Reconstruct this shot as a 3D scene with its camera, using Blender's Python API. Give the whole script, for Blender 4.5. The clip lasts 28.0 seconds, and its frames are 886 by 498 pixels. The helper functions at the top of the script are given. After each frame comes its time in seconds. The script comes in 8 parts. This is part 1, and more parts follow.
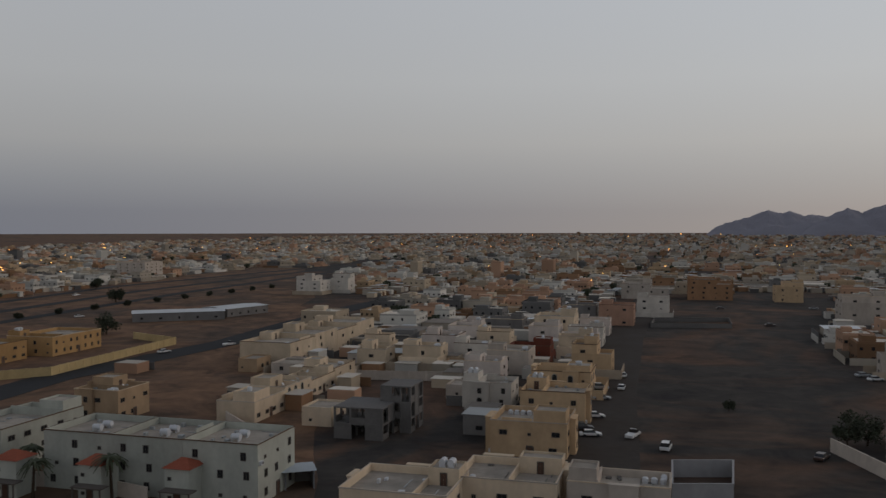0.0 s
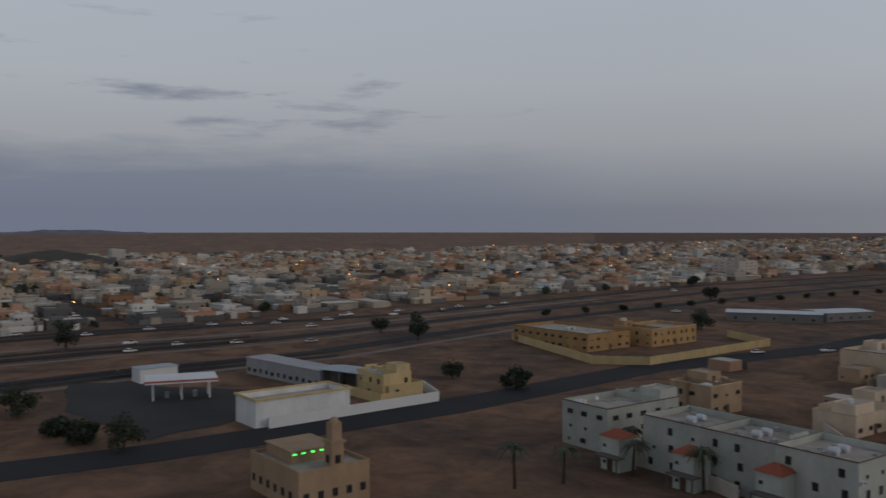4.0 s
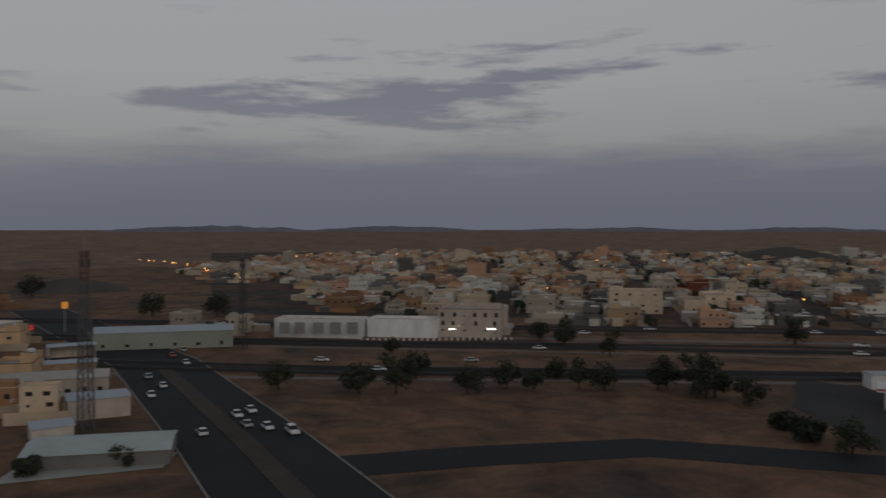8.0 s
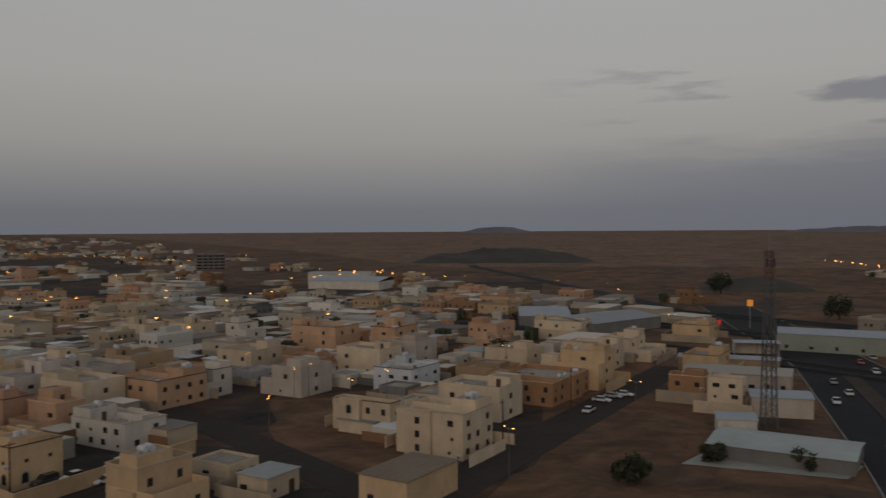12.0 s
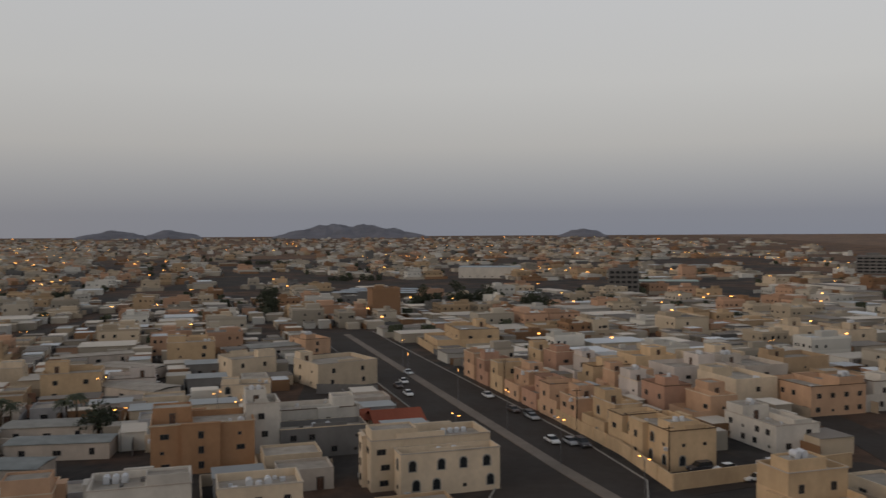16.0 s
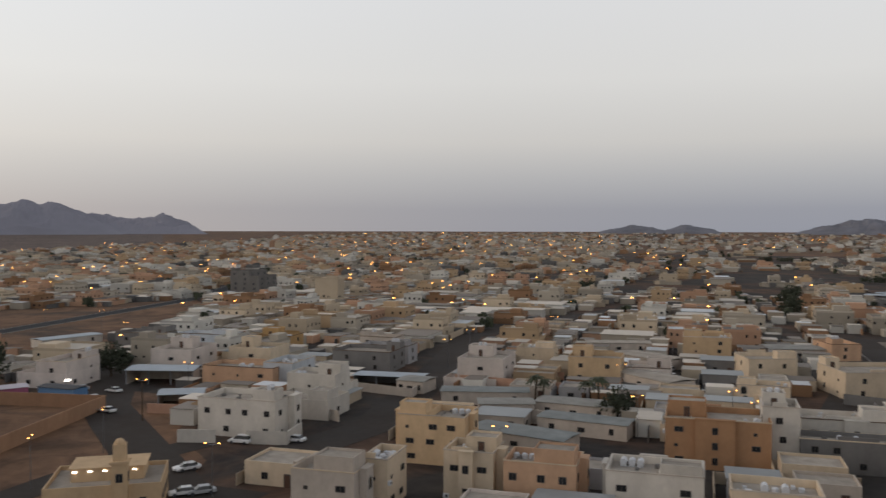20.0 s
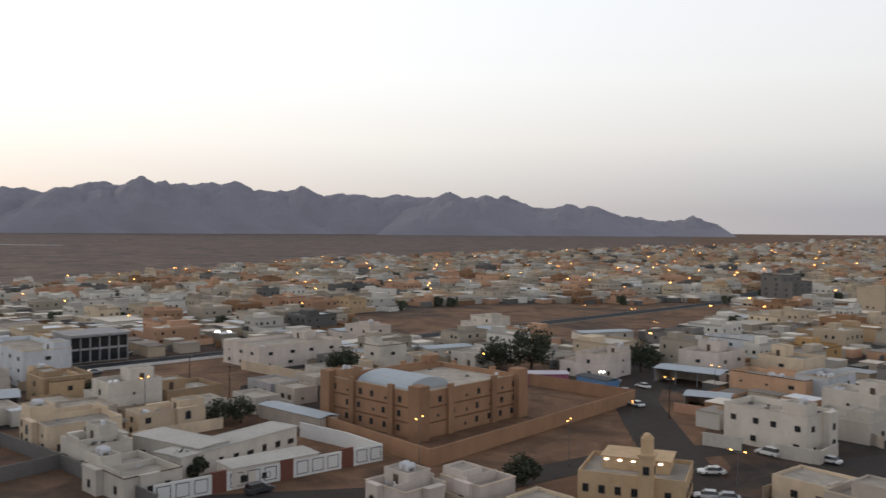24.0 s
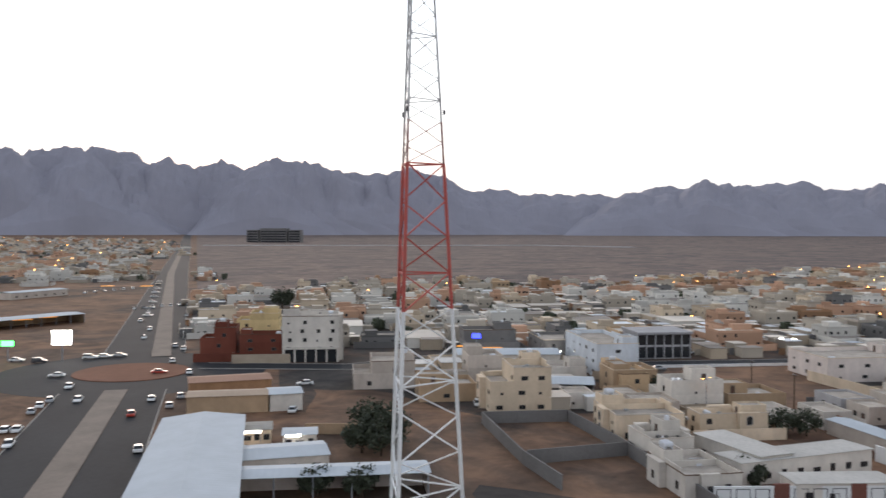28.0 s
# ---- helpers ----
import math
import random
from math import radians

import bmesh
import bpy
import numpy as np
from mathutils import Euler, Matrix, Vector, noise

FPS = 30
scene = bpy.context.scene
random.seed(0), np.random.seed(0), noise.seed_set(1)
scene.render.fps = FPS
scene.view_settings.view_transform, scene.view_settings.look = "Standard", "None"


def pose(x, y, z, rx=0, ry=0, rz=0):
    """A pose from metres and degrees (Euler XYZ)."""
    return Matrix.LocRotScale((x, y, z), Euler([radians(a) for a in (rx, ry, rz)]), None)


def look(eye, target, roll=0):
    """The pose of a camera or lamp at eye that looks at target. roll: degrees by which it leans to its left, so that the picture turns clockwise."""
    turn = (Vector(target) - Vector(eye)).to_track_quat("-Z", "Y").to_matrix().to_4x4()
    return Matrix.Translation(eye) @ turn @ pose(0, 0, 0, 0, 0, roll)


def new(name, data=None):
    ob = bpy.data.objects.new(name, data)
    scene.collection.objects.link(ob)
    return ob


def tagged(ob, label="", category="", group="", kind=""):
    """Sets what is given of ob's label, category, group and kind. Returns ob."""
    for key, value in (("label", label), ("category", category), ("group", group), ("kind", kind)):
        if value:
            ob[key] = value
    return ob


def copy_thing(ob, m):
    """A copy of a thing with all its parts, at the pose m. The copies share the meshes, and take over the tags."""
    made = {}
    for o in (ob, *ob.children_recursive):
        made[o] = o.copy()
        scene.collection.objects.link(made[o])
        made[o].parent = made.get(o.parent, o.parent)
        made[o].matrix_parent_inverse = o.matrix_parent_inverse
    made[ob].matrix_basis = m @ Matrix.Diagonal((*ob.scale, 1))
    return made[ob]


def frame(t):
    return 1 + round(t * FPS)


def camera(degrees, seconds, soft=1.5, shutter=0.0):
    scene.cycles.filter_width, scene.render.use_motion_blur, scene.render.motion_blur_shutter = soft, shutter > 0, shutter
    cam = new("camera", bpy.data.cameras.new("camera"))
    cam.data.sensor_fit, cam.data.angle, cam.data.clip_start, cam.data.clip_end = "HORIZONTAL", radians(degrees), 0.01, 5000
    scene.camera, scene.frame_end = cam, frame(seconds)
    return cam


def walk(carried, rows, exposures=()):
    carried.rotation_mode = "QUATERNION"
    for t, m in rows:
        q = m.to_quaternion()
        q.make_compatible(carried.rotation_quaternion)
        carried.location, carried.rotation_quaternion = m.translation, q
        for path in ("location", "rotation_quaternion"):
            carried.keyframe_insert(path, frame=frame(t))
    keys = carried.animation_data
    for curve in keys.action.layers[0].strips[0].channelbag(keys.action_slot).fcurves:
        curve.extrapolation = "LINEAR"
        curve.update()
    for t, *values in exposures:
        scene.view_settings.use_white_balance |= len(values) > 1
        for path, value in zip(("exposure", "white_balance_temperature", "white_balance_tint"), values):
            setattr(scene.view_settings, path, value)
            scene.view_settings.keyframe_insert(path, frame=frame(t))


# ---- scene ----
EYE = 44.0
cam = camera(55.1, 28.0, soft=1.45, shutter=0.4)


def aim(yaw, pitch, roll):
    return pose(0, 0, EYE, 90 + pitch, -roll, yaw)


walk(cam, [
    (0.0, aim(11.49, -1.27, -0.08)),
    (0.5, aim(14.14, -1.25, -0.11)),
    (1.0, aim(18.92, -1.28, -0.09)),
    (1.5, aim(23.84, -1.33, 0.00)),
    (2.0, aim(29.00, -1.31, -0.01)),
    (2.5, aim(34.17, -1.31, -0.09)),
    (3.0, aim(39.19, -1.37, 0.30)),
    (3.5, aim(44.57, -1.37, 0.11)),
    (5.5, aim(66.62, -1.34, 0.22)),
    (6.0, aim(71.88, -1.41, 0.01)),
    (6.5, aim(77.30, -1.43, 0.08)),
    (7.0, aim(83.40, -1.47, 0.13)),
    (7.5, aim(89.99, -1.50, 0.10)),
    (8.0, aim(96.71, -1.48, 0.00)),
    (8.5, aim(103.24, -1.47, 0.02)),
    (9.0, aim(109.48, -1.41, -0.10)),
    (9.5, aim(115.07, -1.33, -0.05)),
    (10.0, aim(120.59, -1.36, -0.09)),
    (10.5, aim(125.87, -1.36, -0.24)),
    (11.0, aim(130.91, -1.42, -0.31)),
    (11.5, aim(135.81, -1.40, -0.33)),
    (12.0, aim(140.65, -1.36, -0.34)),
    (12.5, aim(145.65, -1.36, -0.26)),
    (14.5, aim(167.17, -1.10, -0.50)),
    (15.0, aim(172.46, -1.08, -0.42)),
    (15.5, aim(177.73, -1.07, -0.27)),
    (16.0, aim(182.82, -1.09, -0.31)),
    (16.5, aim(187.21, -1.13, -0.42)),
    (17.0, aim(191.30, -1.17, -0.37)),
    (17.5, aim(195.65, -1.21, -0.35)),
    (18.0, aim(199.59, -1.25, -0.17)),
    (18.5, aim(203.50, -1.33, -0.13)),
    (19.0, aim(207.53, -1.29, -0.10)),
    (19.5, aim(212.05, -1.31, 0.04)),
    (20.0, aim(216.74, -1.38, 0.11)),
    (20.5, aim(221.04, -1.39, 0.19)),
    (21.0, aim(224.96, -1.43, 0.30)),
    (21.5, aim(228.97, -1.40, 0.29)),
    (23.5, aim(246.98, -1.34, 0.38)),
    (24.0, aim(251.37, -1.36, 0.43)),
    (24.5, aim(255.69, -1.42, 0.37)),
    (25.0, aim(260.03, -1.37, 0.31)),
    (25.5, aim(264.47, -1.35, 0.25)),
    (26.0, aim(269.14, -1.46, 0.22)),
    (26.5, aim(273.58, -1.41, 0.09)),
    (27.0, aim(278.39, -1.43, 0.15)),
    (27.5, aim(283.22, -1.41, 0.12)),
    (28.0, aim(288.04, -1.37, 0.12)),
], exposures=[
    (0.0, -0.70, 6300, 10), (1.0, -0.62, 6200, 10), (2.0, -0.68, 5980, 10), (3.0, -0.64, 5920, 10), (6.0, -0.92, 6000, 10), (8.0, -1.08, 6300, 10), (10.0, -1.06, 6450, 10), (11.5, -0.98, 6650, 10), (13.0, -0.9, 6750, 10),
    (15.0, -0.55, 6600, 10), (16.0, -0.38, 6600, 10), (17.0, -0.15, 6650, 10), (20.0, 0.12, 6600, 10), (21.5, 0.25, 6550, 10), (23.5, 0.45, 6450, 10), (24.1, 0.34, 6450, 10), (24.5, -0.08, 6430, 10), (25.0, 0.02, 6400, 10), (26.0, 0.06, 6350, 10), (27.0, 0.42, 6300, 10), (28.0, 0.90, 6100, 10),
])

# ---- light ----
SUN_AZ, SUN_EL = 304.0, 2.5
SUN_WAY = Vector((-math.sin(radians(SUN_AZ)), math.cos(radians(SUN_AZ)), 0))


def make_world():
    world = bpy.data.worlds.new("dusk_sky")
    world.use_nodes = True
    scene.world = world
    nt = world.node_tree
    n, link = nt.nodes, nt.links
    n.clear()

    def calc(op, a, b=None, clamp=False):
        made = n.new("ShaderNodeMath")
        made.operation, made.use_clamp = op, clamp
        for slot, value in ((0, a), (1, b)):
            if value is None:
                continue
            if isinstance(value, (int, float)):
                made.inputs[slot].default_value = value
            else:
                link.new(value, made.inputs[slot])
        return made.outputs[0]

    def mix(kind, fac, a, b):
        made = n.new("ShaderNodeMix")
        made.data_type, made.blend_type = "RGBA", kind
        for slot, value in ((0, fac), (6, a), (7, b)):
            if isinstance(value, (int, float)):
                made.inputs[slot].default_value = value
            elif isinstance(value, tuple):
                made.inputs[slot].default_value = value
            else:
                link.new(value, made.inputs[slot])
        return made.outputs[2]

    coord = n.new("ShaderNodeTexCoord")
    split = n.new("ShaderNodeSeparateXYZ")
    link.new(coord.outputs["Generated"], split.inputs[0])
    x, y, z = split.outputs
    height = calc("MAXIMUM", z, 0.0)
    # height bands of a clear dusk sky
    ramp = n.new("ShaderNodeValToRGB")
    link.new(height, ramp.inputs[0])
    bands = ((0.0, (0.235, 0.255, 0.305)), (0.022, (0.24, 0.26, 0.31)), (0.055, (0.335, 0.348, 0.38)), (0.10, (0.48, 0.475, 0.475)),
             (0.17, (0.575, 0.575, 0.575)), (0.27, (0.60, 0.61, 0.63)), (0.38, (0.46, 0.48, 0.52)), (0.55, (0.35, 0.37, 0.415)), (1.0, (0.22, 0.235, 0.275)))
    ramp.color_ramp.elements[0].position, ramp.color_ramp.elements[0].color = bands[0][0], (*bands[0][1], 1)
    ramp.color_ramp.elements[1].position, ramp.color_ramp.elements[1].color = bands[-1][0], (*bands[-1][1], 1)
    for at, colour in bands[1:-1]:
        ramp.color_ramp.elements.new(at).color = (*colour, 1)
    # the side of the sunset is brighter and warmer
    toward = calc("ADD", calc("MULTIPLY", x, SUN_WAY.x), calc("MULTIPLY", y, SUN_WAY.y))
    side = calc("POWER", calc("MAXIMUM", calc("ADD", calc("MULTIPLY", toward, 0.5), 0.5), 0.0), 3.0)
    away = calc("MAXIMUM", calc("MULTIPLY", toward, -1.0), 0.0)
    low = calc("POWER", calc("SUBTRACT", 1.0, height, True), 9.0)
    glow = mix("MIX", low, (0.26, 0.28, 0.295, 1), (0.48, 0.352, 0.205, 1))
    lit = mix("ADD", side, ramp.outputs[0], glow)
    lit = mix("ADD", calc("MULTIPLY", away, 0.16), lit, ramp.outputs[0])
    sky = n.new("ShaderNodeTexSky")
    sky.sky_type, sky.sun_disc = "NISHITA", False
    sky.sun_elevation, sky.sun_rotation = radians(SUN_EL), radians(-SUN_AZ)
    lit = mix("ADD", 0.012, lit, sky.outputs[0])
    # torn bands of cloud low over the plain, away from the sunset
    squeeze = n.new("ShaderNodeCombineXYZ")
    arc = calc("ARCTAN2", calc("MULTIPLY", x, -1.0), y)
    link.new(calc("MULTIPLY", arc, 9.5), squeeze.inputs[0])
    link.new(calc("ADD", calc("MULTIPLY", z, 62.0), calc("MULTIPLY", arc, 0.8)), squeeze.inputs[1])
    puff = n.new("ShaderNodeTexNoise")
    puff.inputs["Scale"].default_value, puff.inputs["Detail"].default_value, puff.inputs["Roughness"].default_value = 0.62, 7, 0.60
    puff.inputs["Distortion"].default_value = 0.15
    link.new(squeeze.outputs[0], puff.inputs["Vector"])
    # clouds stand between 40 and 150 degrees of heading
    span = calc("SUBTRACT", 1.0, calc("POWER", calc("ABSOLUTE", calc("DIVIDE", calc("SUBTRACT", arc, 1.52), 0.84)), 4.0), True)
    # a long bank, torn pieces above its end, and a second smaller bank
    def bank(at, wide, up, tall, weight):
        far_off = calc("ADD", calc("POWER", calc("DIVIDE", calc("SUBTRACT", arc, at), wide), 2.0), calc("POWER", calc("DIVIDE", calc("SUBTRACT", z, up), tall), 2.0))
        return calc("MULTIPLY", calc("SUBTRACT", 1.0, far_off, True), weight)

    herd = calc("ADD", calc("ADD", bank(1.80, 0.27, 0.138, 0.042, 0.25), bank(1.58, 0.30, 0.185, 0.06, 0.12)), calc("ADD", bank(1.08, 0.17, 0.135, 0.04, 0.17), bank(2.24, 0.16, 0.155, 0.05, 0.10)))
    band_up = calc("SUBTRACT", 1.0, calc("POWER", calc("ABSOLUTE", calc("DIVIDE", calc("SUBTRACT", z, 0.165), 0.078)), 2.0), True)
    thick = calc("MULTIPLY", calc("MULTIPLY", calc("SUBTRACT", calc("ADD", puff.outputs[0], calc("ADD", calc("MULTIPLY", band_up, 0.03), herd)), 0.625), 7.5, True), calc("MULTIPLY", span, calc("POWER", band_up, 0.5)), True)
    lit = mix("MIX", calc("MULTIPLY", thick, 0.72), lit, (0.25, 0.265, 0.34, 1))
    # a dull veil under the clouds
    veil_top = calc("MULTIPLY", calc("SUBTRACT", calc("ADD", 0.062, calc("MULTIPLY", puff.outputs[0], 0.09)), z), 22.0, True)
    lit = mix("MIX", calc("MULTIPLY", calc("MULTIPLY", veil_top, span), 0.72), lit, (0.265, 0.28, 0.345, 1))
    back = n.new("ShaderNodeBackground")
    back.inputs["Strength"].default_value = 1.0
    link.new(lit, back.inputs["Color"])
    out = n.new("ShaderNodeOutputWorld")
    link.new(back.outputs[0], out.inputs[0])


make_world()
sun_data = bpy.data.lights.new("sun", "SUN")
sun_data.energy, sun_data.angle, sun_data.color = 0.6, radians(25), (1.0, 0.77, 0.57)
sun = new("sun", sun_data)
sun.matrix_world = look(SUN_WAY * 100 + Vector((0, 0, 30)), (0, 0, 0))


# ---- materials ----
MATS = {}


def surface(name, colour, rough=0.85, vary=0.18, grain=1.5, stain=0.25, bump=0.3, metal=0.0, tint=None, each=0.0, streak=0.0, big=0.07):
    """A worn surface: fine grain, wide stains, a slight difference from piece to piece."""
    if name in MATS:
        return MATS[name]
    m = bpy.data.materials.new(name)
    m.use_nodes = True
    n, link = m.node_tree.nodes, m.node_tree.links
    bsdf = n["Principled BSDF"]
    bsdf.inputs["Roughness"].default_value, bsdf.inputs["Metallic"].default_value = rough, metal
    bsdf.inputs["Specular IOR Level"].default_value = 0.12 if rough > 0.8 else 0.5
    geo = n.new("ShaderNodeNewGeometry")
    fine = n.new("ShaderNodeTexNoise")
    fine.inputs["Scale"].default_value, fine.inputs["Detail"].default_value = grain, 5
    link.new(geo.outputs["Position"], fine.inputs["Vector"])
    wide = n.new("ShaderNodeTexNoise")
    wide.inputs["Scale"].default_value, wide.inputs["Detail"].default_value, wide.inputs["Roughness"].default_value = big, 6, 0.6
    stretch = n.new("ShaderNodeMapping")
    stretch.inputs["Scale"].default_value = (1, 1, 1 - 0.85 * streak)
    link.new(geo.outputs["Position"], stretch.inputs["Vector"])
    link.new(stretch.outputs[0], wide.inputs["Vector"])
    ramp = n.new("ShaderNodeValToRGB")
    ramp.color_ramp.elements[0].position, ramp.color_ramp.elements[1].position = 0.30, 0.72
    dark = tuple(c * (1 - stain) for c in (tint or colour))
    ramp.color_ramp.elements[0].color, ramp.color_ramp.elements[1].color = (*dark, 1), (*colour, 1)
    link.new(wide.outputs[0], ramp.inputs[0])
    shade = n.new("ShaderNodeHueSaturation")
    link.new(ramp.outputs[0], shade.inputs["Color"])
    value = n.new("ShaderNodeMath")
    value.operation, value.inputs[1].default_value, value.inputs[2].default_value = "MULTIPLY_ADD", vary * 2, 1 - vary
    link.new(fine.outputs[0], value.inputs[0])
    last = value.outputs[0]
    if each:
        info = n.new("ShaderNodeObjectInfo")
        other = n.new("ShaderNodeMath")
        other.operation, other.inputs[1].default_value, other.inputs[2].default_value = "MULTIPLY_ADD", each * 2, 1 - each
        link.new(info.outputs["Random"], other.inputs[0])
        both = n.new("ShaderNodeMath")
        both.operation = "MULTIPLY"
        link.new(last, both.inputs[0])
        link.new(other.outputs[0], both.inputs[1])
        last = both.outputs[0]
    link.new(last, shade.inputs["Value"])
    link.new(shade.outputs[0], bsdf.inputs["Base Color"])
    if bump:
        rise = n.new("ShaderNodeBump")
        rise.inputs["Strength"].default_value, rise.inputs["Distance"].default_value = bump, 0.05
        link.new(fine.outputs[0], rise.inputs["Height"])
        link.new(rise.outputs[0], bsdf.inputs["Normal"])
    MATS[name] = m
    return m


def islands(name, colour, spread=0.25, rough=0.85):
    """Like surface(), but every joined piece has a tone of its own."""
    m = surface(name, colour, rough, 0.08, 0.5, 0.12, 0.0)
    n, link = m.node_tree.nodes, m.node_tree.links
    geo = n.new("ShaderNodeNewGeometry")
    tone = n.new("ShaderNodeMath")
    tone.operation, tone.inputs[1].default_value, tone.inputs[2].default_value = "MULTIPLY_ADD", spread * 2, 1 - spread
    link.new(geo.outputs["Random Per Island"], tone.inputs[0])
    shade = [x for x in n if x.type == "HUE_SAT"][0]
    old = shade.inputs["Value"].links[0].from_socket
    both = n.new("ShaderNodeMath")
    both.operation = "MULTIPLY"
    link.new(old, both.inputs[0])
    link.new(tone.outputs[0], both.inputs[1])
    link.new(both.outputs[0], shade.inputs["Value"])
    return m


def lamp_glow(name, colour, strength):
    m = bpy.data.materials.new(name)
    m.use_nodes = True
    bsdf = m.node_tree.nodes["Principled BSDF"]
    bsdf.inputs["Base Color"].default_value = (*colour, 1)
    bsdf.inputs["Emission Color"].default_value, bsdf.inputs["Emission Strength"].default_value = (*colour, 1), strength
    MATS[name] = m
    return m


def plain(name, colour, rough=0.5, metal=0.0):
    return surface(name, colour, rough, 0.06, 3.0, 0.08, 0.0, metal)


PALETTE = {
    "CREAM": (0.68, 0.55, 0.4), "WHITE": (0.64, 0.59, 0.52), "PLAINWHITE": (0.80, 0.80, 0.775), "BEIGE": (0.42, 0.30, 0.19), "SAND": (0.63, 0.45, 0.275),
    "PEACH": (0.6, 0.385, 0.25), "PINK": (0.50, 0.30, 0.21), "PINKWHITE": (0.66, 0.58, 0.52), "ORANGE": (0.43, 0.245, 0.135), "BROWN": (0.38, 0.22, 0.12),
    "MAROON": (0.18, 0.06, 0.04), "YELLOW": (0.47, 0.295, 0.135), "YELLOWPALE": (0.62, 0.47, 0.24), "GREY": (0.22, 0.21, 0.20), "GREYWHITE": (0.42, 0.41, 0.41),
    "GREENWHITE": (0.47, 0.48, 0.42), "PALE": (0.54, 0.47, 0.4), "BLUEWHITE": (0.6, 0.63, 0.66), "CONCRETE": (0.17, 0.16, 0.15), "SCHOOLBROWN": (0.37, 0.22, 0.135),
}


def plaster(style):
    return surface("plaster_" + style.lower(), PALETTE[style], 0.9, 0.10, 1.2, 0.26, 0.15, each=0.12, streak=0.55, big=0.25)


def earth(name, red, grey, bias):
    """Desert soil: reddish sand and dark packed gravel in torn patches, tracks of dust, fine grit."""
    m = surface(name, red, 0.96, 0.24, 0.45, 0.0, 0.5)
    n, link = m.node_tree.nodes, m.node_tree.links
    geo = n.new("ShaderNodeNewGeometry")

    def cloud(scale, detail, warp):
        made = n.new("ShaderNodeTexNoise")
        made.inputs["Scale"].default_value, made.inputs["Detail"].default_value, made.inputs["Roughness"].default_value = scale, detail, 0.62
        made.inputs["Distortion"].default_value = warp
        link.new(geo.outputs["Position"], made.inputs["Vector"])
        return made.outputs[0]

    def ramp(source, lo, hi, a, b):
        made = n.new("ShaderNodeValToRGB")
        made.color_ramp.elements[0].position, made.color_ramp.elements[1].position = lo, hi
        made.color_ramp.elements[0].color, made.color_ramp.elements[1].color = (*a, 1), (*b, 1)
        link.new(source, made.inputs[0])
        return made.outputs[0]

    base = ramp(cloud(0.014, 9, 1.2), 0.44 + bias, 0.60 + bias, grey, red)
    patch = ramp(cloud(0.075, 7, 0.8), 0.32, 0.66, (0.52, 0.54, 0.58), (1.25, 1.2, 1.15))
    both = n.new("ShaderNodeMix")
    both.data_type, both.blend_type = "RGBA", "MULTIPLY"
    both.inputs[0].default_value = 1.0
    link.new(base, both.inputs[6])
    link.new(patch, both.inputs[7])
    shade = [x for x in n if x.type == "HUE_SAT"][0]
    link.new(both.outputs[2], shade.inputs["Color"])
    return m


sand_mat = earth("sandy_soil", (0.180, 0.108, 0.068), (0.092, 0.068, 0.053), -0.06)
lot_mat = earth("packed_lot", (0.122, 0.074, 0.050), (0.054, 0.049, 0.045), 0.02)
asphalt_mat = surface("asphalt", (0.036, 0.037, 0.040), 0.85, 0.2, 0.8, 0.25, 0.2, big=0.05)
lane_mat = surface("dusty_street", (0.060, 0.053, 0.048), 0.9, 0.2, 0.5, 0.35, 0.2, tint=(0.072, 0.056, 0.046), big=0.06)
kerb_mat = surface("kerb_concrete", (0.33, 0.31, 0.28), 0.9, 0.12, 2.0, 0.2, 0.2)
median_mat = surface("paved_median", (0.24, 0.20, 0.165), 0.9, 0.15, 1.0, 0.3, 0.2, big=0.1)
roof_mat = surface("roof_screed", (0.44, 0.39, 0.33), 0.95, 0.15, 0.8, 0.35, 0.2, each=0.12, big=0.3)
wall_mat = surface("yard_wall", (0.44, 0.36, 0.27), 0.9, 0.1, 1.0, 0.3, 0.2, each=0.12, big=0.15)
block_mat = surface("grey_block", (0.19, 0.18, 0.17), 0.95, 0.2, 2.0, 0.3, 0.4)
sheet_mat = surface("roof_sheet", (0.33, 0.345, 0.345), 0.55, 0.08, 0.6, 0.18, 0.1, metal=0.1, each=0.08, big=0.2)
steel_mat = plain("grey_steel", (0.30, 0.31, 0.33), 0.5, 0.6)
dark_mat = plain("dark_metal", (0.035, 0.035, 0.04), 0.6)
white_paint = surface("white_paint", (0.72, 0.72, 0.70), 0.6, 0.08, 2.0, 0.12, 0.0)
red_paint = surface("red_paint", (0.42, 0.07, 0.05), 0.6, 0.10, 2.0, 0.15, 0.0)
frame_mat = plain("window_frame", (0.09, 0.075, 0.065), 0.6)
wood_mat = surface("brown_door", (0.10, 0.05, 0.03), 0.6, 0.2, 4.0, 0.2, 0.1)
tank_mat = plain("white_tank", (0.58, 0.59, 0.61), 0.5)
tile_mat = surface("clay_tile", (0.33, 0.10, 0.06), 0.85, 0.2, 2.5, 0.25, 0.3)
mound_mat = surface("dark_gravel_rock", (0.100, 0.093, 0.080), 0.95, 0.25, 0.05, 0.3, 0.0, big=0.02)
# far hills: bluish grey, with the haze of distance in the colour
ridge_mat = surface("hazed_ridge", (0.20, 0.20, 0.225), 0.95, 0.12, 0.02, 0.25, 0.0, big=0.01)
# mountain rock, lightened and blued: distance haze put into the colour
rock_mat = surface("hazed_rock", (0.27, 0.262, 0.298), 0.95, 0.05, 0.02, 0.10, 0.0, big=0.006)
bark_mat = surface("bark", (0.07, 0.05, 0.035), 0.95, 0.25, 6.0, 0.3, 0.4)
leaf_mat = islands("dry_leaf", (0.040, 0.048, 0.026), 0.35, 0.8)
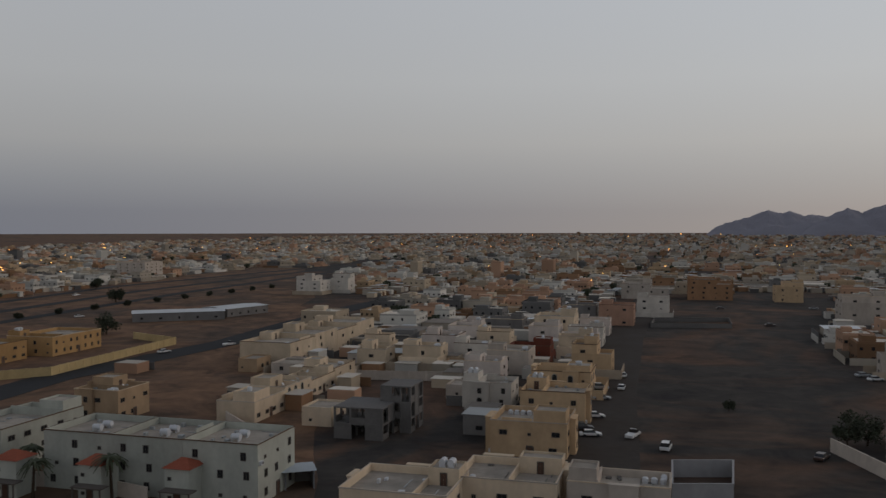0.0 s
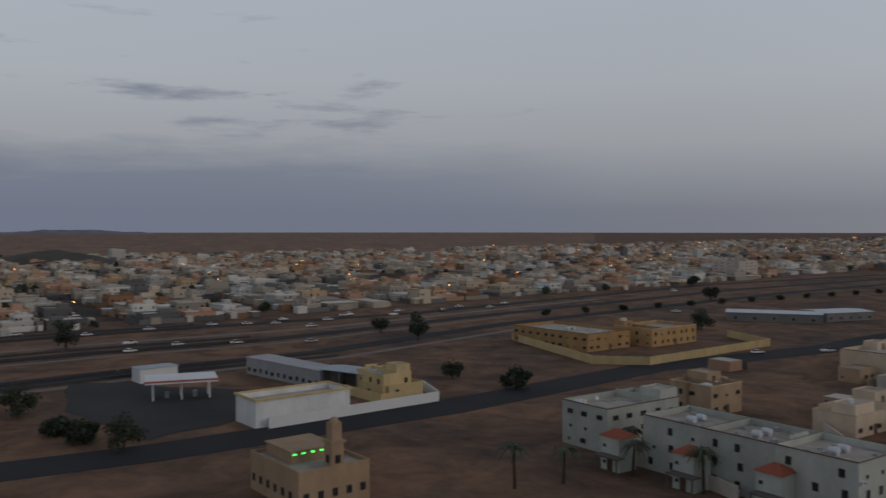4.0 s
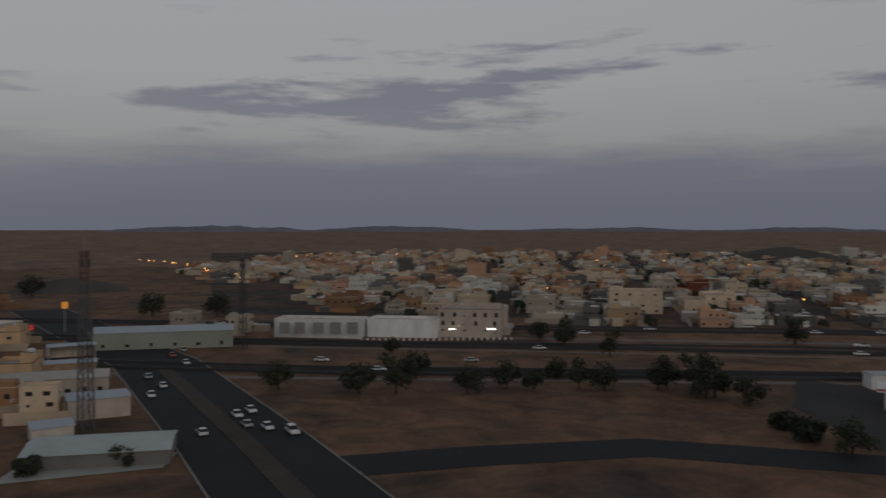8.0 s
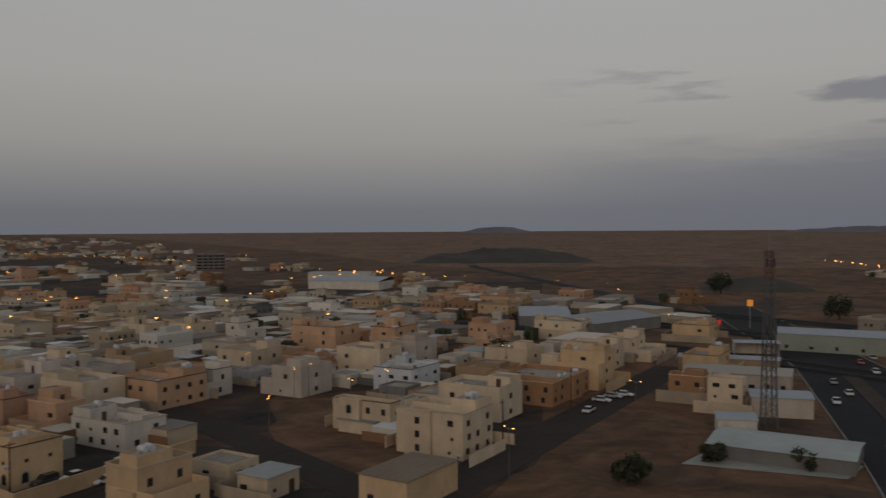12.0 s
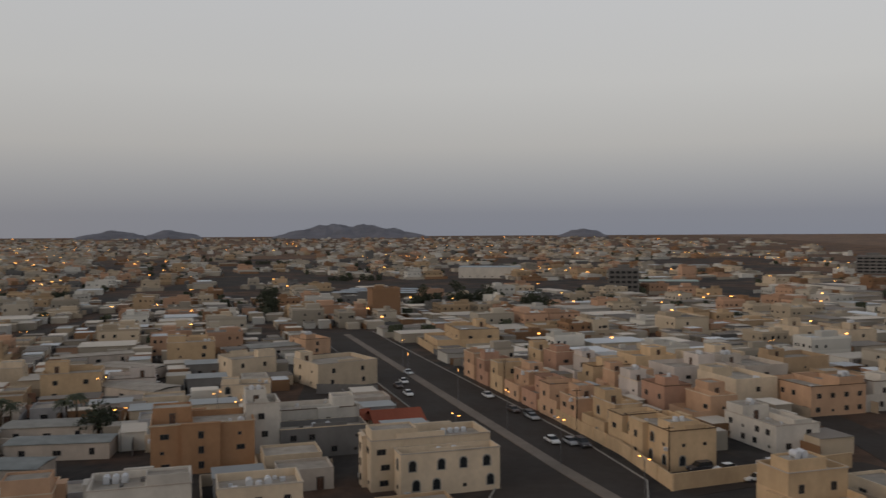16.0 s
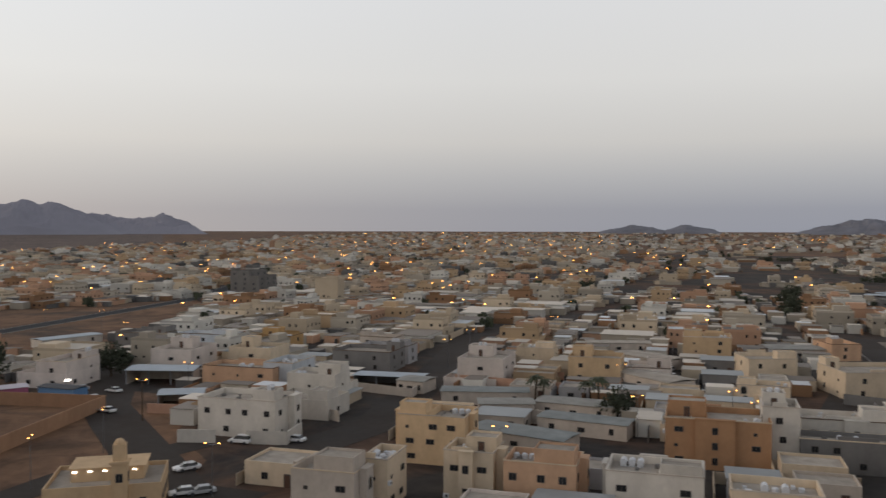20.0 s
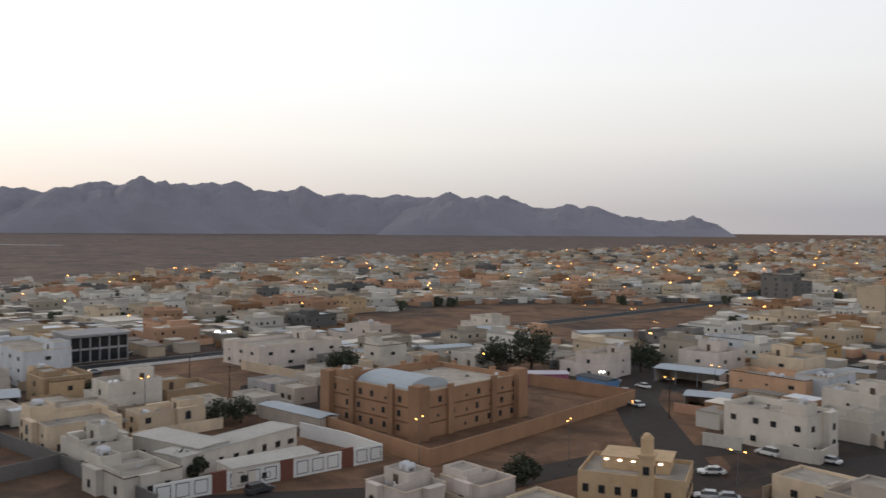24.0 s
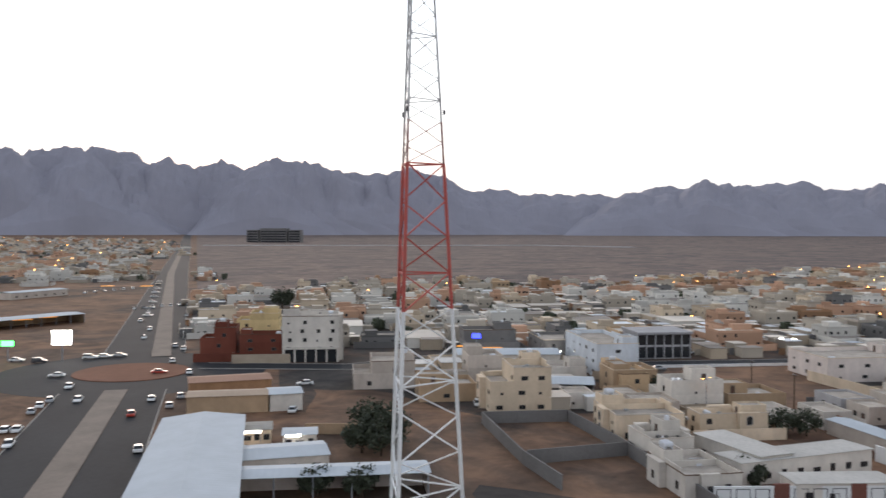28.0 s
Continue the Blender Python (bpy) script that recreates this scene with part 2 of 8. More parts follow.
palm_mat = islands("palm_leaf", (0.055, 0.065, 0.032), 0.3, 0.7)


def glass_material():
    m = plain("dark_pane", (0.025, 0.027, 0.03), 0.12)
    return m


glass_mat = glass_material()
lamp_mat = lamp_glow("sodium_lamp", (1.0, 0.40, 0.085), 9.0)
white_lamp = lamp_glow("white_lamp", (1.0, 0.93, 0.82), 6.0)
green_lamp = lamp_glow("green_lamp", (0.10, 1.0, 0.12), 4.0)
blue_lamp = lamp_glow("blue_lamp", (0.06, 0.08, 1.0), 1.6)
red_lamp = lamp_glow("red_lamp", (1.0, 0.06, 0.04), 0.16)
amber_lamp = lamp_glow("amber_lamp", (1.0, 0.40, 0.06), 0.42)


# ---- mesh helpers ----
def add_box(bm, x0, y0, z0, x1, y1, z1, mi=0, floor=True):
    v = [bm.verts.new(p) for p in ((x0, y0, z0), (x1, y0, z0), (x1, y1, z0), (x0, y1, z0), (x0, y0, z1), (x1, y0, z1), (x1, y1, z1), (x0, y1, z1))]
    for f in ((0, 1, 5, 4), (1, 2, 6, 5), (2, 3, 7, 6), (3, 0, 4, 7), (4, 5, 6, 7)) + (((3, 2, 1, 0),) if floor else ()):
        bm.faces.new([v[i] for i in f]).material_index = mi
    return v


def add_tube(bm, a, b, ra, rb, sides=8, mi=0, cap=True):
    a, b = Vector(a), Vector(b)
    way = (b - a).normalized()
    side = way.orthogonal().normalized()
    other = way.cross(side)
    rings = []
    for p, r in ((a, ra), (b, rb)):
        rings.append([bm.verts.new(p + (side * math.cos(i * math.tau / sides) + other * math.sin(i * math.tau / sides)) * r) for i in range(sides)])
    for i in range(sides):
        j = (i + 1) % sides
        bm.faces.new((rings[0][i], rings[0][j], rings[1][j], rings[1][i])).material_index = mi
    if cap:
        bm.faces.new(rings[0][::-1]).material_index = mi
        bm.faces.new(rings[1]).material_index = mi


def mesh_of(name, bm, *materials):
    me = bpy.data.meshes.new(name)
    bm.to_mesh(me)
    bm.free()
    for m in materials:
        me.materials.append(m)
    return me


def part(name, bm, material, parent, label=""):
    """One bmesh, or a mesh that is already there, as one part under a thing."""
    me = bm if isinstance(bm, bpy.types.Mesh) else mesh_of(name, bm, *(material if isinstance(material, tuple) else (material,)))
    ob = new(name, me)
    ob.parent = parent
    return tagged(ob, label) if label else ob


def thing(name, m, label, category, group="", kind=""):
    ob = new(name)
    ob.matrix_basis = m
    return tagged(ob, label, category, group, kind)


def single(name, bm, material, m, label, category, group="", kind=""):
    me = bm if isinstance(bm, bpy.types.Mesh) else mesh_of(name, bm, *(material if isinstance(material, tuple) else (material,)))
    ob = new(name, me)
    ob.matrix_basis = m
    return tagged(ob, label, category, group, kind)


# ---- ground ----
def plain_lift(r):
    """The plain lifts a little towards its rim."""
    return 0.0 if r < 1500 else 27.0 * ((r - 1500) / 3400) ** 1.4


def ground():
    bm = bmesh.new()
    rings = (0, 60, 120, 200, 300, 450, 700, 1000, 1500, 1900, 2300, 2700, 3100, 3500, 4000, 4500, 4900)
    n = 120
    last = None
    for r in rings:
        if r == 0:
            ring = [bm.verts.new((0, 0, 0))]
        else:
            ring = [bm.verts.new((r * math.cos(i * math.tau / n), r * math.sin(i * math.tau / n), plain_lift(r))) for i in range(n)]
        if last is not None:
            for i in range(n):
                j = (i + 1) % n
                if len(last) == 1:
                    bm.faces.new((last[0], ring[i], ring[j]))
                else:
                    bm.faces.new((last[i], ring[i], ring[j], last[j]))
        last = ring
    single("ground", bm, sand_mat, Matrix(), "brown sandy ground with dark dusty patches", "ground", kind="structure")


ground()
ROADS = []


def road(name, points, width, material, label, rise=0.05, kerb=0.0, keep=True):
    """A strip along a line of points; kerb: the height of its raised edges."""
    pts = [Vector((p[0], p[1], 0)) for p in points]
    bm = bmesh.new()
    left, right = [], []
    for i, p in enumerate(pts):
        p.z = plain_lift(math.hypot(p.x, p.y))
        a, b = pts[max(0, i - 1)], pts[min(len(pts) - 1, i + 1)]
        way = (b - a).normalized()
        side = Vector((-way.y, way.x, 0)) * width / 2
        left.append(p + side)
        right.append(p - side)
    rise += 0.04
    up = Vector((0, 0, rise))
    for i in range(len(pts) - 1):
        quad = [bm.verts.new(q + up) for q in (right[i], right[i + 1], left[i + 1], left[i])]
        bm.faces.new(quad)
        for a, b in ((right[i], right[i + 1]), (left[i + 1], left[i])):
            bm.faces.new([bm.verts.new(q) for q in (a, b, b + up, a + up)])
    single(name, bm, material, Matrix(), label, "road" if "median" not in name and "pavement" not in name else name, kind="structure")
    if keep:
        ROADS.append((pts, width / 2))
    if kerb:
        for line in (left, right):
            kb = bmesh.new()
            for i in range(len(pts) - 1):
                a, b = line[i], line[i + 1]
                way = (b - a).normalized()
                s = Vector((-way.y, way.x, 0)) * 0.15
                z = Vector((0, 0, rise + kerb))
                top = [kb.verts.new(q) for q in (a - s + z, b - s + z, b + s + z, a + s + z)]
                low = [kb.verts.new(q) for q in (a - s, b - s, b + s, a + s)]
                kb.faces.new(top)
                for k in range(4):
                    kb.faces.new((low[k], low[(k + 1) % 4], top[(k + 1) % 4], top[k]))
            single("kerb", kb, kerb_mat, Matrix(), "worn concrete kerb beside a road", "kerb", kind="structure")


def far_away(x, y, roads=ROADS, gap=0.0):
    """How far a place lies outside of every road; below 0 it lies on one."""
    best = 1e9
    for pts, half in roads:
        for a, b in zip(pts, pts[1:]):
            dx, dy = b.x - a.x, b.y - a.y
            k = max(0, min(1, ((x - a.x) * dx + (y - a.y) * dy) / (dx * dx + dy * dy)))
            best = min(best, math.hypot(x - a.x - k * dx, y - a.y - k * dy) - half)
    return best - gap


# the wide street that passes under the camera, with its roundabout
road("road", [(-420, -265), (-262, -125), (-166, -60), (0, 46), (110, 104), (188, 154)], 27, asphalt_mat, "wide asphalt road with two carriageways", 0.06, 0.14)
road("road", [(248, 190), (700, 502), (1600, 1120), (3200, 2220)], 27, asphalt_mat, "wide asphalt road running out to the plain", 0.06, 0.14)
road("median_strip", [(-250, -116.5), (-166, -60), (0, 46)], 4.6, surface("dark_median", (0.085, 0.072, 0.06), 0.95, 0.2, 0.6, 0.3, 0.2, big=0.1), "dark western stretch of median strip between carriageways", 0.22, 0.0, False)
road("median_strip", [(0.8, 46.5), (110, 104), (190.1, 154.8)], 6.0, median_mat, "paved median strip between carriageways", 0.22, 0.0, False)
road("median_strip", [(245.3, 181.1), (700, 505), (1600, 1123)], 6.5, median_mat, "paved median strip between carriageways", 0.22, 0.0, False)
# the side street and the highway in the west
road("road", [(-152, -36), (-162, -12), (-172, 20), (-164.3, 62.6), (-159.8, 133.9), (-164.8, 223.9), (-149.4, 308.3), (-149.7, 380.4), (-145.5, 476.6), (-131.1, 595.9), (-40, 800)], 14, asphalt_mat, "two-lane asphalt road beside sandy plots", 0.044, 0.0)
road("highway", [(-262, -300), (-252, -80), (-262, 90), (-262, 160), (-285, 276), (-300, 560), (-290, 950), (-200, 2000)], 9, asphalt_mat, "asphalt highway carriageway across the plain", 0.05)
road("highway", [(-318, -300), (-314, -12), (-310, 105), (-304, 160), (-320, 300), (-340, 560), (-320, 950), (-230, 2000)], 9, asphalt_mat, "asphalt highway carriageway across the plain", 0.05)
road("highway", [(-372, -300), (-367, -14), (-366, 125), (-352, 275), (-386, 600), (-350, 950), (-270, 2000)], 9, asphalt_mat, "asphalt highway carriageway across the plain", 0.05)
road("road", [(-262, -125), (-345, -215), (-420, -330), (-640, -720), (-900, -1100)], 12, asphalt_mat, "asphalt road leading out past the sheds", 0.045)
# streets of the southern quarters
road("street", [(-85.5, -108.1), (-96.2, -112.1), (-224.9, -160.6)], 11, lane_mat, "dusty asphalt street between houses", 0.04)
road("street", [(-79.9, -109.9), (-79.3, -125.7), (-80.5, -191.9), (-77.3, -228.9)], 9, lane_mat, "dusty asphalt street beside a sandy plot", 0.037)
road("street", [(-78.9, -145.2), (-68.5, -160.7), (-61.3, -160.5), (-32.8, -146.2)], 9, lane_mat, "dusty asphalt street beside a sandy plot", 0.035)
road("street", [(-10, -120), (-15.4, -149.9), (-7.5, -176.8), (46.7, -327.6), (63, -374)], 26, lane_mat, "wide asphalt street with a paved median", 0.05, 0.14)
road("median_strip", [(-21.5, -138.5), (-13.2, -159.8), (-6.6, -178.6), (46.7, -327.6), (60, -365)], 2.8, median_mat, "paved median strip of a wide street", 0.2, 0.0, False)
road("street", [(39.8, -185.1), (43.7, -209.3), (61.5, -356)], 9, lane_mat, "dusty street between low houses", 0.04)
road("street", [(122.7, -116.4), (125.1, -143.4), (165.3, -223.9), (199.8, -285.6), (200, -480)], 12, lane_mat, "dusty street between low houses", 0.038)
road("street", [(105.4, -89.1), (120.2, -86.0), (191.8, -117.3), (237.1, -151.4)], 12, lane_mat, "dusty street past a walled school", 0.042)
road("street", [(131.9, -51.3), (138.8, -3.7)], 10, lane_mat, "dusty street along a white yard wall", 0.036)
road("street", [(143.2, -109.8), (142.3, -79.2), (134.1, -52.2)], 8, lane_mat, "dusty street along a school wall", 0.034)
road("road", [(233.5, 156.5), (246.5, 111.2), (278.7, 88.6), (282.6, 21.6), (304.4, -26.1), (321.4, -82.7), (362.1, -172.7), (442.0, -337.1), (700, -640)], 11, asphalt_mat, "asphalt road between the quarters", 0.05, 0.12)
road("street", [(-2.9, 158.2), (-2.0, 229.3), (3.6, 350.1), (23.2, 602.2)], 15, lane_mat, "dusty street along a row of houses", 0.045)



def guard_rail(points, side, label):
    """A low dark rail on short posts beside a road."""
    bm = bmesh.new()
    for a, b in zip(points, points[1:]):
        way = Vector((b[0] - a[0], b[1] - a[1], 0)).normalized()
        s = Vector((-way.y, way.x, 0))
        p, q = Vector((a[0], a[1], 0)) + s * side, Vector((b[0], b[1], 0)) + s * side
        t = s * 0.12
        ring = [[bm.verts.new(o + e + Vector((0, 0, z))) for e, z in ((-t, 0.0), (t, 0.0), (t, 0.95), (-t, 0.95))] for o in (p, q)]
        for k in range(4):
            n = (k + 1) % 4
            bm.faces.new((ring[0][k], ring[0][n], ring[1][n], ring[1][k]))
        bm.faces.new(ring[0][::-1])
        bm.faces.new(ring[1])
    single("guard_rail", bm, dark_mat, Matrix(), label, "guard rail", kind="structure")


shoulder_mat = surface("pale_shoulder", (0.22, 0.19, 0.165), 0.95, 0.15, 0.6, 0.25, 0.2)
for x in (-255, -311, -366):
    line = [(x - 6, -300), (x + (3 if x > -300 else 0), -60), (x - 4, 90), (x + 2, 160)]
    guard_rail(line, 5.2, "low dark rail along the highway")
    guard_rail(line, -5.2, "low dark rail along the highway")
road("shoulder", [(-246, -300), (-239, -80), (-249, 90), (-246, 160), (-268, 276)], 3.5, shoulder_mat, "pale dusty road shoulder", 0.04, 0.0, False)
road("shoulder", [(-303, -300), (-301, -12), (-299, 105), (-292, 160), (-308, 300)], 2.5, shoulder_mat, "pale dusty road shoulder", 0.04, 0.0, False)
road("service_lane", [(-340, -100), (-336, -12), (-334, 110), (-326, 200), (-350, 420)], 5, shoulder_mat, "pale unpaved service lane", 0.04, 0.0, False)
# a pale embankment road far out on the plain
road("embankment", [(1741.7, 1165.6), (1849.0, 922.5), (1959.3, 672.9), (2066.8, 429.4), (1975.2, 188.0)], 22, surface("pale_embankment", (0.45, 0.45, 0.46), 0.9), "pale embankment road across the plain", 1.5, 0.0, False)



OPEN = []


def open_land(*corners):
    OPEN.append(corners)


def inside(x, y, poly):
    hit = False
    for i in range(len(poly)):
        (x0, y0), (x1, y1) = poly[i], poly[i - 1]
        if (y0 > y) != (y1 > y) and x < (x1 - x0) * (y - y0) / (y1 - y0) + x0:
            hit = not hit
    return hit


open_land((-262, -95), (-140, -30), (-40, 30), (-60, 90), (-130, 60), (-150, 130), (-150, 300), (-115, 420), (-330, 950), (-420, 950), (-390, 300), (-380, -60))
open_land((-3.3, 135.4), (4.7, 350.3), (38.5, 605.1), (156.4, 626.8), (79.1, 331.7), (98.9, 210.0), (64.4, 136.3))
open_land((-69.0, -131.1), (-107.1, -203.0), (-135.6, -188.6), (-104.2, -145.1), (-105.5, -113.4), (-88.7, -106.2))
open_land((-91.8, -102.7), (-179.1, -140.2), (-196.9, -124.8), (-192.9, -93.1), (-133.4, -60.7))
open_land((236.4, 19.5), (279.5, 16.0), (298.6, -27.6), (234.9, -49.0), (223.0, -17.7))
open_land((130.5, -23.7), (193.4, -35.0), (251.7, -64.8), (254.9, -117.9), (190.9, -136.6), (119.7, -91.9))
open_land((141.4, 45.1), (195.5, 53.1), (202.9, 28.2), (197.9, -5.2), (165.9, -45.2), (129.0, -33.4))
open_land((182.2, 94.0), (208.9, 104.3), (213.8, 89.7), (189.7, 52.6), (128.1, 35.4), (109.8, 90.2), (182.7, 112.8))
open_land((60, 150), (200, 120), (240, 230), (200, 280), (120, 230))
open_land((0, -110), (0, 60), (-130, -40), (-60, -130))
open_land((0, -110), (0, 60), (120, 60), (110, -90))
open_land((-132.0, 38.4), (-156.4, 79.1), (-157.1, 169.8), (-113.9, 121.5), (-79.4, 108.1), (-60, 80))
open_land((-163.4, 188.5), (-117.6, 323.1), (-119.3, 254.0), (-91.1, 184.0), (-115.6, 179.2), (-141.0, 162.6))
open_land((-51.8, 137.9), (-63.0, 163.0), (-68.1, 222.8), (-42.6, 221.3), (-25.8, 170.4), (-29.4, 152.9))
open_land((-68.1, -163.9), (-86.9, -208.8), (-118.2, -198.4), (-102.1, -164.0), (-78.8, -151.9))
open_land((413.5, -77.4), (464.4, -172.8), (435.5, -332.1), (326.5, -251.4), (314.6, -199.1), (260.6, -160.9), (265.4, -126.7), (302.4, -139.7), (308.1, -74.9))
open_land((215.1, 238.9), (469.5, 520.6), (573.9, 458.5), (695.2, 503.2), (240.9, 193.8))
open_land((189.5, 109.6), (242.9, 139.4), (255.8, 101.4), (206.6, 81.8))
open_land((-142.5, 186.9), (-143.8, 209.7), (-154.9, 319.6), (-147.0, 373.6), (-118.8, 326.5), (-120.7, 265.7), (-101.8, 209.7), (-117.6, 202.8))
open_land((74.1, -138.8), (86.0, -160.1), (69.0, -169.7), (57.2, -141.8))
open_land((-365, -105), (-654, -187), (-629, -307), (-342, -167))
open_land((-400, -100), (-466, -116), (-690, -290), (-900, -440), (-830, -520), (-410, -250))



def town_ground(first, last, near, far, edge=0.0):
    """Dark dusty ground between the houses of a quarter, partly darkened for the shade between them. edge: it starts so
    far west of the town's middle.
    """
    bm = bmesh.new()
    n = int((last - first) / 2) + 1
    grid = []
    rings = 28
    for q in range(rings + 1):
        row = []
        for k in range(n + 1):
            a = radians(first + (last - first) * k / n)
            start = min(far * 0.98, max(near, edge / max(0.05, math.sin(a)))) if edge else near
            r = start * (far / start) ** (q / rings)
            if last == 20 and k == n and r < 1100:
                # a torn edge towards the open sand
                a += radians(1.7 * noise.noise(Vector((r * 0.021, 3.0, 1.0))) + 0.8 * noise.noise(Vector((r * 0.09, 7.0, 2.0))))
            row.append(bm.verts.new((-math.sin(a) * r, math.cos(a) * r, plain_lift(r) + 0.012)))
        grid.append(row)
    for a, b in zip(grid, grid[1:]):
        for k in range(n):
            bm.faces.new((a[k], a[k + 1], b[k + 1], b[k]))
    single("town_ground", bm, lot_mat, Matrix(), "dark dusty ground between the town's houses, some shade in its tone", "ground", kind="structure")


town_ground(-32, 20, 70, 1500)
town_ground(20, 112, 400, 1500, 412)
town_ground(134, 160, 110, 700)
town_ground(160, 232, 110, 1500)
town_ground(232, 262, 110, 900)
town_ground(262, 299, 110, 560)


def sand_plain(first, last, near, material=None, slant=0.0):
    """A far sheet of the plain; its default pale soil has haze put into the colour. slant: over so many degrees before
    its end its inner edge runs out to the rim.
    """
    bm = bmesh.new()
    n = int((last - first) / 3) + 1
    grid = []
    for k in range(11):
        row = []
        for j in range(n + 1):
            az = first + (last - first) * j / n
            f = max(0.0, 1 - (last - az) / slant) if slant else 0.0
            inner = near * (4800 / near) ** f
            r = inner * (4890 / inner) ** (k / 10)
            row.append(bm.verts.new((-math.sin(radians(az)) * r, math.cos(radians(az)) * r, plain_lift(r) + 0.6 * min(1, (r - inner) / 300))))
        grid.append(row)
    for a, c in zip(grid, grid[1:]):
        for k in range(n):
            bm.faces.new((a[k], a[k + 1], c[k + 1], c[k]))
    single("sand_plain", bm, material or earth("hazy_pale_plain", (0.25, 0.158, 0.105), (0.15, 0.108, 0.084), -0.05), Matrix(), "dull brown stony plain below the mountains" if material else "sandy plain outside the town, haze put into its pale brown", "ground", kind="structure")


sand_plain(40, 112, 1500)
stony_mat = earth("stony_plain", (0.170, 0.128, 0.108), (0.105, 0.086, 0.079), -0.03)
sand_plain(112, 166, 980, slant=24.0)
sand_plain(235, 304.2, 600, stony_mat)


def ragged(poly, seed):
    """The outline of a plot, torn a little by wind and wheels."""
    line = []
    for (x0, y0), (x1, y1) in zip(poly, poly[1:] + poly[:1]):
        n = max(1, int(math.hypot(x1 - x0, y1 - y0) / 7))
        for k in range(n):
            x, y = x0 + (x1 - x0) * k / n, y0 + (y1 - y0) * k / n
            off = noise.noise_vector(Vector((x, y, seed)) * 0.09) * 3.2
            line.append((x + off.x, y + off.y))
    return line


for k, poly in enumerate(OPEN[2:9] + OPEN[15:16]):
    bm = bmesh.new()
    bm.faces.new([bm.verts.new((x, y, 0.016 + 0.004 * k)) for x, y in ragged(poly, k)])
    bmesh.ops.triangulate(bm, faces=bm.faces)
    bmesh.ops.recalc_face_normals(bm, faces=bm.faces)
    for f in bm.faces:
        if f.normal.z < 0:
            f.normal_flip()
    single("sandy_plot", bm, sand_mat, Matrix(), "open plot of reddish brown sand", "ground", kind="structure")


# ---- hills ----
def hill(name, az, dist, half, height, seed, depth=0.0, rugged=0.26, label="", power=1.6):
    """A rocky hill: heading in degrees, distance, half width across, height, in metres."""
    bm = bmesh.new()
    nx, ny = (56, 18) if dist < 2000 else (110, 22)
    deep = depth or half * 0.6
    height *= 1.3
    f = Vector((-math.sin(radians(az)), math.cos(radians(az)), 0))
    s = Vector((f.y, -f.x, 0))
    grid = []
    for j in range(ny + 1):
        row = []
        for i in range(nx + 1):
            u, v = i / nx * 2 - 1, j / ny * 2 - 1
            w = max(0.0, 1 - abs(u) ** power) * max(0.0, 1 - abs(v) ** 1.5)
            p = f * (dist + v * deep) + s * (u * half)
            k = noise.ridged_multi_fractal(Vector((p.x, p.y, seed * 91.0)) * (1.6 / max(half, 120)), 0.9, 2.1, 6, 0.9, 2.0) / 2.2
            fine = noise.fractal(Vector((p.x, p.y, seed * 37.0)) * (0.02 if dist < 2000 else 0.0085), 0.85, 2.1, 6)
            z = height * w ** 0.75 * (1 - rugged + rugged * k) + fine * height * (0.075 if dist < 2000 else 0.095 if height > 110 else 0.24) * min(1, w * 3)
            row.append(bm.verts.new((p.x, p.y, max(-2.0, z - 1.5) + plain_lift(p.length))))
        grid.append(row)
    for j in range(ny):
        for i in range(nx):
            bm.faces.new((grid[j][i], grid[j][i + 1], grid[j + 1][i + 1], grid[j + 1][i]))
    bmesh.ops.recalc_face_normals(bm, faces=bm.faces)
    single(name, bm, mound_mat if dist < 2000 else ridge_mat if name == "hill" else rock_mat, Matrix(), label or "bare rocky hill on the plain, haze put into its grey", "hill", kind="structure")


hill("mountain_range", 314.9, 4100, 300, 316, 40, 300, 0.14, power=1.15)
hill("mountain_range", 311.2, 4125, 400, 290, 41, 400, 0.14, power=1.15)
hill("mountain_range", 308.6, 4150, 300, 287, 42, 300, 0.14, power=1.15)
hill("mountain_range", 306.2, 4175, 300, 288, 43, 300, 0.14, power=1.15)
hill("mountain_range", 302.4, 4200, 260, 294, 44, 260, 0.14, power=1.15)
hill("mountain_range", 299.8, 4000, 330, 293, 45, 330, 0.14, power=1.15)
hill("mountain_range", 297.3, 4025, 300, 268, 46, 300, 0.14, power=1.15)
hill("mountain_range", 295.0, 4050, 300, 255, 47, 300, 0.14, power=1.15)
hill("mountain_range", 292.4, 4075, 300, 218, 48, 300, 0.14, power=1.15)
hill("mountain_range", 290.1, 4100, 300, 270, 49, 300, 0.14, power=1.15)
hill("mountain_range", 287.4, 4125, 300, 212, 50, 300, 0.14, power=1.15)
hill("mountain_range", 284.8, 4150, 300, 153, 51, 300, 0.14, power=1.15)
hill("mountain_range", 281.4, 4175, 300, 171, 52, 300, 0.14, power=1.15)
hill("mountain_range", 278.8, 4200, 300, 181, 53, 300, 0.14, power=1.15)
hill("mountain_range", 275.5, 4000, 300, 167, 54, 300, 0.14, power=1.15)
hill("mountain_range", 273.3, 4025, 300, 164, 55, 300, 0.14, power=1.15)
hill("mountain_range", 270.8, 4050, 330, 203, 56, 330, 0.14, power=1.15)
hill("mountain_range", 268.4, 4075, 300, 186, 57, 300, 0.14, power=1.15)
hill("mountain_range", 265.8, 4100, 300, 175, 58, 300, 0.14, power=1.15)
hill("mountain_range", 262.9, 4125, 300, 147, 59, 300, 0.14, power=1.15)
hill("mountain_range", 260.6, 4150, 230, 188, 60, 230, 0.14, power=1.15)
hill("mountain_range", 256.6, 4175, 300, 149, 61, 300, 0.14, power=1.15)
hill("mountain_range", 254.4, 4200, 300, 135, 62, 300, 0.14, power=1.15)
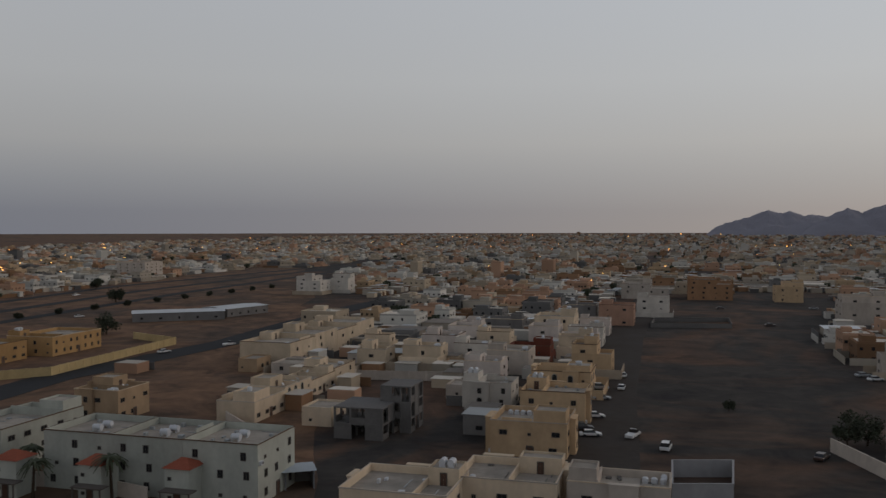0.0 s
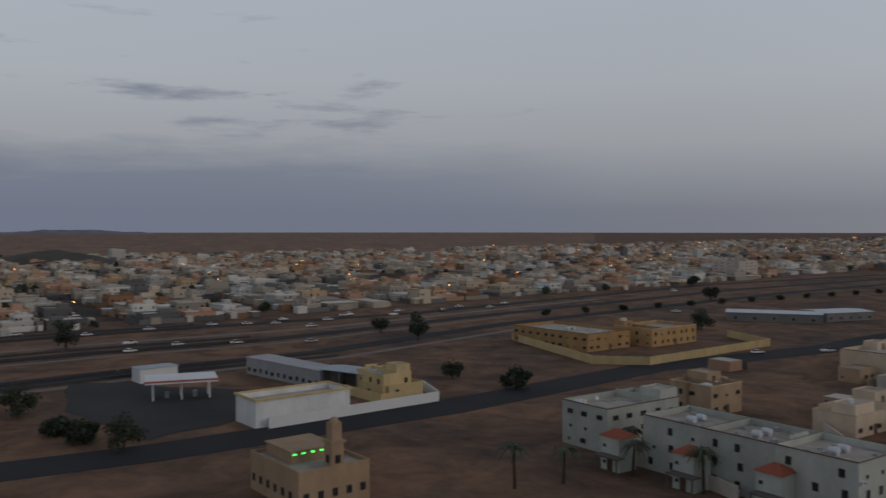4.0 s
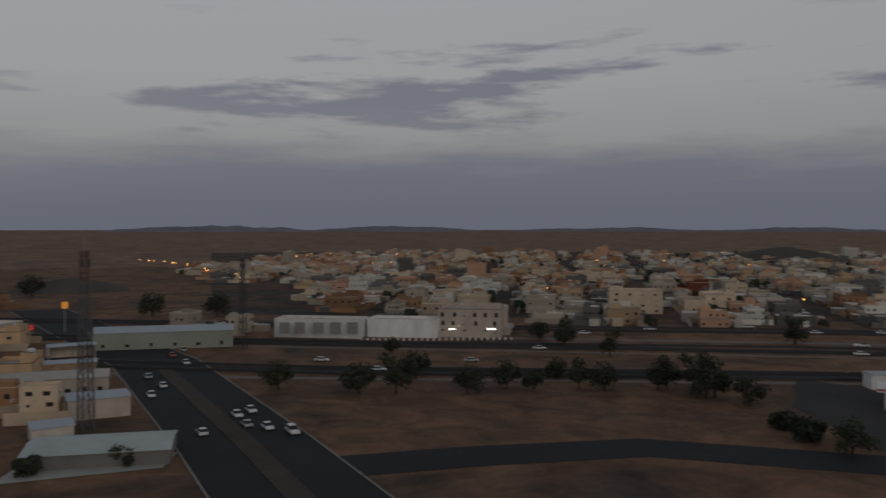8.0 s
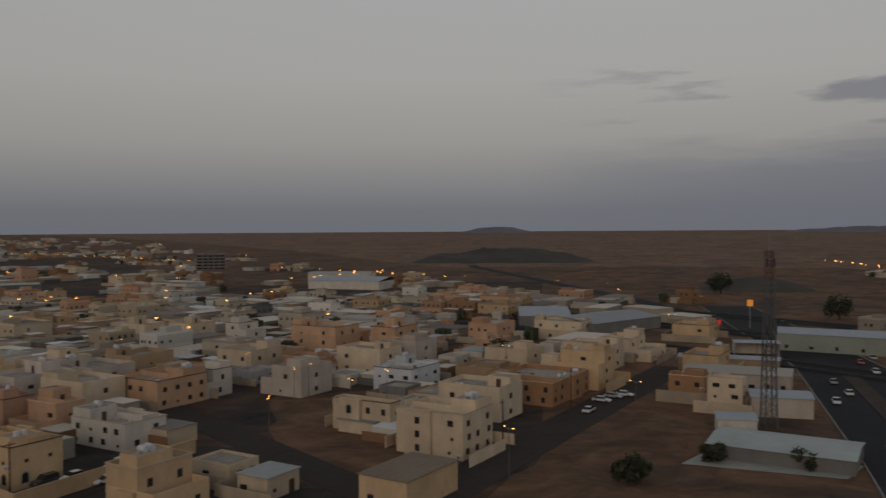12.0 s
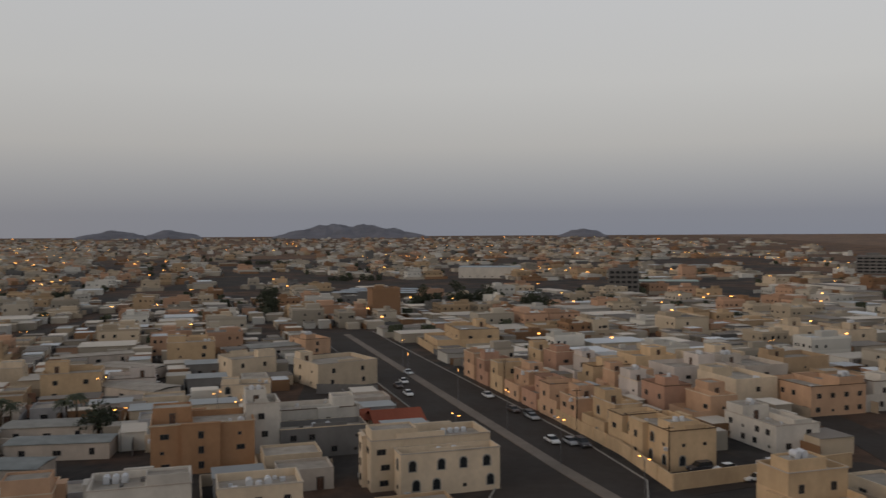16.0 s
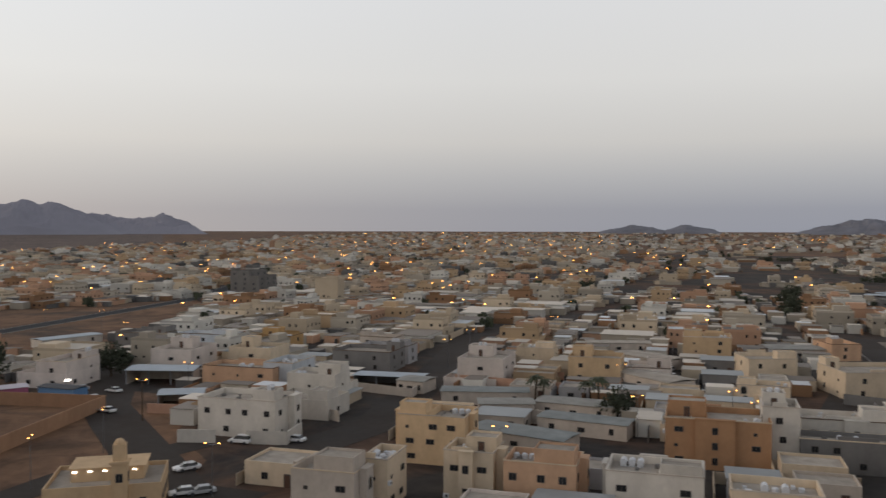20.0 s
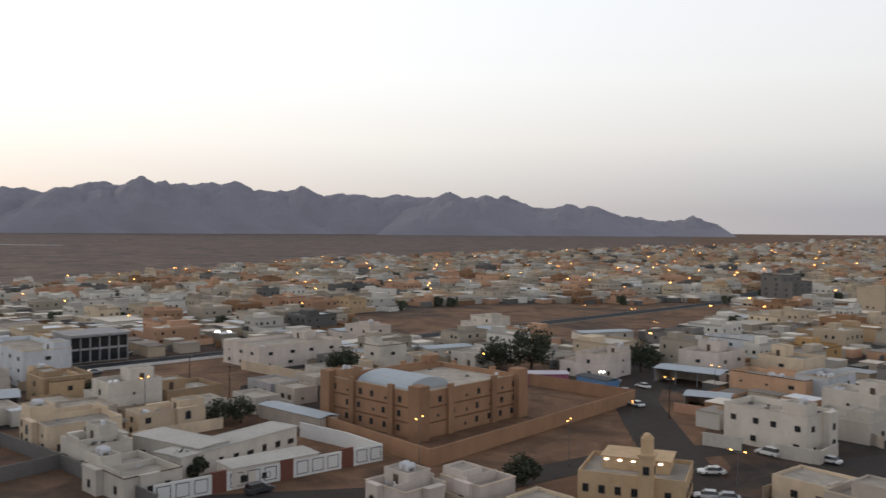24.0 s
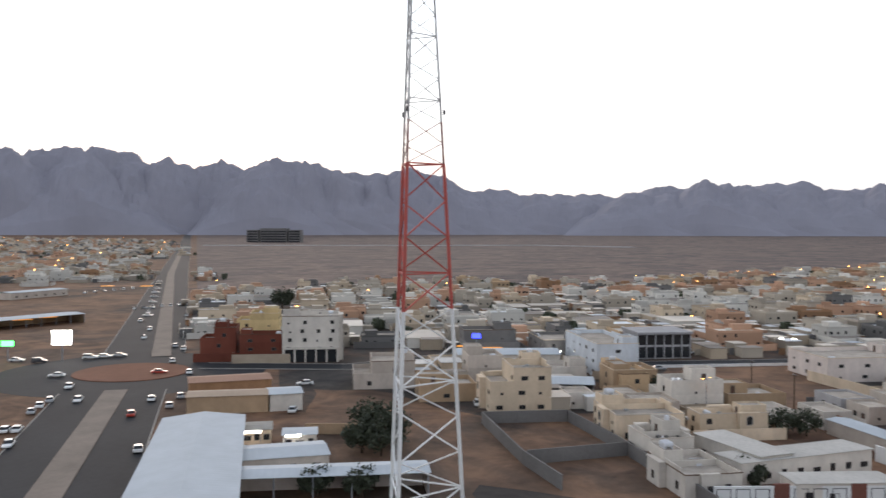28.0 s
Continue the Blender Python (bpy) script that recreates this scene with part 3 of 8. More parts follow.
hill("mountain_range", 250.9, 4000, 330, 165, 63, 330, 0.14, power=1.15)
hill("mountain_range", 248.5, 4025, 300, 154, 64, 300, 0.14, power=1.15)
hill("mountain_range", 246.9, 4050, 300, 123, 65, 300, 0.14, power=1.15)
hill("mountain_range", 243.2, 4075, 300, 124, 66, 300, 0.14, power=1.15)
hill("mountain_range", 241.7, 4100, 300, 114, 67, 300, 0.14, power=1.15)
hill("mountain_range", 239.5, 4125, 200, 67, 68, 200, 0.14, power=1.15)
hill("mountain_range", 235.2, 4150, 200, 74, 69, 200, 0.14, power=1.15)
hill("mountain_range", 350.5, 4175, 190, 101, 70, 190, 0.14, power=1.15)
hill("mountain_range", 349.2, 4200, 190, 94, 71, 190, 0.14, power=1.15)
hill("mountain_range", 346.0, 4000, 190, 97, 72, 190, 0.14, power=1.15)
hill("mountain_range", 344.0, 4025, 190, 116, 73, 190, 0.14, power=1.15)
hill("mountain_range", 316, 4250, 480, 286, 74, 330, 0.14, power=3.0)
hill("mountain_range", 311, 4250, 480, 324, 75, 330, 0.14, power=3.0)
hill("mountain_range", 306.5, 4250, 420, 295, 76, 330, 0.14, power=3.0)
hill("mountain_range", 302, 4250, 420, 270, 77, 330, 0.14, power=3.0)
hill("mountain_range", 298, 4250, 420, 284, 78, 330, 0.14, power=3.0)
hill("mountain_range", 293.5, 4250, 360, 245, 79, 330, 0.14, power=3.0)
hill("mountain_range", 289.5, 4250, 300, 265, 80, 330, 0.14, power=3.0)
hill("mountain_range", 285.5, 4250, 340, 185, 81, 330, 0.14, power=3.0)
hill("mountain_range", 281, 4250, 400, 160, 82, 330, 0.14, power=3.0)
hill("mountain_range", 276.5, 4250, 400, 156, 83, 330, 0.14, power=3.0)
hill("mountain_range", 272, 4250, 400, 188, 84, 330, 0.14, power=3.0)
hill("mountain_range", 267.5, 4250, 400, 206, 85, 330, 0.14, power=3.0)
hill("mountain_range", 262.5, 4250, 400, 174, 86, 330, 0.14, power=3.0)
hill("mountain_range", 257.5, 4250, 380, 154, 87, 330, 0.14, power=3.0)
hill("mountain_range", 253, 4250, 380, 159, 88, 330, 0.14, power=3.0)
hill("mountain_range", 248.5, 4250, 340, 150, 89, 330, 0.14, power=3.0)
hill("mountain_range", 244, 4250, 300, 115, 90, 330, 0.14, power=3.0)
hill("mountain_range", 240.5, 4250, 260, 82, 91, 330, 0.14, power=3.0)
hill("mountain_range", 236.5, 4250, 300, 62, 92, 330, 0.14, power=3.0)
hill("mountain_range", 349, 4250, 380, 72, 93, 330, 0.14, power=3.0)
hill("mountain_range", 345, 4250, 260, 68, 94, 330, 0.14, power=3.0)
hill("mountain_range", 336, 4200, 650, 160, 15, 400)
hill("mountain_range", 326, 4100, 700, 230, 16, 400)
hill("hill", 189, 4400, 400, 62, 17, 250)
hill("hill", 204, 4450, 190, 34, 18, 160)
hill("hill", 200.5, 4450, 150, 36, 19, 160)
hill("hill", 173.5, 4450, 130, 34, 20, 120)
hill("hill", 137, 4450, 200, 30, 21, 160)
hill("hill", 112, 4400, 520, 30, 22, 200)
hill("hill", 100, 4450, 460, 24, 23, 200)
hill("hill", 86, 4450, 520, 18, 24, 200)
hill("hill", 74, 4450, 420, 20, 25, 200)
hill("hill", 136.6, 1150, 125, 21, 26, 80, rugged=0.55, label="low dark rock outcrop on the plain")
hill("hill", 120.5, 640, 42, 9, 27, 26, label="low dark gravel mound on the plain")
hill("hill", 75.0, 1150, 90, 18, 28, 50, label="dark rock outcrop among houses")



# ---- houses ----
def window_mesh(w, h, key):
    name = "window_" + key
    if name in bpy.data.meshes:
        return bpy.data.meshes[name]
    bm = bmesh.new()
    t = 0.09
    xs = (-w / 2 - t, -w / 2, -0.03, 0.03, w / 2, w / 2 + t)
    zs = (0, t, h - t, h)
    front = [[bm.verts.new((x, -0.08, z)) for x in xs] for z in zs]
    for k in range(3):
        for i in range(5):
            ring = [front[k][i], front[k][i + 1], front[k + 1][i + 1], front[k + 1][i]]
            if k == 1 and i in (1, 3):
                back = [bm.verts.new((v.co.x, -0.02, v.co.z)) for v in ring]
                for q in range(4):
                    bm.faces.new((ring[q], ring[(q + 1) % 4], back[(q + 1) % 4], back[q]))
                bm.faces.new(back).material_index = 1
            else:
                bm.faces.new(ring)
    rim = [front[0][0], front[0][5], front[3][5], front[3][0]]
    edge = [front[0][i] for i in range(6)] + [front[1][5], front[2][5]] + [front[3][5 - i] for i in range(6)] + [front[2][0], front[1][0]]
    back = [bm.verts.new((v.co.x, 0.0, v.co.z)) for v in edge]
    for q in range(len(edge)):
        r = (q + 1) % len(edge)
        bm.faces.new((edge[r], edge[q], back[q], back[r]))
    return mesh_of(name, bm, frame_mat, glass_mat)




def arch_mesh():
    """A round-headed window: a proud surround, its reveal and a dark pane."""
    bm = bmesh.new()
    line = [(-0.6, 0.0), (0.6, 0.0)] + [(0.6 * math.cos(a * math.pi / 8), 1.15 + 0.6 * math.sin(a * math.pi / 8)) for a in range(9)]
    loops = []
    for grow, y in ((0.16, 0.0), (0.16, -0.1), (0.0, -0.1), (0.0, -0.03)):
        loops.append([bm.verts.new((x * (1 + grow / 0.6), y, (z - 0.7) * (1 + grow / 0.9) + 0.7)) for x, z in line])
    for a, c in zip(loops, loops[1:]):
        for k in range(len(line)):
            n = (k + 1) % len(line)
            bm.faces.new((a[k], a[n], c[n], c[k]))
    bm.faces.new(loops[-1]).material_index = 1
    return mesh_of("window_arched", bm, kerb_mat, glass_mat)


WINDOWS = [window_mesh(1.05, 1.2, "square"), window_mesh(0.85, 1.35, "tall"), window_mesh(1.4, 1.0, "wide"), window_mesh(0.5, 0.6, "small"), arch_mesh()]


def door_mesh():
    bm = bmesh.new()
    add_box(bm, -0.65, -0.10, 0, -0.5, 0, 2.3)
    add_box(bm, 0.5, -0.10, 0, 0.65, 0, 2.3)
    add_box(bm, -0.5, -0.10, 2.1, 0.5, 0, 2.3)
    add_box(bm, -0.5, -0.05, 0, -0.01, -0.01, 2.1, 1)
    add_box(bm, 0.01, -0.05, 0, 0.5, -0.01, 2.1, 1)
    return mesh_of("door", bm, frame_mat, wood_mat)


DOOR = door_mesh()


def tank_mesh(r, h):
    bm = bmesh.new()
    add_tube(bm, (0, 0, 0.2), (0, 0, h), r, r, 12, cap=False)
    for k in range(4):
        a0, a1 = k * 0.36, (k + 1) * 0.36
        add_tube(bm, (0, 0, h + r * 0.5 * math.sin(a0)), (0, 0, h + r * 0.5 * math.sin(a1)), r * math.cos(a0), r * math.cos(a1), 12, cap=k == 3)
    add_box(bm, -r * 0.8, -r * 0.8, 0, r * 0.8, r * 0.8, 0.2)
    return mesh_of("water_tank", bm, tank_mat)


def barrel_mesh():
    bm = bmesh.new()
    add_tube(bm, (-0.8, 0, 0.72), (0.8, 0, 0.72), 0.52, 0.52, 12)
    for x in (-0.6, 0.6):
        add_box(bm, x - 0.08, -0.5, 0, x + 0.08, 0.5, 0.4)
    add_tube(bm, (0, 0, 1.2), (0, 0, 1.3), 0.2, 0.2, 8)
    return mesh_of("water_tank", bm, tank_mat)


TANKS = [tank_mesh(0.55, 0.8), tank_mesh(0.48, 0.7), barrel_mesh(), barrel_mesh()]


def dish_mesh():
    bm = bmesh.new()
    add_tube(bm, (0, 0, 0), (0, 0, 0.9), 0.04, 0.04, 6)
    add_tube(bm, (0, 0, 0.9), (0.12, -0.18, 1.05), 0.12, 0.48, 10)
    return mesh_of("satellite_dish", bm, tank_mat)


DISH = dish_mesh()


def cooler_mesh():
    bm = bmesh.new()
    add_box(bm, -0.45, -0.42, 0, 0.45, 0, 0.62)
    add_tube(bm, (0.12, -0.42, 0.31), (0.12, -0.44, 0.31), 0.24, 0.24, 10, 1)
    return mesh_of("air_conditioner", bm, tank_mat, dark_mat)


COOLER = cooler_mesh()
PLACED = []
HOUSE_WORDS = {
    "CREAM": "cream plastered", "WHITE": "off-white plastered", "PLAINWHITE": "plain white", "BEIGE": "beige plastered", "SAND": "sand-yellow plastered", "PEACH": "peach plastered",
    "GREENWHITE": "greenish white plastered", "PINK": "dull pink plastered", "PINKWHITE": "pinkish white", "ORANGE": "orange-brown painted", "BROWN": "brown plastered", "MAROON": "dark maroon clad", "YELLOW": "mustard yellow",
    "YELLOWPALE": "pale yellow", "GREY": "dark grey", "GREYWHITE": "pale grey", "PALE": "pale stone-coloured", "BLUEWHITE": "bluish white", "CONCRETE": "unfinished grey concrete",
    "SCHOOLBROWN": "brown sandstone-coloured",
}


def hollow_box(bm, x0, y0, x1, y1, top, brim, mi=0, thick=0.22, base=0.0):
    """Walls up to top, in one piece with their parapet, open above."""
    loops = []
    for z, e in ((base, 0.0), (top, 0.0), (top, thick), (base, thick)):
        loops.append([bm.verts.new(p) for p in ((x0 + e, y0 + e, z), (x1 - e, y0 + e, z), (x1 - e, y1 - e, z), (x0 + e, y1 - e, z))])
    for a, b in zip(loops, loops[1:] + loops[:1]):
        for k in range(4):
            n = (k + 1) % 4
            bm.faces.new((a[k], a[n], b[n], b[k])).material_index = mi


def ring_band(x0, y0, x1, y1, z, tall, e):
    """A moulding that runs round a house, as one closed ring."""
    bm = bmesh.new()
    loops = []
    for h, k in ((z, 0.004), (z, e), (z + tall, e), (z + tall, 0.004)):
        loops.append([bm.verts.new(p) for p in ((x0 - k, y0 - k, h), (x1 + k, y0 - k, h), (x1 + k, y1 + k, h), (x0 - k, y1 + k, h))])
    for a, b in zip(loops, loops[1:] + loops[:1]):
        for k in range(4):
            n = (k + 1) % 4
            bm.faces.new((a[k], a[n], b[n], b[k]))
    return bm


SLAB_WORDS = ("one", "two", "three", "four", "five")


def house(x, y, rot, w, d, h, style, rich=2, at_origin=False, ring=None, setback=None, party="", bare=False):
    """A flat-roofed house: walls with a parapet, roof, stair room, windows, doors, mouldings. rich: 0 few openings, 2 all, 3 all however far.
    setback: whether the top floor covers a part of the plan only. party: the local axis along which neighbours stand wall to wall. bare: tanks alone on the roof."""
    rnd = random.Random(int(x * 13 + y * 7 + w * 5))
    if rich == 3:
        rich = 2
    elif rich == 2 and math.hypot(x, y) > 235:
        rich = 1
    m = Matrix() if at_origin else pose(x, y, 0, 0, 0, rot)
    floors = max(1, round((h - 0.6) / 3.1))
    storey = (h - 0.8) / floors
    if style == "CONCRETE":
        words = "unfinished grey concrete house with dark panels as window holes"
    else:
        words = HOUSE_WORDS[style] + " flat-roofed " + SLAB_WORDS[min(floors, 5) - 1] + "-storey house with a parapet"
    root = thing("house", m, words, "house", "houses of the town")
    skin = plaster(style)
    x0, x1, y0, y1 = -w / 2, w / 2, -d / 2, d / 2
    if setback is None:
        setback = floors > 1 and not party and rnd.random() < 0.68
    upper = (x0, x1, y0, y1)
    if setback:
        cut = rnd.uniform(0.28, 0.42)
        upper = rnd.choice(((x0, x1 - w * cut, y0, y1), (x0 + w * cut, x1, y0, y1), (x0, x1, y0, y1 - d * cut), (x0, x1, y0 + d * cut, y1)))
    low_top = storey * (floors - 1) + 0.9 if setback else h
    bm = bmesh.new()
    hollow_box(bm, x0, y0, x1, y1, low_top, 0.8)
    part("wall", bm, skin, root)
    bm = bmesh.new()
    add_box(bm, x0 + 0.22, y0 + 0.22, low_top - 1.4, x1 - 0.22, y1 - 0.22, low_top - 1.15)
    part("roof", bm, roof_mat, root)
    if setback:
        u0, u1, v0, v1 = upper
        bm = bmesh.new()
        hollow_box(bm, u0 + 0.03, v0 + 0.03, u1 - 0.03, v1 - 0.03, h, 0.8, base=low_top - 1.15)
        top = part("upper_floor", bm, skin, root)
        bm = bmesh.new()
        add_box(bm, u0 + 0.26, v0 + 0.26, h - 1.4, u1 - 0.26, v1 - 0.26, h - 1.15)
        part("roof", bm, roof_mat, top)
    ux0, ux1, uy0, uy1 = upper
    uw, ud = ux1 - ux0, uy1 - uy0
    if rich and style not in ("CONCRETE", "PLAINWHITE"):
        tone = plaster("PALE" if style in ("CREAM", "SAND", "WHITE") else "CREAM") if rnd.random() < 0.6 else surface("brown_moulding", (0.14, 0.09, 0.06), 0.9)
        part("cornice", ring_band(ux0, uy0, ux1, uy1, h - 0.14, 0.18, 0.10), tone, root)
        if rnd.random() < 0.6:
            # raised middle of the parapet
            bm = bmesh.new()
            side = rnd.choice((uy0, uy1 - 0.22))
            a = rnd.uniform(0.1, 0.45)
            add_box(bm, ux0 + uw * a, side, h + 0.004, ux0 + uw * (a + 0.4), side + 0.22, h + rnd.uniform(0.5, 0.9))
            part("parapet_step", bm, skin, root)
    # stair room on the roof
    if bare:
        for k in range(3):
            tank = new("water_tank", TANKS[2 - k % 2])
            tank.matrix_basis = m @ pose(-1.4 + k * 1.4, 0.5 * (k % 2), h - 1.15, 0, 0, 90)
            tagged(tank, "white plastic water tank on a flat roof", "water tank", "roof water tanks")
    elif uw > 6 and ud > 6 and style != "PLAINWHITE":
        sw, sd, sh = min(uw * 0.62, rnd.uniform(3.6, 8.0)), min(ud * 0.55, rnd.uniform(3.4, 6.4)), rnd.uniform(2.2, 3.0)
        cx, cy = rnd.choice((ux0 + sw / 2 + 0.26, ux1 - sw / 2 - 0.26)), rnd.choice((uy0 + sd / 2 + 0.26, uy1 - sd / 2 - 0.26))
        z0 = h - 1.15
        bm = bmesh.new()
        hollow_box(bm, cx - sw / 2, cy - sd / 2, cx + sw / 2, cy + sd / 2, z0 + sh + 0.35, 0.4, thick=0.16, base=z0)
        add_box(bm, cx - sw / 2 + 0.17, cy - sd / 2 + 0.17, z0 + sh - 0.2, cx + sw / 2 - 0.17, cy + sd / 2 - 0.17, z0 + sh, 1)
        room = part("stair_room", bm, (skin, roof_mat), root)
        door = part("door", DOOR, None, room)
        door.matrix_basis = (pose(cx, cy - sd / 2 - 0.01, z0) if cy > (uy0 + uy1) / 2 else pose(cx, cy + sd / 2 + 0.01, z0, 0, 0, 180)) @ Matrix.Diagonal((0.85, 1, 0.85, 1))
        if rich == 2:
            # a wall that parts the roof terrace
            bm = bmesh.new()
            cut = cx + (sw / 2 + 0.1) * (1 if cx < (ux0 + ux1) / 2 else -1)
            add_box(bm, cut - 0.09, uy0 + 0.23, z0, cut + 0.09, uy1 - 0.23, z0 + rnd.uniform(0.9, 1.6))
            part("roof_wall", bm, skin, root)
        spots = []
        lay = rnd.random()
        if lay < 0.45:
            spots = [(cx - 0.7 + k * 1.35, cy + rnd.uniform(-0.2, 0.2), z0 + sh) for k in range(rnd.choice((1, 2, 2)))]
        elif lay < 0.8:
            spots = [(ux0 + ux1 - cx - 1.4 + k * 1.3, uy0 + uy1 - cy, z0) for k in range(rnd.choice((1, 2, 3, 4) if rich == 2 else (1, 2)))]
        kind = rnd.choice(TANKS)
        for px, py, pz in spots:
            tank = new("water_tank", kind)
            tank.matrix_basis = m @ pose(px, py, pz, 0, 0, 90)
            tagged(tank, "white plastic water tank on a flat roof", "water tank", "roof water tanks")
            if at_origin:
                tank.parent = root
                del tank["category"], tank["group"], tank["label"]
        if rich == 2 and rnd.random() < 0.6:
            for k in range(rnd.choice((1, 2))):
                dish = new("satellite_dish", DISH)
                dish.matrix_basis = m @ pose(rnd.uniform(ux0 + 1, ux1 - 1), uy0 + uy1 - cy + rnd.uniform(-1, 1), z0, 0, 0, rnd.uniform(0, 360))
                tagged(dish, "small white satellite dish on a flat roof", "satellite dish", "roof dishes")
    if rich == 2 and style not in ("CONCRETE", "PLAINWHITE"):
        # kerbs, ducts and boxes on the roof screed
        bm = bmesh.new()
        z = h - 1.15
        for k in range(rnd.choice((5, 7, 9))):
            qx, qy = rnd.uniform(ux0 + 0.9, ux1 - 0.9), rnd.uniform(uy0 + 0.9, uy1 - 0.9)
            if rnd.random() < 0.4:
                add_box(bm, qx - 0.05, max(uy0 + 0.3, qy - 2.0), z, qx + 0.05, min(uy1 - 0.3, qy + 2.0), z + 0.09)
            else:
                a, b = rnd.uniform(0.2, 0.55), rnd.uniform(0.2, 0.5)
                add_box(bm, qx - a, qy - b, z, qx + a, qy + b, z + rnd.uniform(0.2, 0.7))
        tagged(part("roof_clutter", bm, rnd.choice((tank_mat, sheet_mat, block_mat)), root), kind="stuff")
    # a projecting bay, as high as the lower walls
    bays = {}
    if rich == 2 and not party and not bare and style not in ("PLAINWHITE", "CONCRETE", "SCHOOLBROWN", "YELLOW", "GREENWHITE"):
        for side in rnd.sample(range(4), 2):
            span, off = (w, d / 2) if side % 2 == 0 else (d, w / 2)
            if span < 8:
                continue
            bw, at = span * rnd.uniform(0.26, 0.4), span * rnd.uniform(-0.24, 0.24)
            reach_out = rnd.uniform(0.7, 1.5)
            bays[side] = (at - bw / 2 - 0.8, at + bw / 2 + 0.8, reach_out, at)
            bm = bmesh.new()
            top = (low_top if not setback else low_top - 0.3) - 0.02
            add_box(bm, at - bw / 2, -off - reach_out, 0, at + bw / 2, -off + 0.004, top)
            add_box(bm, at - bw / 2 - 0.12, -off - reach_out - 0.12, top, at + bw / 2 + 0.12, -off - 0.11, top + 0.22)
            bay_ob = part("bay", bm, skin, root)
            bay_ob.matrix_basis = pose(0, 0, 0, 0, 0, 90 * side)
            for f in range(max(1, floors - (1 if setback else 0))):
                ob = part("window", WINDOWS[4 if rnd.random() < 0.5 else 1], None, bay_ob)
                ob.matrix_basis = pose(at, -off - reach_out - 0.003, f * storey + min(1.05, storey * 0.34))
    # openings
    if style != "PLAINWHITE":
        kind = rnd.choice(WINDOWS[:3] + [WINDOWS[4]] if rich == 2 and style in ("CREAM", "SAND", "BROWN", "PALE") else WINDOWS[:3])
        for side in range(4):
            if (party == "x" and side in (1, 3)) or (party == "y" and side in (0, 2)):
                continue
            # beyond 130 m, walls facing away from the camera get no openings
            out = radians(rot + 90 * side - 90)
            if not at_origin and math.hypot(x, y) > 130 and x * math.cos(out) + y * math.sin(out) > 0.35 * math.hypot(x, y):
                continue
            for f in range(floors):
                b = upper if f == floors - 1 else (x0, x1, y0, y1)
                mx, my = (b[0] + b[1]) / 2, (b[2] + b[3]) / 2
                span = b[1] - b[0] if side % 2 == 0 else b[3] - b[2]
                away = (b[3] - b[2] if side % 2 == 0 else b[1] - b[0]) / 2
                count = max(1, int(span / (8.0, 6.6, 3.8)[rich]))
                for k in range(count):
                    if rnd.random() < 0.08:
                        continue
                    px = (k + 0.5) / count * span - span / 2 + rnd.uniform(-0.5, 0.5) * min(1.0, span / 8)
                    if side in bays and bays[side][0] < px < bays[side][1]:
                        continue
                    opening = part("window", kind if rnd.random() < 0.75 else WINDOWS[3], None, root)
                    if style == "CONCRETE":
                        opening.data = HOLE_PANEL
                    opening.matrix_basis = pose(mx, my, 0, 0, 0, 90 * side) @ pose(px, -away - 0.003 + 0.03 * (setback and f == floors - 1), f * storey + min(1.05, storey * 0.34))
            span, away = (w, d / 2) if side % 2 == 0 else (d, w / 2)
            if side == 0 and rich and not (side in bays and bays[side][0] < span * 0.02 < bays[side][1]):
                door = part("door", DOOR, None, root)
                door.matrix_basis = pose(span * 0.02, -away - 0.004, 0)
            if rich == 2 and rnd.random() < 0.35:
                unit = part("air_conditioner", COOLER, None, root)
                unit.matrix_basis = pose(0, 0, 0, 0, 0, 90 * side) @ pose(rnd.choice((-0.44, 0.44)) * span, -away - 0.01, 0.4 + storey * rnd.choice((0, floors - 1)) * (not setback))
    # yard wall round the plot, open at the gate
    if ring or (ring is None and not party and style not in ("PLAINWHITE", "CONCRETE") and rnd.random() < (0.45 if rich else 0.6)):
        g = rnd.uniform(2.0, 3.5)
        hw, hd, tall = w / 2 + g, d / 2 + g, rnd.uniform(2.3, 3.0)
        skin2 = skin if rnd.random() < 0.5 else wall_mat
        for side in rnd.sample(range(4), 2 if not rich else 3):
            span, off = (hw, hd) if side % 2 == 0 else (hd, hw)
            bm = bmesh.new()
            add_box(bm, -span + (0.1 if side % 2 else -0.1), -off - 0.1, 0, (span - 0.1 if side % 2 else span * 0.55), -off + 0.1, tall)
            part("yard_wall", bm, skin2, root).matrix_basis = pose(0, 0, 0, 0, 0, 90 * side)
        if rnd.random() < 0.5:
            # low side building with a sheet roof, against the house
            bm = bmesh.new()
            aw = d * rnd.uniform(0.4, 0.8)
            add_box(bm, w / 2 + 0.01, -aw / 2, 0, hw - 0.12, aw / 2, 2.7)
            annex = part("annex", bm, skin2, root)
            bm = bmesh.new()
            add_box(bm, w / 2 + 0.01, -aw / 2 - 0.2, 2.7, hw + 0.25, aw / 2 + 0.2, 2.85)
            part("annex_roof", bm, sheet_mat, annex, "pale metal sheet roof")
    if not at_origin:
        PLACED.append((x, y, math.hypot(w, d) / 2))
    return root


def hole_panel_mesh():
    bm = bmesh.new()
    # a dark slab on the wall, painted for the shade of an opening
    add_box(bm, -0.7, -0.02, 0, 0.7, 0.0, 1.5)
    add_box(bm, -0.85, -0.08, -0.12, 0.85, 0.0, 0.0, 1)
    return mesh_of("window_hole_panel", bm, dark_mat, block_mat)


HOLE_PANEL = hole_panel_mesh()

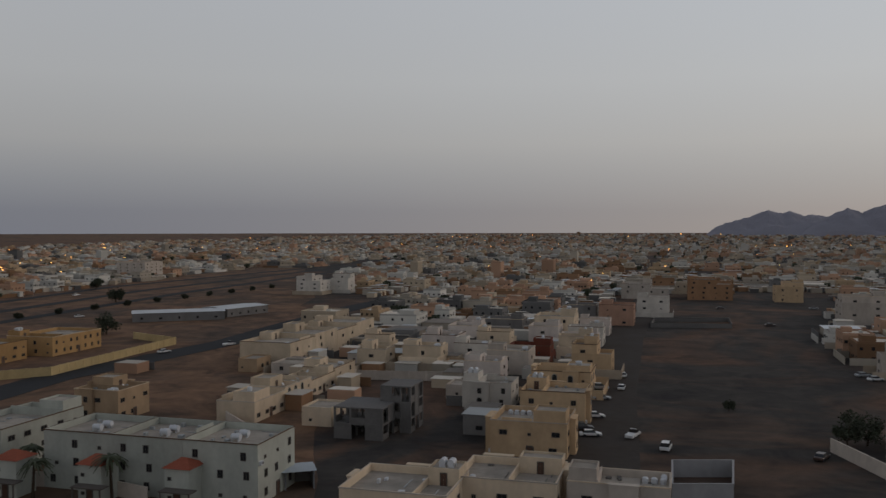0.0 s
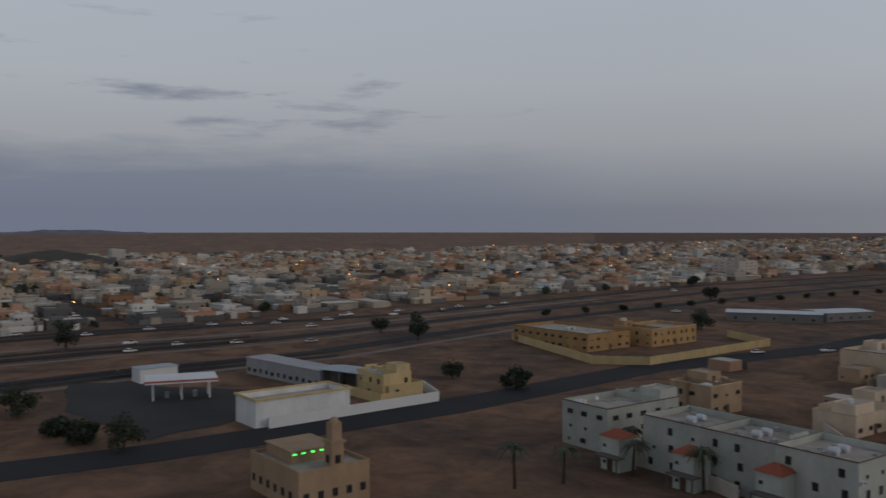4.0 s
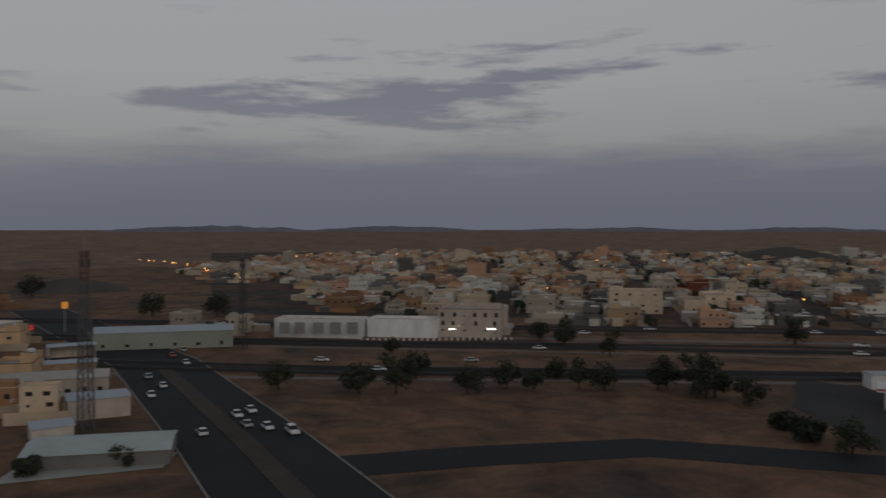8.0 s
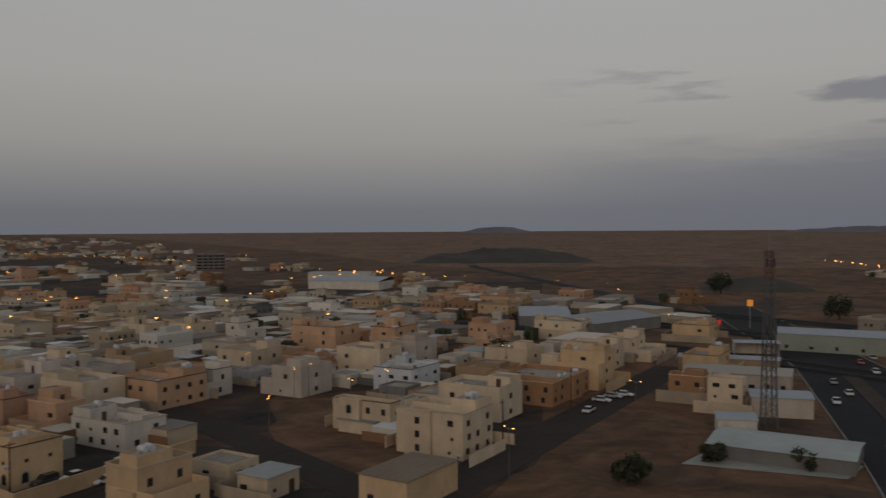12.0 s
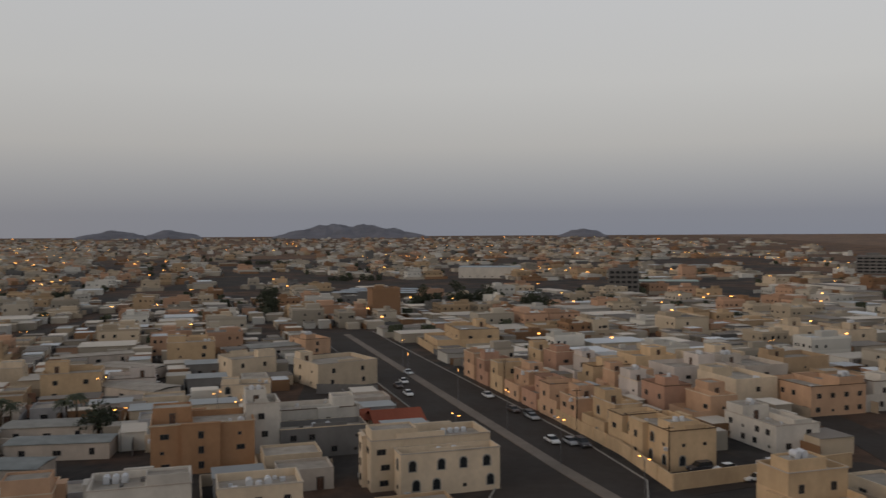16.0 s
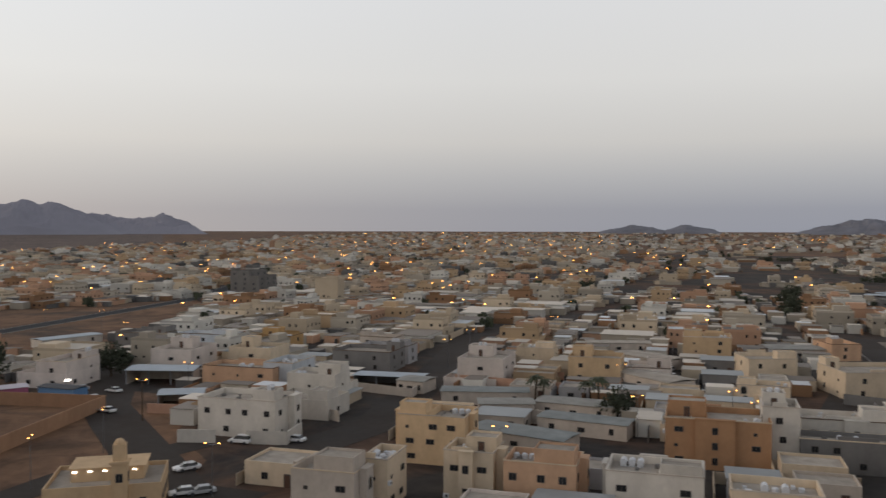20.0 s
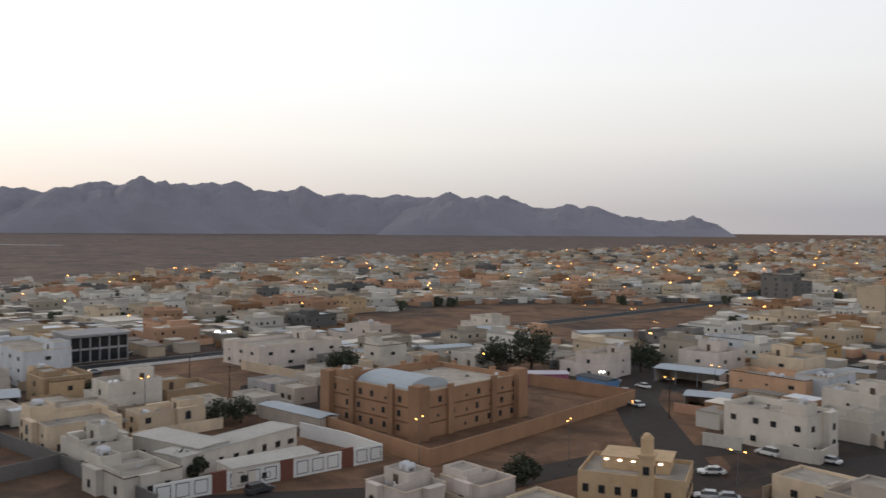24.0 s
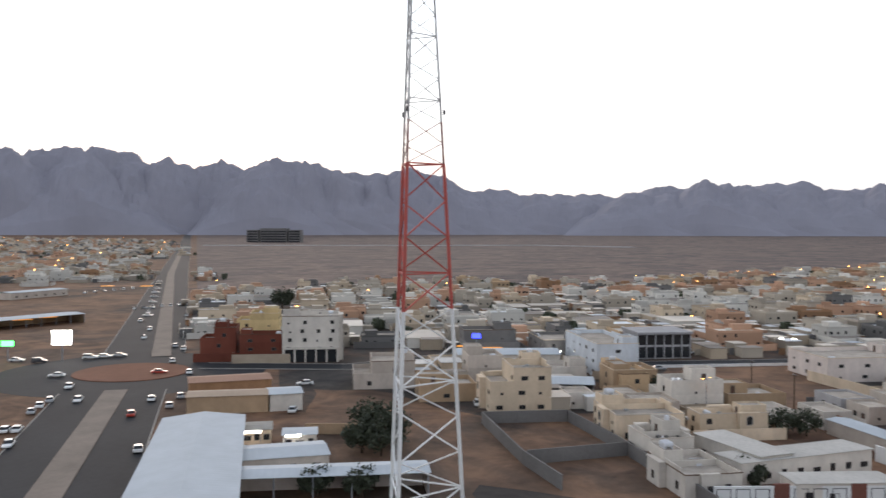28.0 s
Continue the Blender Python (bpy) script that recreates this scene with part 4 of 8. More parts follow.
house(-110.8, 267.6, 86, 19.5, 18.1, 7.8, "CREAM", party="x")
house(-109.4, 287.0, 86, 19.5, 18.1, 8.5, "CREAM", party="x")
house(-108.0, 306.5, 86, 19.5, 18.1, 7.5, "CREAM", party="x")
house(-106.7, 325.9, 86, 19.5, 18.1, 8.3, "CREAM", party="x")
house(-84.8, 188.3, 86, 15.6, 9.7, 4.9, "CREAM", party="x")
house(-83.7, 203.8, 86, 15.6, 9.7, 5.6, "CREAM", party="x")
house(-82.6, 219.4, 86, 15.6, 9.7, 4.6, "CREAM", party="x")
house(-81.5, 234.9, 86, 15.6, 9.7, 5.4, "CREAM", party="x")
house(-117.5, 182.0, 86, 11.9, 11.9, 7.2, "BEIGE")
house(-75.2, 262.2, 86, 9.5, 9.5, 6.6, "CREAM")
house(-60.2, 264.8, 86, 12.8, 12.8, 7.4, "CREAM")
house(-83.6, 298.3, 86, 9.5, 9.5, 6.7, "CREAM")
house(-68.1, 317.2, 86, 11.1, 11.1, 5.3, "BLUEWHITE")
house(-13.5, 233.0, 86, 14.0, 15.5, 6.6, "SAND", setback=False)
house(-36.8, 243.6, 86, 10.7, 10.7, 6.8, "PINKWHITE")
house(-26.9, 281.8, 86, 13.5, 13.5, 6.6, "MAROON")
house(-6.6, 263.2, 86, 11.8, 11.8, 9.8, "SAND")
house(-23.6, 350.1, 86, 16.0, 16.0, 9.5, "CREAM")
house(-47.8, 370.2, 86, 19.4, 19.4, 6.0, "GREY")
house(19.0, 447.7, 86, 16.0, 16.0, 9.7, "WHITE")
house(19.3, 568.8, 86, 29.3, 29.3, 9.7, "PALE")
house(0.9, 405.7, 86, 15.8, 15.8, 9.6, "PINK")
house(-15.1, 413.4, 86, 13.3, 13.3, 8.6, "GREY")
house(58.8, 565.8, 86, 27.1, 27.1, 13.0, "ORANGE")
house(103.4, 551.1, 86, 15.9, 15.9, 12.3, "SAND")
house(112.8, 428.1, 86, 19.3, 19.3, 13.5, "PALE")
house(80.3, 273.0, 86, 6.5, 6.5, 10.3, "PALE")
house(-205.4, 559.2, 86, 17.6, 17.6, 12.4, "WHITE")
house(-189.6, 575.6, 86, 13.1, 13.1, 13.5, "WHITE")
house(-218.7, 246.6, 88, 23.2, 39.0, 6.6, "YELLOW", rich=3, setback=False, ring=False, bare=True)
house(-174.2, 100.1, 88, 24.3, 10.3, 6.1, "PLAINWHITE", setback=False)
house(-182.0, 133.6, 88, 12.6, 12.6, 6.9, "YELLOWPALE")
house(-471.3, 502.7, 88, 13.5, 13.5, 6.8, "WHITE")
house(-434.8, 719.7, 88, 29.2, 29.2, 15.0, "PALE")
house(-334.3, -88.7, 88, 35.4, 12.6, 7.6, "PLAINWHITE", setback=False)
house(-339.5, -55.5, 88, 28.2, 12.8, 7.4, "PLAINWHITE", setback=False)
house(-351.7, -28.7, 88, 25.5, 25.5, 11.1, "PALE", rich=3, setback=False)
house(-452.2, 47.5, 88, 26.5, 26.5, 11.8, "CREAM")
house(-458.5, 85.4, 88, 25.3, 25.3, 9.5, "CREAM")
house(-540.3, 92.8, 88, 16.8, 16.8, 10.3, "MAROON")
house(-107.1, -130.4, 20, 12.2, 15.1, 8.8, "CREAM", setback=False)
house(-104.3, -154.1, 20, 4.0, 15.3, 7.0, "CREAM", setback=False)
house(-160.5, -156.5, 20, 24.4, 18.6, 6.0, "ORANGE", setback=False)
house(-222.8, -144.3, 20, 14.9, 14.9, 6.8, "SAND")
house(-185.4, -127.2, 20, 6.1, 9.0, 6.7, "ORANGE", setback=False)
house(-180.6, -113.6, 20, 4.1, 8.1, 8.4, "CREAM", setback=False)
house(-139.5, -186.0, 20, 15.0, 12.0, 7.0, "BLUEWHITE", setback=False, ring=False)
house(-81.4, -213.7, 20, 16.0, 16.0, 7.3, "PEACH")
house(-94.5, -215.4, 20, 9.3, 9.3, 7.4, "WHITE")
house(-160.9, -260.0, 20, 19.6, 19.6, 10.6, "PEACH")
house(-177.9, -241.4, 20, 14.8, 14.8, 10.1, "PEACH")
house(-148.8, -302.2, 20, 10.8, 10.8, 8.6, "WHITE")
house(-138.1, -328.3, 20, 12.8, 12.8, 7.4, "CREAM")
house(-119.0, -335.2, 20, 14.2, 14.2, 7.7, "CREAM")
house(-120.3, -241.8, 20, 14.0, 14.0, 7.7, "CREAM")
house(-135.2, -228.4, 20, 13.4, 13.4, 5.5, "PINK")
house(-254.8, -236.4, 20, 20.3, 20.3, 6.7, "CREAM")
house(-232.4, -181.9, 20, 17.6, 17.6, 7.1, "CREAM")
house(-288.0, -195.1, 20, 14.2, 14.2, 6.5, "SAND")
house(-200.1, -219.9, 20, 12.2, 12.2, 6.2, "PEACH")
house(-181.0, -158.4, 20, 13.0, 13.0, 10.0, "SAND")
house(-59.1, -178.8, 20, 10.4, 16.6, 5.7, "WHITE", setback=False)
house(-31.0, -172.2, 20, 9.0, 9.5, 7.6, "SAND", setback=True, ring=False)
house(-27.0, -183.1, 20, 9.0, 10.2, 8.1, "SAND", setback=True, ring=False)
house(-23.0, -194.0, 20, 9.0, 9.3, 7.2, "PEACH", setback=True, ring=False)
house(-19.1, -204.9, 20, 9.0, 10.0, 7.9, "PEACH", setback=True, ring=False)
house(-15.1, -215.8, 20, 9.0, 9.5, 7.4, "PINK", setback=True, ring=False)
house(-11.1, -226.7, 20, 9.0, 10.2, 7.6, "PEACH", setback=True, ring=False)
house(-7.2, -237.6, 20, 9.0, 9.3, 8.1, "SAND", setback=True, ring=False)
house(-3.2, -248.5, 20, 9.0, 10.0, 7.2, "PINK", setback=True, ring=False)
house(0.8, -259.4, 20, 9.0, 9.5, 7.9, "PEACH", setback=True, ring=False)
house(-49.3, -194.9, 20, 11.5, 9.7, 7.6, "PEACH", setback=True, ring=False)
house(-45.2, -206.0, 20, 11.5, 10.4, 8.1, "PINK", setback=True, ring=False)
house(-41.2, -217.2, 20, 11.5, 9.5, 7.2, "PINKWHITE", setback=True, ring=False)
house(-37.1, -228.3, 20, 11.5, 10.2, 7.9, "PEACH", setback=True, ring=False)
house(-33.1, -239.4, 20, 11.5, 9.7, 7.4, "SAND", setback=True, ring=False)
house(-29.0, -250.6, 20, 11.5, 10.4, 7.6, "PINKWHITE", setback=True, ring=False)
house(-25.0, -261.7, 20, 11.5, 9.5, 8.1, "PINK", setback=True, ring=False)
house(-20.9, -272.9, 20, 11.5, 10.2, 7.2, "SAND", setback=True, ring=False)
house(-35.4, -165.5, 20, 9.9, 16.3, 7.6, "SAND", setback=False)
house(-49.5, -131.7, 20, 11.0, 11.0, 8.0, "SAND")
house(178.0, -199.8, 20, 19.0, 14.0, 6.4, "GREY", setback=False, ring=False)
house(197.9, -230.6, 16, 13.6, 13.6, 6.1, "PALE")
house(9.4, -325.6, 16, 23.7, 23.7, 8.2, "SAND")
house(349.7, -138.0, 16, 15.4, 15.4, 5.6, "WHITE")
house(434.0, -373.3, 16, 21.6, 21.6, 16.4, "CONCRETE")
house(292.2, 77.9, 25, 18.8, 18.8, 8.3, "GREY")
house(296.6, 50.2, 25, 23.3, 23.3, 6.7, "GREY")
house(186.1, 16.5, 25, 15.8, 14.6, 5.9, "CREAM", setback=False)
house(191.5, -1.9, 25, 6.6, 15.1, 5.3, "CREAM", setback=False)
house(269.8, 35.6, 25, 34.7, 12.8, 10.2, "BLUEWHITE", setback=False)
house(203.9, 47.7, 25, 14.8, 14.8, 11.1, "CREAM")
house(234.0, 23.4, 25, 12.0, 12.0, 6.9, "BEIGE")
house(281.7, -39.6, 25, 21.7, 31.7, 7.1, "PINKWHITE", setback=False)
house(257.2, -69.0, 25, 11.1, 11.1, 7.8, "WHITE")
house(322.6, -76.2, 25, 15.4, 15.4, 6.5, "PINKWHITE")
house(229.8, -126.8, 25, 15.3, 15.3, 7.6, "PINKWHITE")
house(167.5, 10.5, 28, 11.0, 8.5, 5.2, "WHITE", setback=False, ring=False)
house(151.0, 4.0, 28, 15.0, 10.0, 4.2, "WHITE", setback=False, ring=False)
house(127.5, -37.1, 25, 9.5, 8.5, 4.4, "PINKWHITE")
house(126.9, -49.0, 25, 9.0, 8.0, 4.4, "PINKWHITE")
house(248.6, 159.9, 25, 11.6, 11.6, 11.2, "MAROON")
house(252.5, 145.7, 25, 14.2, 14.2, 9.3, "MAROON")
house(294.0, 171.3, 25, 15.9, 15.9, 11.5, "YELLOWPALE")
house(259.9, 131.5, 25, 18.5, 18.5, 15.2, "WHITE", rich=3, setback=False)
house(223.3, 90.6, 25, 16.9, 16.9, 7.7, "PALE")
house(-61.9, 132.8, 86, 13.4, 13.5, 10.0, "GREENWHITE", setback=False, bare=True, ring=False)
house(-75.4, 133.7, 86, 13.4, 13.5, 10.0, "GREENWHITE", party="y", bare=True)
house(-88.9, 134.7, 86, 13.4, 13.5, 10.0, "GREENWHITE", party="y", bare=True)
house(-111.6, 141.7, 86, 21.6, 12.5, 9.0, "GREENWHITE", setback=False)
house(-201.5, 276.6, 88, 27.1, 18.7, 6.9, "YELLOW", rich=3, setback=False, ring=False)
house(63.2, -220.7, 16, 12.5, 12.5, 5.4, "CREAM")

house(97.4, -129.3, 20, 13.0, 10.0, 9.3, "SAND", setback=False, ring=False)
house(54.2, -159.6, 20, 18.6, 12.0, 9.1, "ORANGE", setback=False, ring=False)
house(33.0, -168.5, 20, 17.0, 7.0, 6.0, "GREY", setback=False, ring=False, bare=True)
house(44.7, -166.6, 20, 6.5, 9.0, 11.2, "WHITE", setback=False, ring=False)
house(36.3, -179.3, 20, 15.6, 9.0, 7.6, "WHITE", setback=False, ring=False)
house(10.9, -150.3, 20, 21.5, 9.0, 8.8, "CREAM", setback=False, ring=False)
house(6.6, -144.4, 20, 17.5, 4.6, 7.4, "CREAM", setback=False, ring=False, bare=True)
house(44.4, -248.7, 36, 19.0, 17.0, 7.2, "CREAM", setback=False, ring=False)
house(65.3, -312.4, 36, 9.9, 14.9, 5.7, "PEACH", setback=False, ring=False)
house(98.8, -280.3, 20, 15.3, 13.0, 8.6, "SAND", setback=False)
house(72.9, -256.1, 36, 13.9, 12.8, 6.9, "CREAM", setback=False)
house(141.5, -234.8, 20, 19.1, 9.0, 6.5, "CREAM", setback=True, ring=False)
house(111.2, -223.6, 20, 14.9, 11.0, 7.6, "SAND", setback=False, ring=False)
house(100.3, -235.9, 20, 12.8, 13.0, 4.2, "PINKWHITE", setback=False, ring=False)
house(51.5, -124.0, 20, 14.3, 9.5, 7.6, "WHITE", setback=False, ring=False)
house(34.1, -125.3, 20, 12.2, 8.0, 7.4, "CREAM", setback=False, ring=False, bare=True)
house(68.0, -118.3, 20, 11.4, 8.5, 7.6, "PEACH", setback=False, ring=False)
house(79.4, -115.2, 20, 8.3, 8.0, 8.2, "CREAM", setback=False, ring=False)
house(92.1, -95.2, 20, 10.4, 9.0, 7.6, "PALE", setback=False, ring=False)
house(88.7, -103.1, 20, 4.5, 9.0, 8.2, "CREAM", setback=False, ring=False, bare=True)
house(143.1, -121.5, 20, 18.3, 10.6, 8.1, "WHITE", setback=False, ring=False)
house(182.8, -154.5, 20, 21.4, 10.0, 6.7, "PEACH", setback=False, ring=False, bare=True)
house(175.0, -163.3, 20, 8.7, 14.3, 7.7, "BLUEWHITE", setback=False, ring=False, bare=True)
house(267.1, -180.1, 20, 18.0, 11.0, 7.1, "GREY", setback=False)
house(250.8, -195.6, 20, 21.3, 10.0, 6.3, "BLUEWHITE", setback=False)
house(231.8, -211.5, 20, 13.9, 10.0, 5.7, "YELLOW", setback=False, ring=False)
house(182.1, -214.2, 20, 16.7, 9.0, 6.0, "GREYWHITE", setback=False, ring=False)
house(188.2, -59.3, 28, 29.0, 33.0, 10.0, "SCHOOLBROWN", setback=False, ring=False)
house(234.4, 24.5, 25, 18.8, 7.6, 6.2, "SAND", setback=False, ring=False)
house(-15.3, 128.5, -4, 15.1, 12.0, 7.6, "CREAM", setback=False, ring=False)
house(0.7, 128.1, -4, 14.7, 8.0, 7.4, "PALE", setback=False, ring=False)
house(-30.2, 120.9, -4, 15.9, 13.0, 7.4, "CREAM", setback=False, ring=False)
house(-16.0, 170.5, -4, 15.0, 14.0, 7.0, "SAND", setback=False, ring=False)
house(-13.6, 199.1, -4, 14.8, 12.0, 7.4, "SAND", setback=False, ring=False)
house(-30.8, 211.9, -4, 12.4, 10.0, 6.4, "WHITE", setback=False, ring=False)

# close rows of pale houses along the northern street
rows_rnd = random.Random(12)
for j in range(9):
    for i in range(4):
        hx, hy = -64 + i * 15.5 + 1.3 * j, 246 + j * 17.0
        if all(math.hypot(hx - a, hy - b) > q + 6.5 for a, b, q in PLACED) and not (-75 < hx < -45 and hy < 262):
            house(hx, hy, 86, rows_rnd.uniform(12, 14), rows_rnd.uniform(11.5, 13.5), rows_rnd.choice((6.6, 7.0, 7.4)), rows_rnd.choice(("PINKWHITE", "CREAM", "PALE", "WHITE", "PINKWHITE")), rich=1, ring=False)


# ---- masts ----
def lattice_mast(at, rot, height, wide, narrow, panels, bands, legs, label, bar=0.11, loads=True):
    """A lattice mast: legs, a cross brace on every side of every panel, rings, aerials. bands: (top height, paint)."""
    root = thing("lattice_mast", pose(at[0], at[1], 0, 0, 0, rot), label, "mast")

    def corner(i, z):
        r = wide + (narrow - wide) * min(1, z / height)
        a = math.tau * i / legs
        return Vector((r * math.cos(a), r * math.sin(a), z))

    def paint(z):
        return next((p for top, p in bands if z < top), bands[-1][1])

    foot = 53.5 if panels > 16 else 0.0
    if foot:
        # long panels up to the top of the red band, short ones above, a single diagonal on each side
        levels = [foot * k / 10 for k in range(10)] + [foot + (height - foot) * k / (panels - 10) for k in range(panels - 9)]
    else:
        levels = [height * (1 - (1 - k / panels) ** 1.25) for k in range(panels + 1)]
    for k, (a, b) in enumerate(zip(levels, levels[1:])):
        mid = (a + b) / 2
        for i in range(legs):
            bm = bmesh.new()
            stout = (1.35 if not foot else 1.7 if a < 31 else 1.5 if a < foot else 1.0) * bar
            add_tube(bm, corner(i, a), corner(i, b), stout, stout, 6)
            part("leg", bm, paint(mid), root)
            lines = [(corner(i, b), corner(i + 1, a)) if k % 2 or not foot else (corner(i, a), corner(i + 1, b))]
            if not foot:
                lines.append((corner(i, a), corner(i + 1, b)))
            if k % 3 == 0:
                lines.append((corner(i, b), corner(i + 1, b)))
            thin = 0.6 if not foot else 0.85 if b <= foot + 0.1 else 0.5
            for p, q in lines:
                bm = bmesh.new()
                add_tube(bm, p, q, bar * thin, bar * thin, 4)
                part("brace", bm, paint(mid), root)
    if foot:
        # the climbing ladder inside one leg
        for z0, z1 in ((0.0, 32.1), (32.1, foot), (foot, height)):
            bm = bmesh.new()
            p, q = corner(1, z0) * 0.9, corner(1, z1) * 0.9
            p.z, q.z = z0, z1
            for off in (-0.25, 0.25):
                add_tube(bm, p + Vector((off, 0, 0)), q + Vector((off, 0, 0)), 0.06, 0.06, 4)
            for k in range(int((z1 - z0) / 1.0)):
                at = p.lerp(q, k / ((z1 - z0) / 1.0))
                add_tube(bm, at - Vector((0.25, 0, 0)), at + Vector((0.25, 0, 0)), 0.03, 0.03, 4, cap=False)
            part("ladder", bm, paint((z0 + z1) / 2), root)
    if loads:
        for k in range(3):
            for z in (height * (0.695 if foot else 0.55), height * 0.93):
                p = corner(k, z) * 1.0
                bm = bmesh.new()
                tall = 0.35 if foot else 0.9
                add_box(bm, p.x * 1.15 - 0.15, p.y * 1.15 - 0.15, z - tall, p.x * 1.15 + 0.15, p.y * 1.15 + 0.15, z + tall)
                add_tube(bm, (p.x * 0.95, p.y * 0.95, z), (p.x * 1.15, p.y * 1.15, z), 0.05, 0.05, 5)
                part("aerial", bm, dark_mat, root, "dark panel aerial")
    bm = bmesh.new()
    add_tube(bm, (0, 0, height - 3), (0, 0, height + 4), 0.07, 0.04, 6)
    part("spike", bm, steel_mat, root)
    return root


# above the red band come a darker red and a greyer white
lattice_mast((118.2, 42.4), -64, 88, 7.0, 1.8, 21, ((32.1, white_paint), (53.6, red_paint), (61.2, plain("dark_red_paint", (0.20, 0.085, 0.07), 0.6)), (99, plain("greyish_white_steel", (0.42, 0.41, 0.40), 0.6))), 3, "tall red and white painted steel lattice mast", 0.17)
# western masts: steel colour darkened so they stand as silhouettes
lattice_mast((-172.5, -98.1), 10, 39, 1.9, 0.9, 12, ((31, plain("silhouette_steel", (0.10, 0.10, 0.105), 0.7)), (99, plain("silhouette_red_steel", (0.15, 0.09, 0.08), 0.7))), 4, "grey steel lattice mast with aerials near a road", 0.125)
lattice_mast((-295.0, -107.4), 10, 33, 1.5, 0.8, 10, ((99, dark_mat),), 4, "dark steel lattice mast beside a junction", 0.10)


PLACED.extend((((129.2, 16.4)[0], (129.2, 16.4)[1], 32), ((139.4, 32.1)[0], (139.4, 32.1)[1], 25), (-108, 224, 22), (-92, 165, 26), (-66, 158, 14), ((-61.0, 242.2)[0], (-61.0, 242.2)[1], 14), (216, 170, 42), (170, 142, 20)))


# ---- walls, sheds and yards ----
def yard_wall(points, tall, material, label, piers=0.0):
    """A wall along a line of points, a part for each stretch; piers: their distance."""
    root = thing("yard_wall", Matrix(), label, "wall")
    for (ax, ay), (bx, by) in zip(points, points[1:]):
        long = math.hypot(bx - ax, by - ay)
        m = pose(ax, ay, 0, 0, 0, math.degrees(math.atan2(by - ay, bx - ax)))
        bm = bmesh.new()
        add_box(bm, 0, -0.12, 0, long, 0.12, tall)
        add_box(bm, 0, -0.17, tall, long, 0.17, tall + 0.12)
        part("stretch", bm, material, root).matrix_basis = m
        if piers:
            for k in range(int(long / piers) + 1):
                bm = bmesh.new()
                add_box(bm, k * piers - 0.25, -0.22, 0, k * piers + 0.25, 0.22, tall + 0.25)
                part("pier", bm, material, root).matrix_basis = m
    return root


def shed(a, b, deep, tall, skin, sheet, label, open_side=False, pitch=0.06, name="shed", panes=0):
    """A long low building with a sheet roof. a, b: ends of its front; deep: how far it goes to the left of a to b."""
    long = math.hypot(b[0] - a[0], b[1] - a[1])
    root = thing(name, pose(a[0], a[1], 0, 0, 0, math.degrees(math.atan2(b[1] - a[1], b[0] - a[0]))), label, "shed")
    s = 1 if deep > 0 else -1
    deep = abs(deep)

    def slab(bm, x0, y0, z0, x1, y1, z1):
        add_box(bm, x0, min(s * y0, s * y1), z0, x1, max(s * y0, s * y1), z1)

    for k, box in enumerate(((0, deep - 0.2, long, deep), (0, 0.2, 0.2, deep - 0.2), (long - 0.2, 0.2, long, deep - 0.2), (0, 0, long, 0.2))):
        if open_side and k == 3:
            continue
        bm = bmesh.new()
        slab(bm, box[0], box[1], 0, box[2], box[3], tall)
        part("wall", bm, skin, root)
    if open_side:
        n = max(2, int(long / 6))
        for k in range(n + 1):
            bm = bmesh.new()
            x = 0.15 + (long - 0.3) * k / n
            slab(bm, x - 0.12, 0.1, 0, x + 0.12, 0.34, tall)
            part("post", bm, steel_mat, root)
    for k in range(panes):
        ob = part("window", WINDOWS[(0, 2, 1)[k % 3]], None, root)
        ob.matrix_basis = pose(long * (k + 0.5) / panes, -0.004, 1.0)
    # two slopes of ribbed sheet
    ridge = tall + 0.15 + deep * pitch
    for half in (0, 1):
        bm = bmesh.new()
        n = max(4, int(long / 1.2))
        y0, y1, z0, z1 = (-0.3, deep / 2, tall + 0.1, ridge) if half == 0 else (deep / 2, deep + 0.3, ridge, tall + 0.1)
        rows = []
        for k in range(n * 2 + 1):
            x = -0.3 + (long + 0.6) * k / (2 * n)
            lift = 0.025 * (k % 2)
            rows.append([bm.verts.new((x, s * y, z + lift + t)) for y, z in ((y0, z0), (y1, z1)) for t in (0, 0.08)])
        for p, q in zip(rows, rows[1:]):
            bm.faces.new((p[1], q[1], q[3], p[3]))
            bm.faces.new((p[0], p[2], q[2], q[0]))
            bm.faces.new((p[0], q[0], q[1], p[1]))
            bm.faces.new((p[2], p[3], q[3], q[2]))
        part("roof_sheet", bm, sheet, root)
    cx, cy = (a[0] + b[0]) / 2, (a[1] + b[1]) / 2
    nx, ny = -(b[1] - a[1]) / long * s, (b[0] - a[0]) / long * s
    PLACED.append((cx + nx * deep / 2, cy + ny * deep / 2, max(long, deep) * 0.5))
    return root


pale_sheet = surface("pale_sheet", (0.41, 0.455, 0.49), 0.8, 0.06, 0.5, 0.14, 0.0, big=0.15)
green_sheet = surface("green_sheet", (0.44, 0.49, 0.47), 0.6, 0.08, 0.5, 0.2, 0.0, big=0.15)
blue_sheet = surface("blue_sheet", (0.10, 0.22, 0.40), 0.5, 0.08, 0.5, 0.2, 0.0)
off_white = plaster("WHITE")
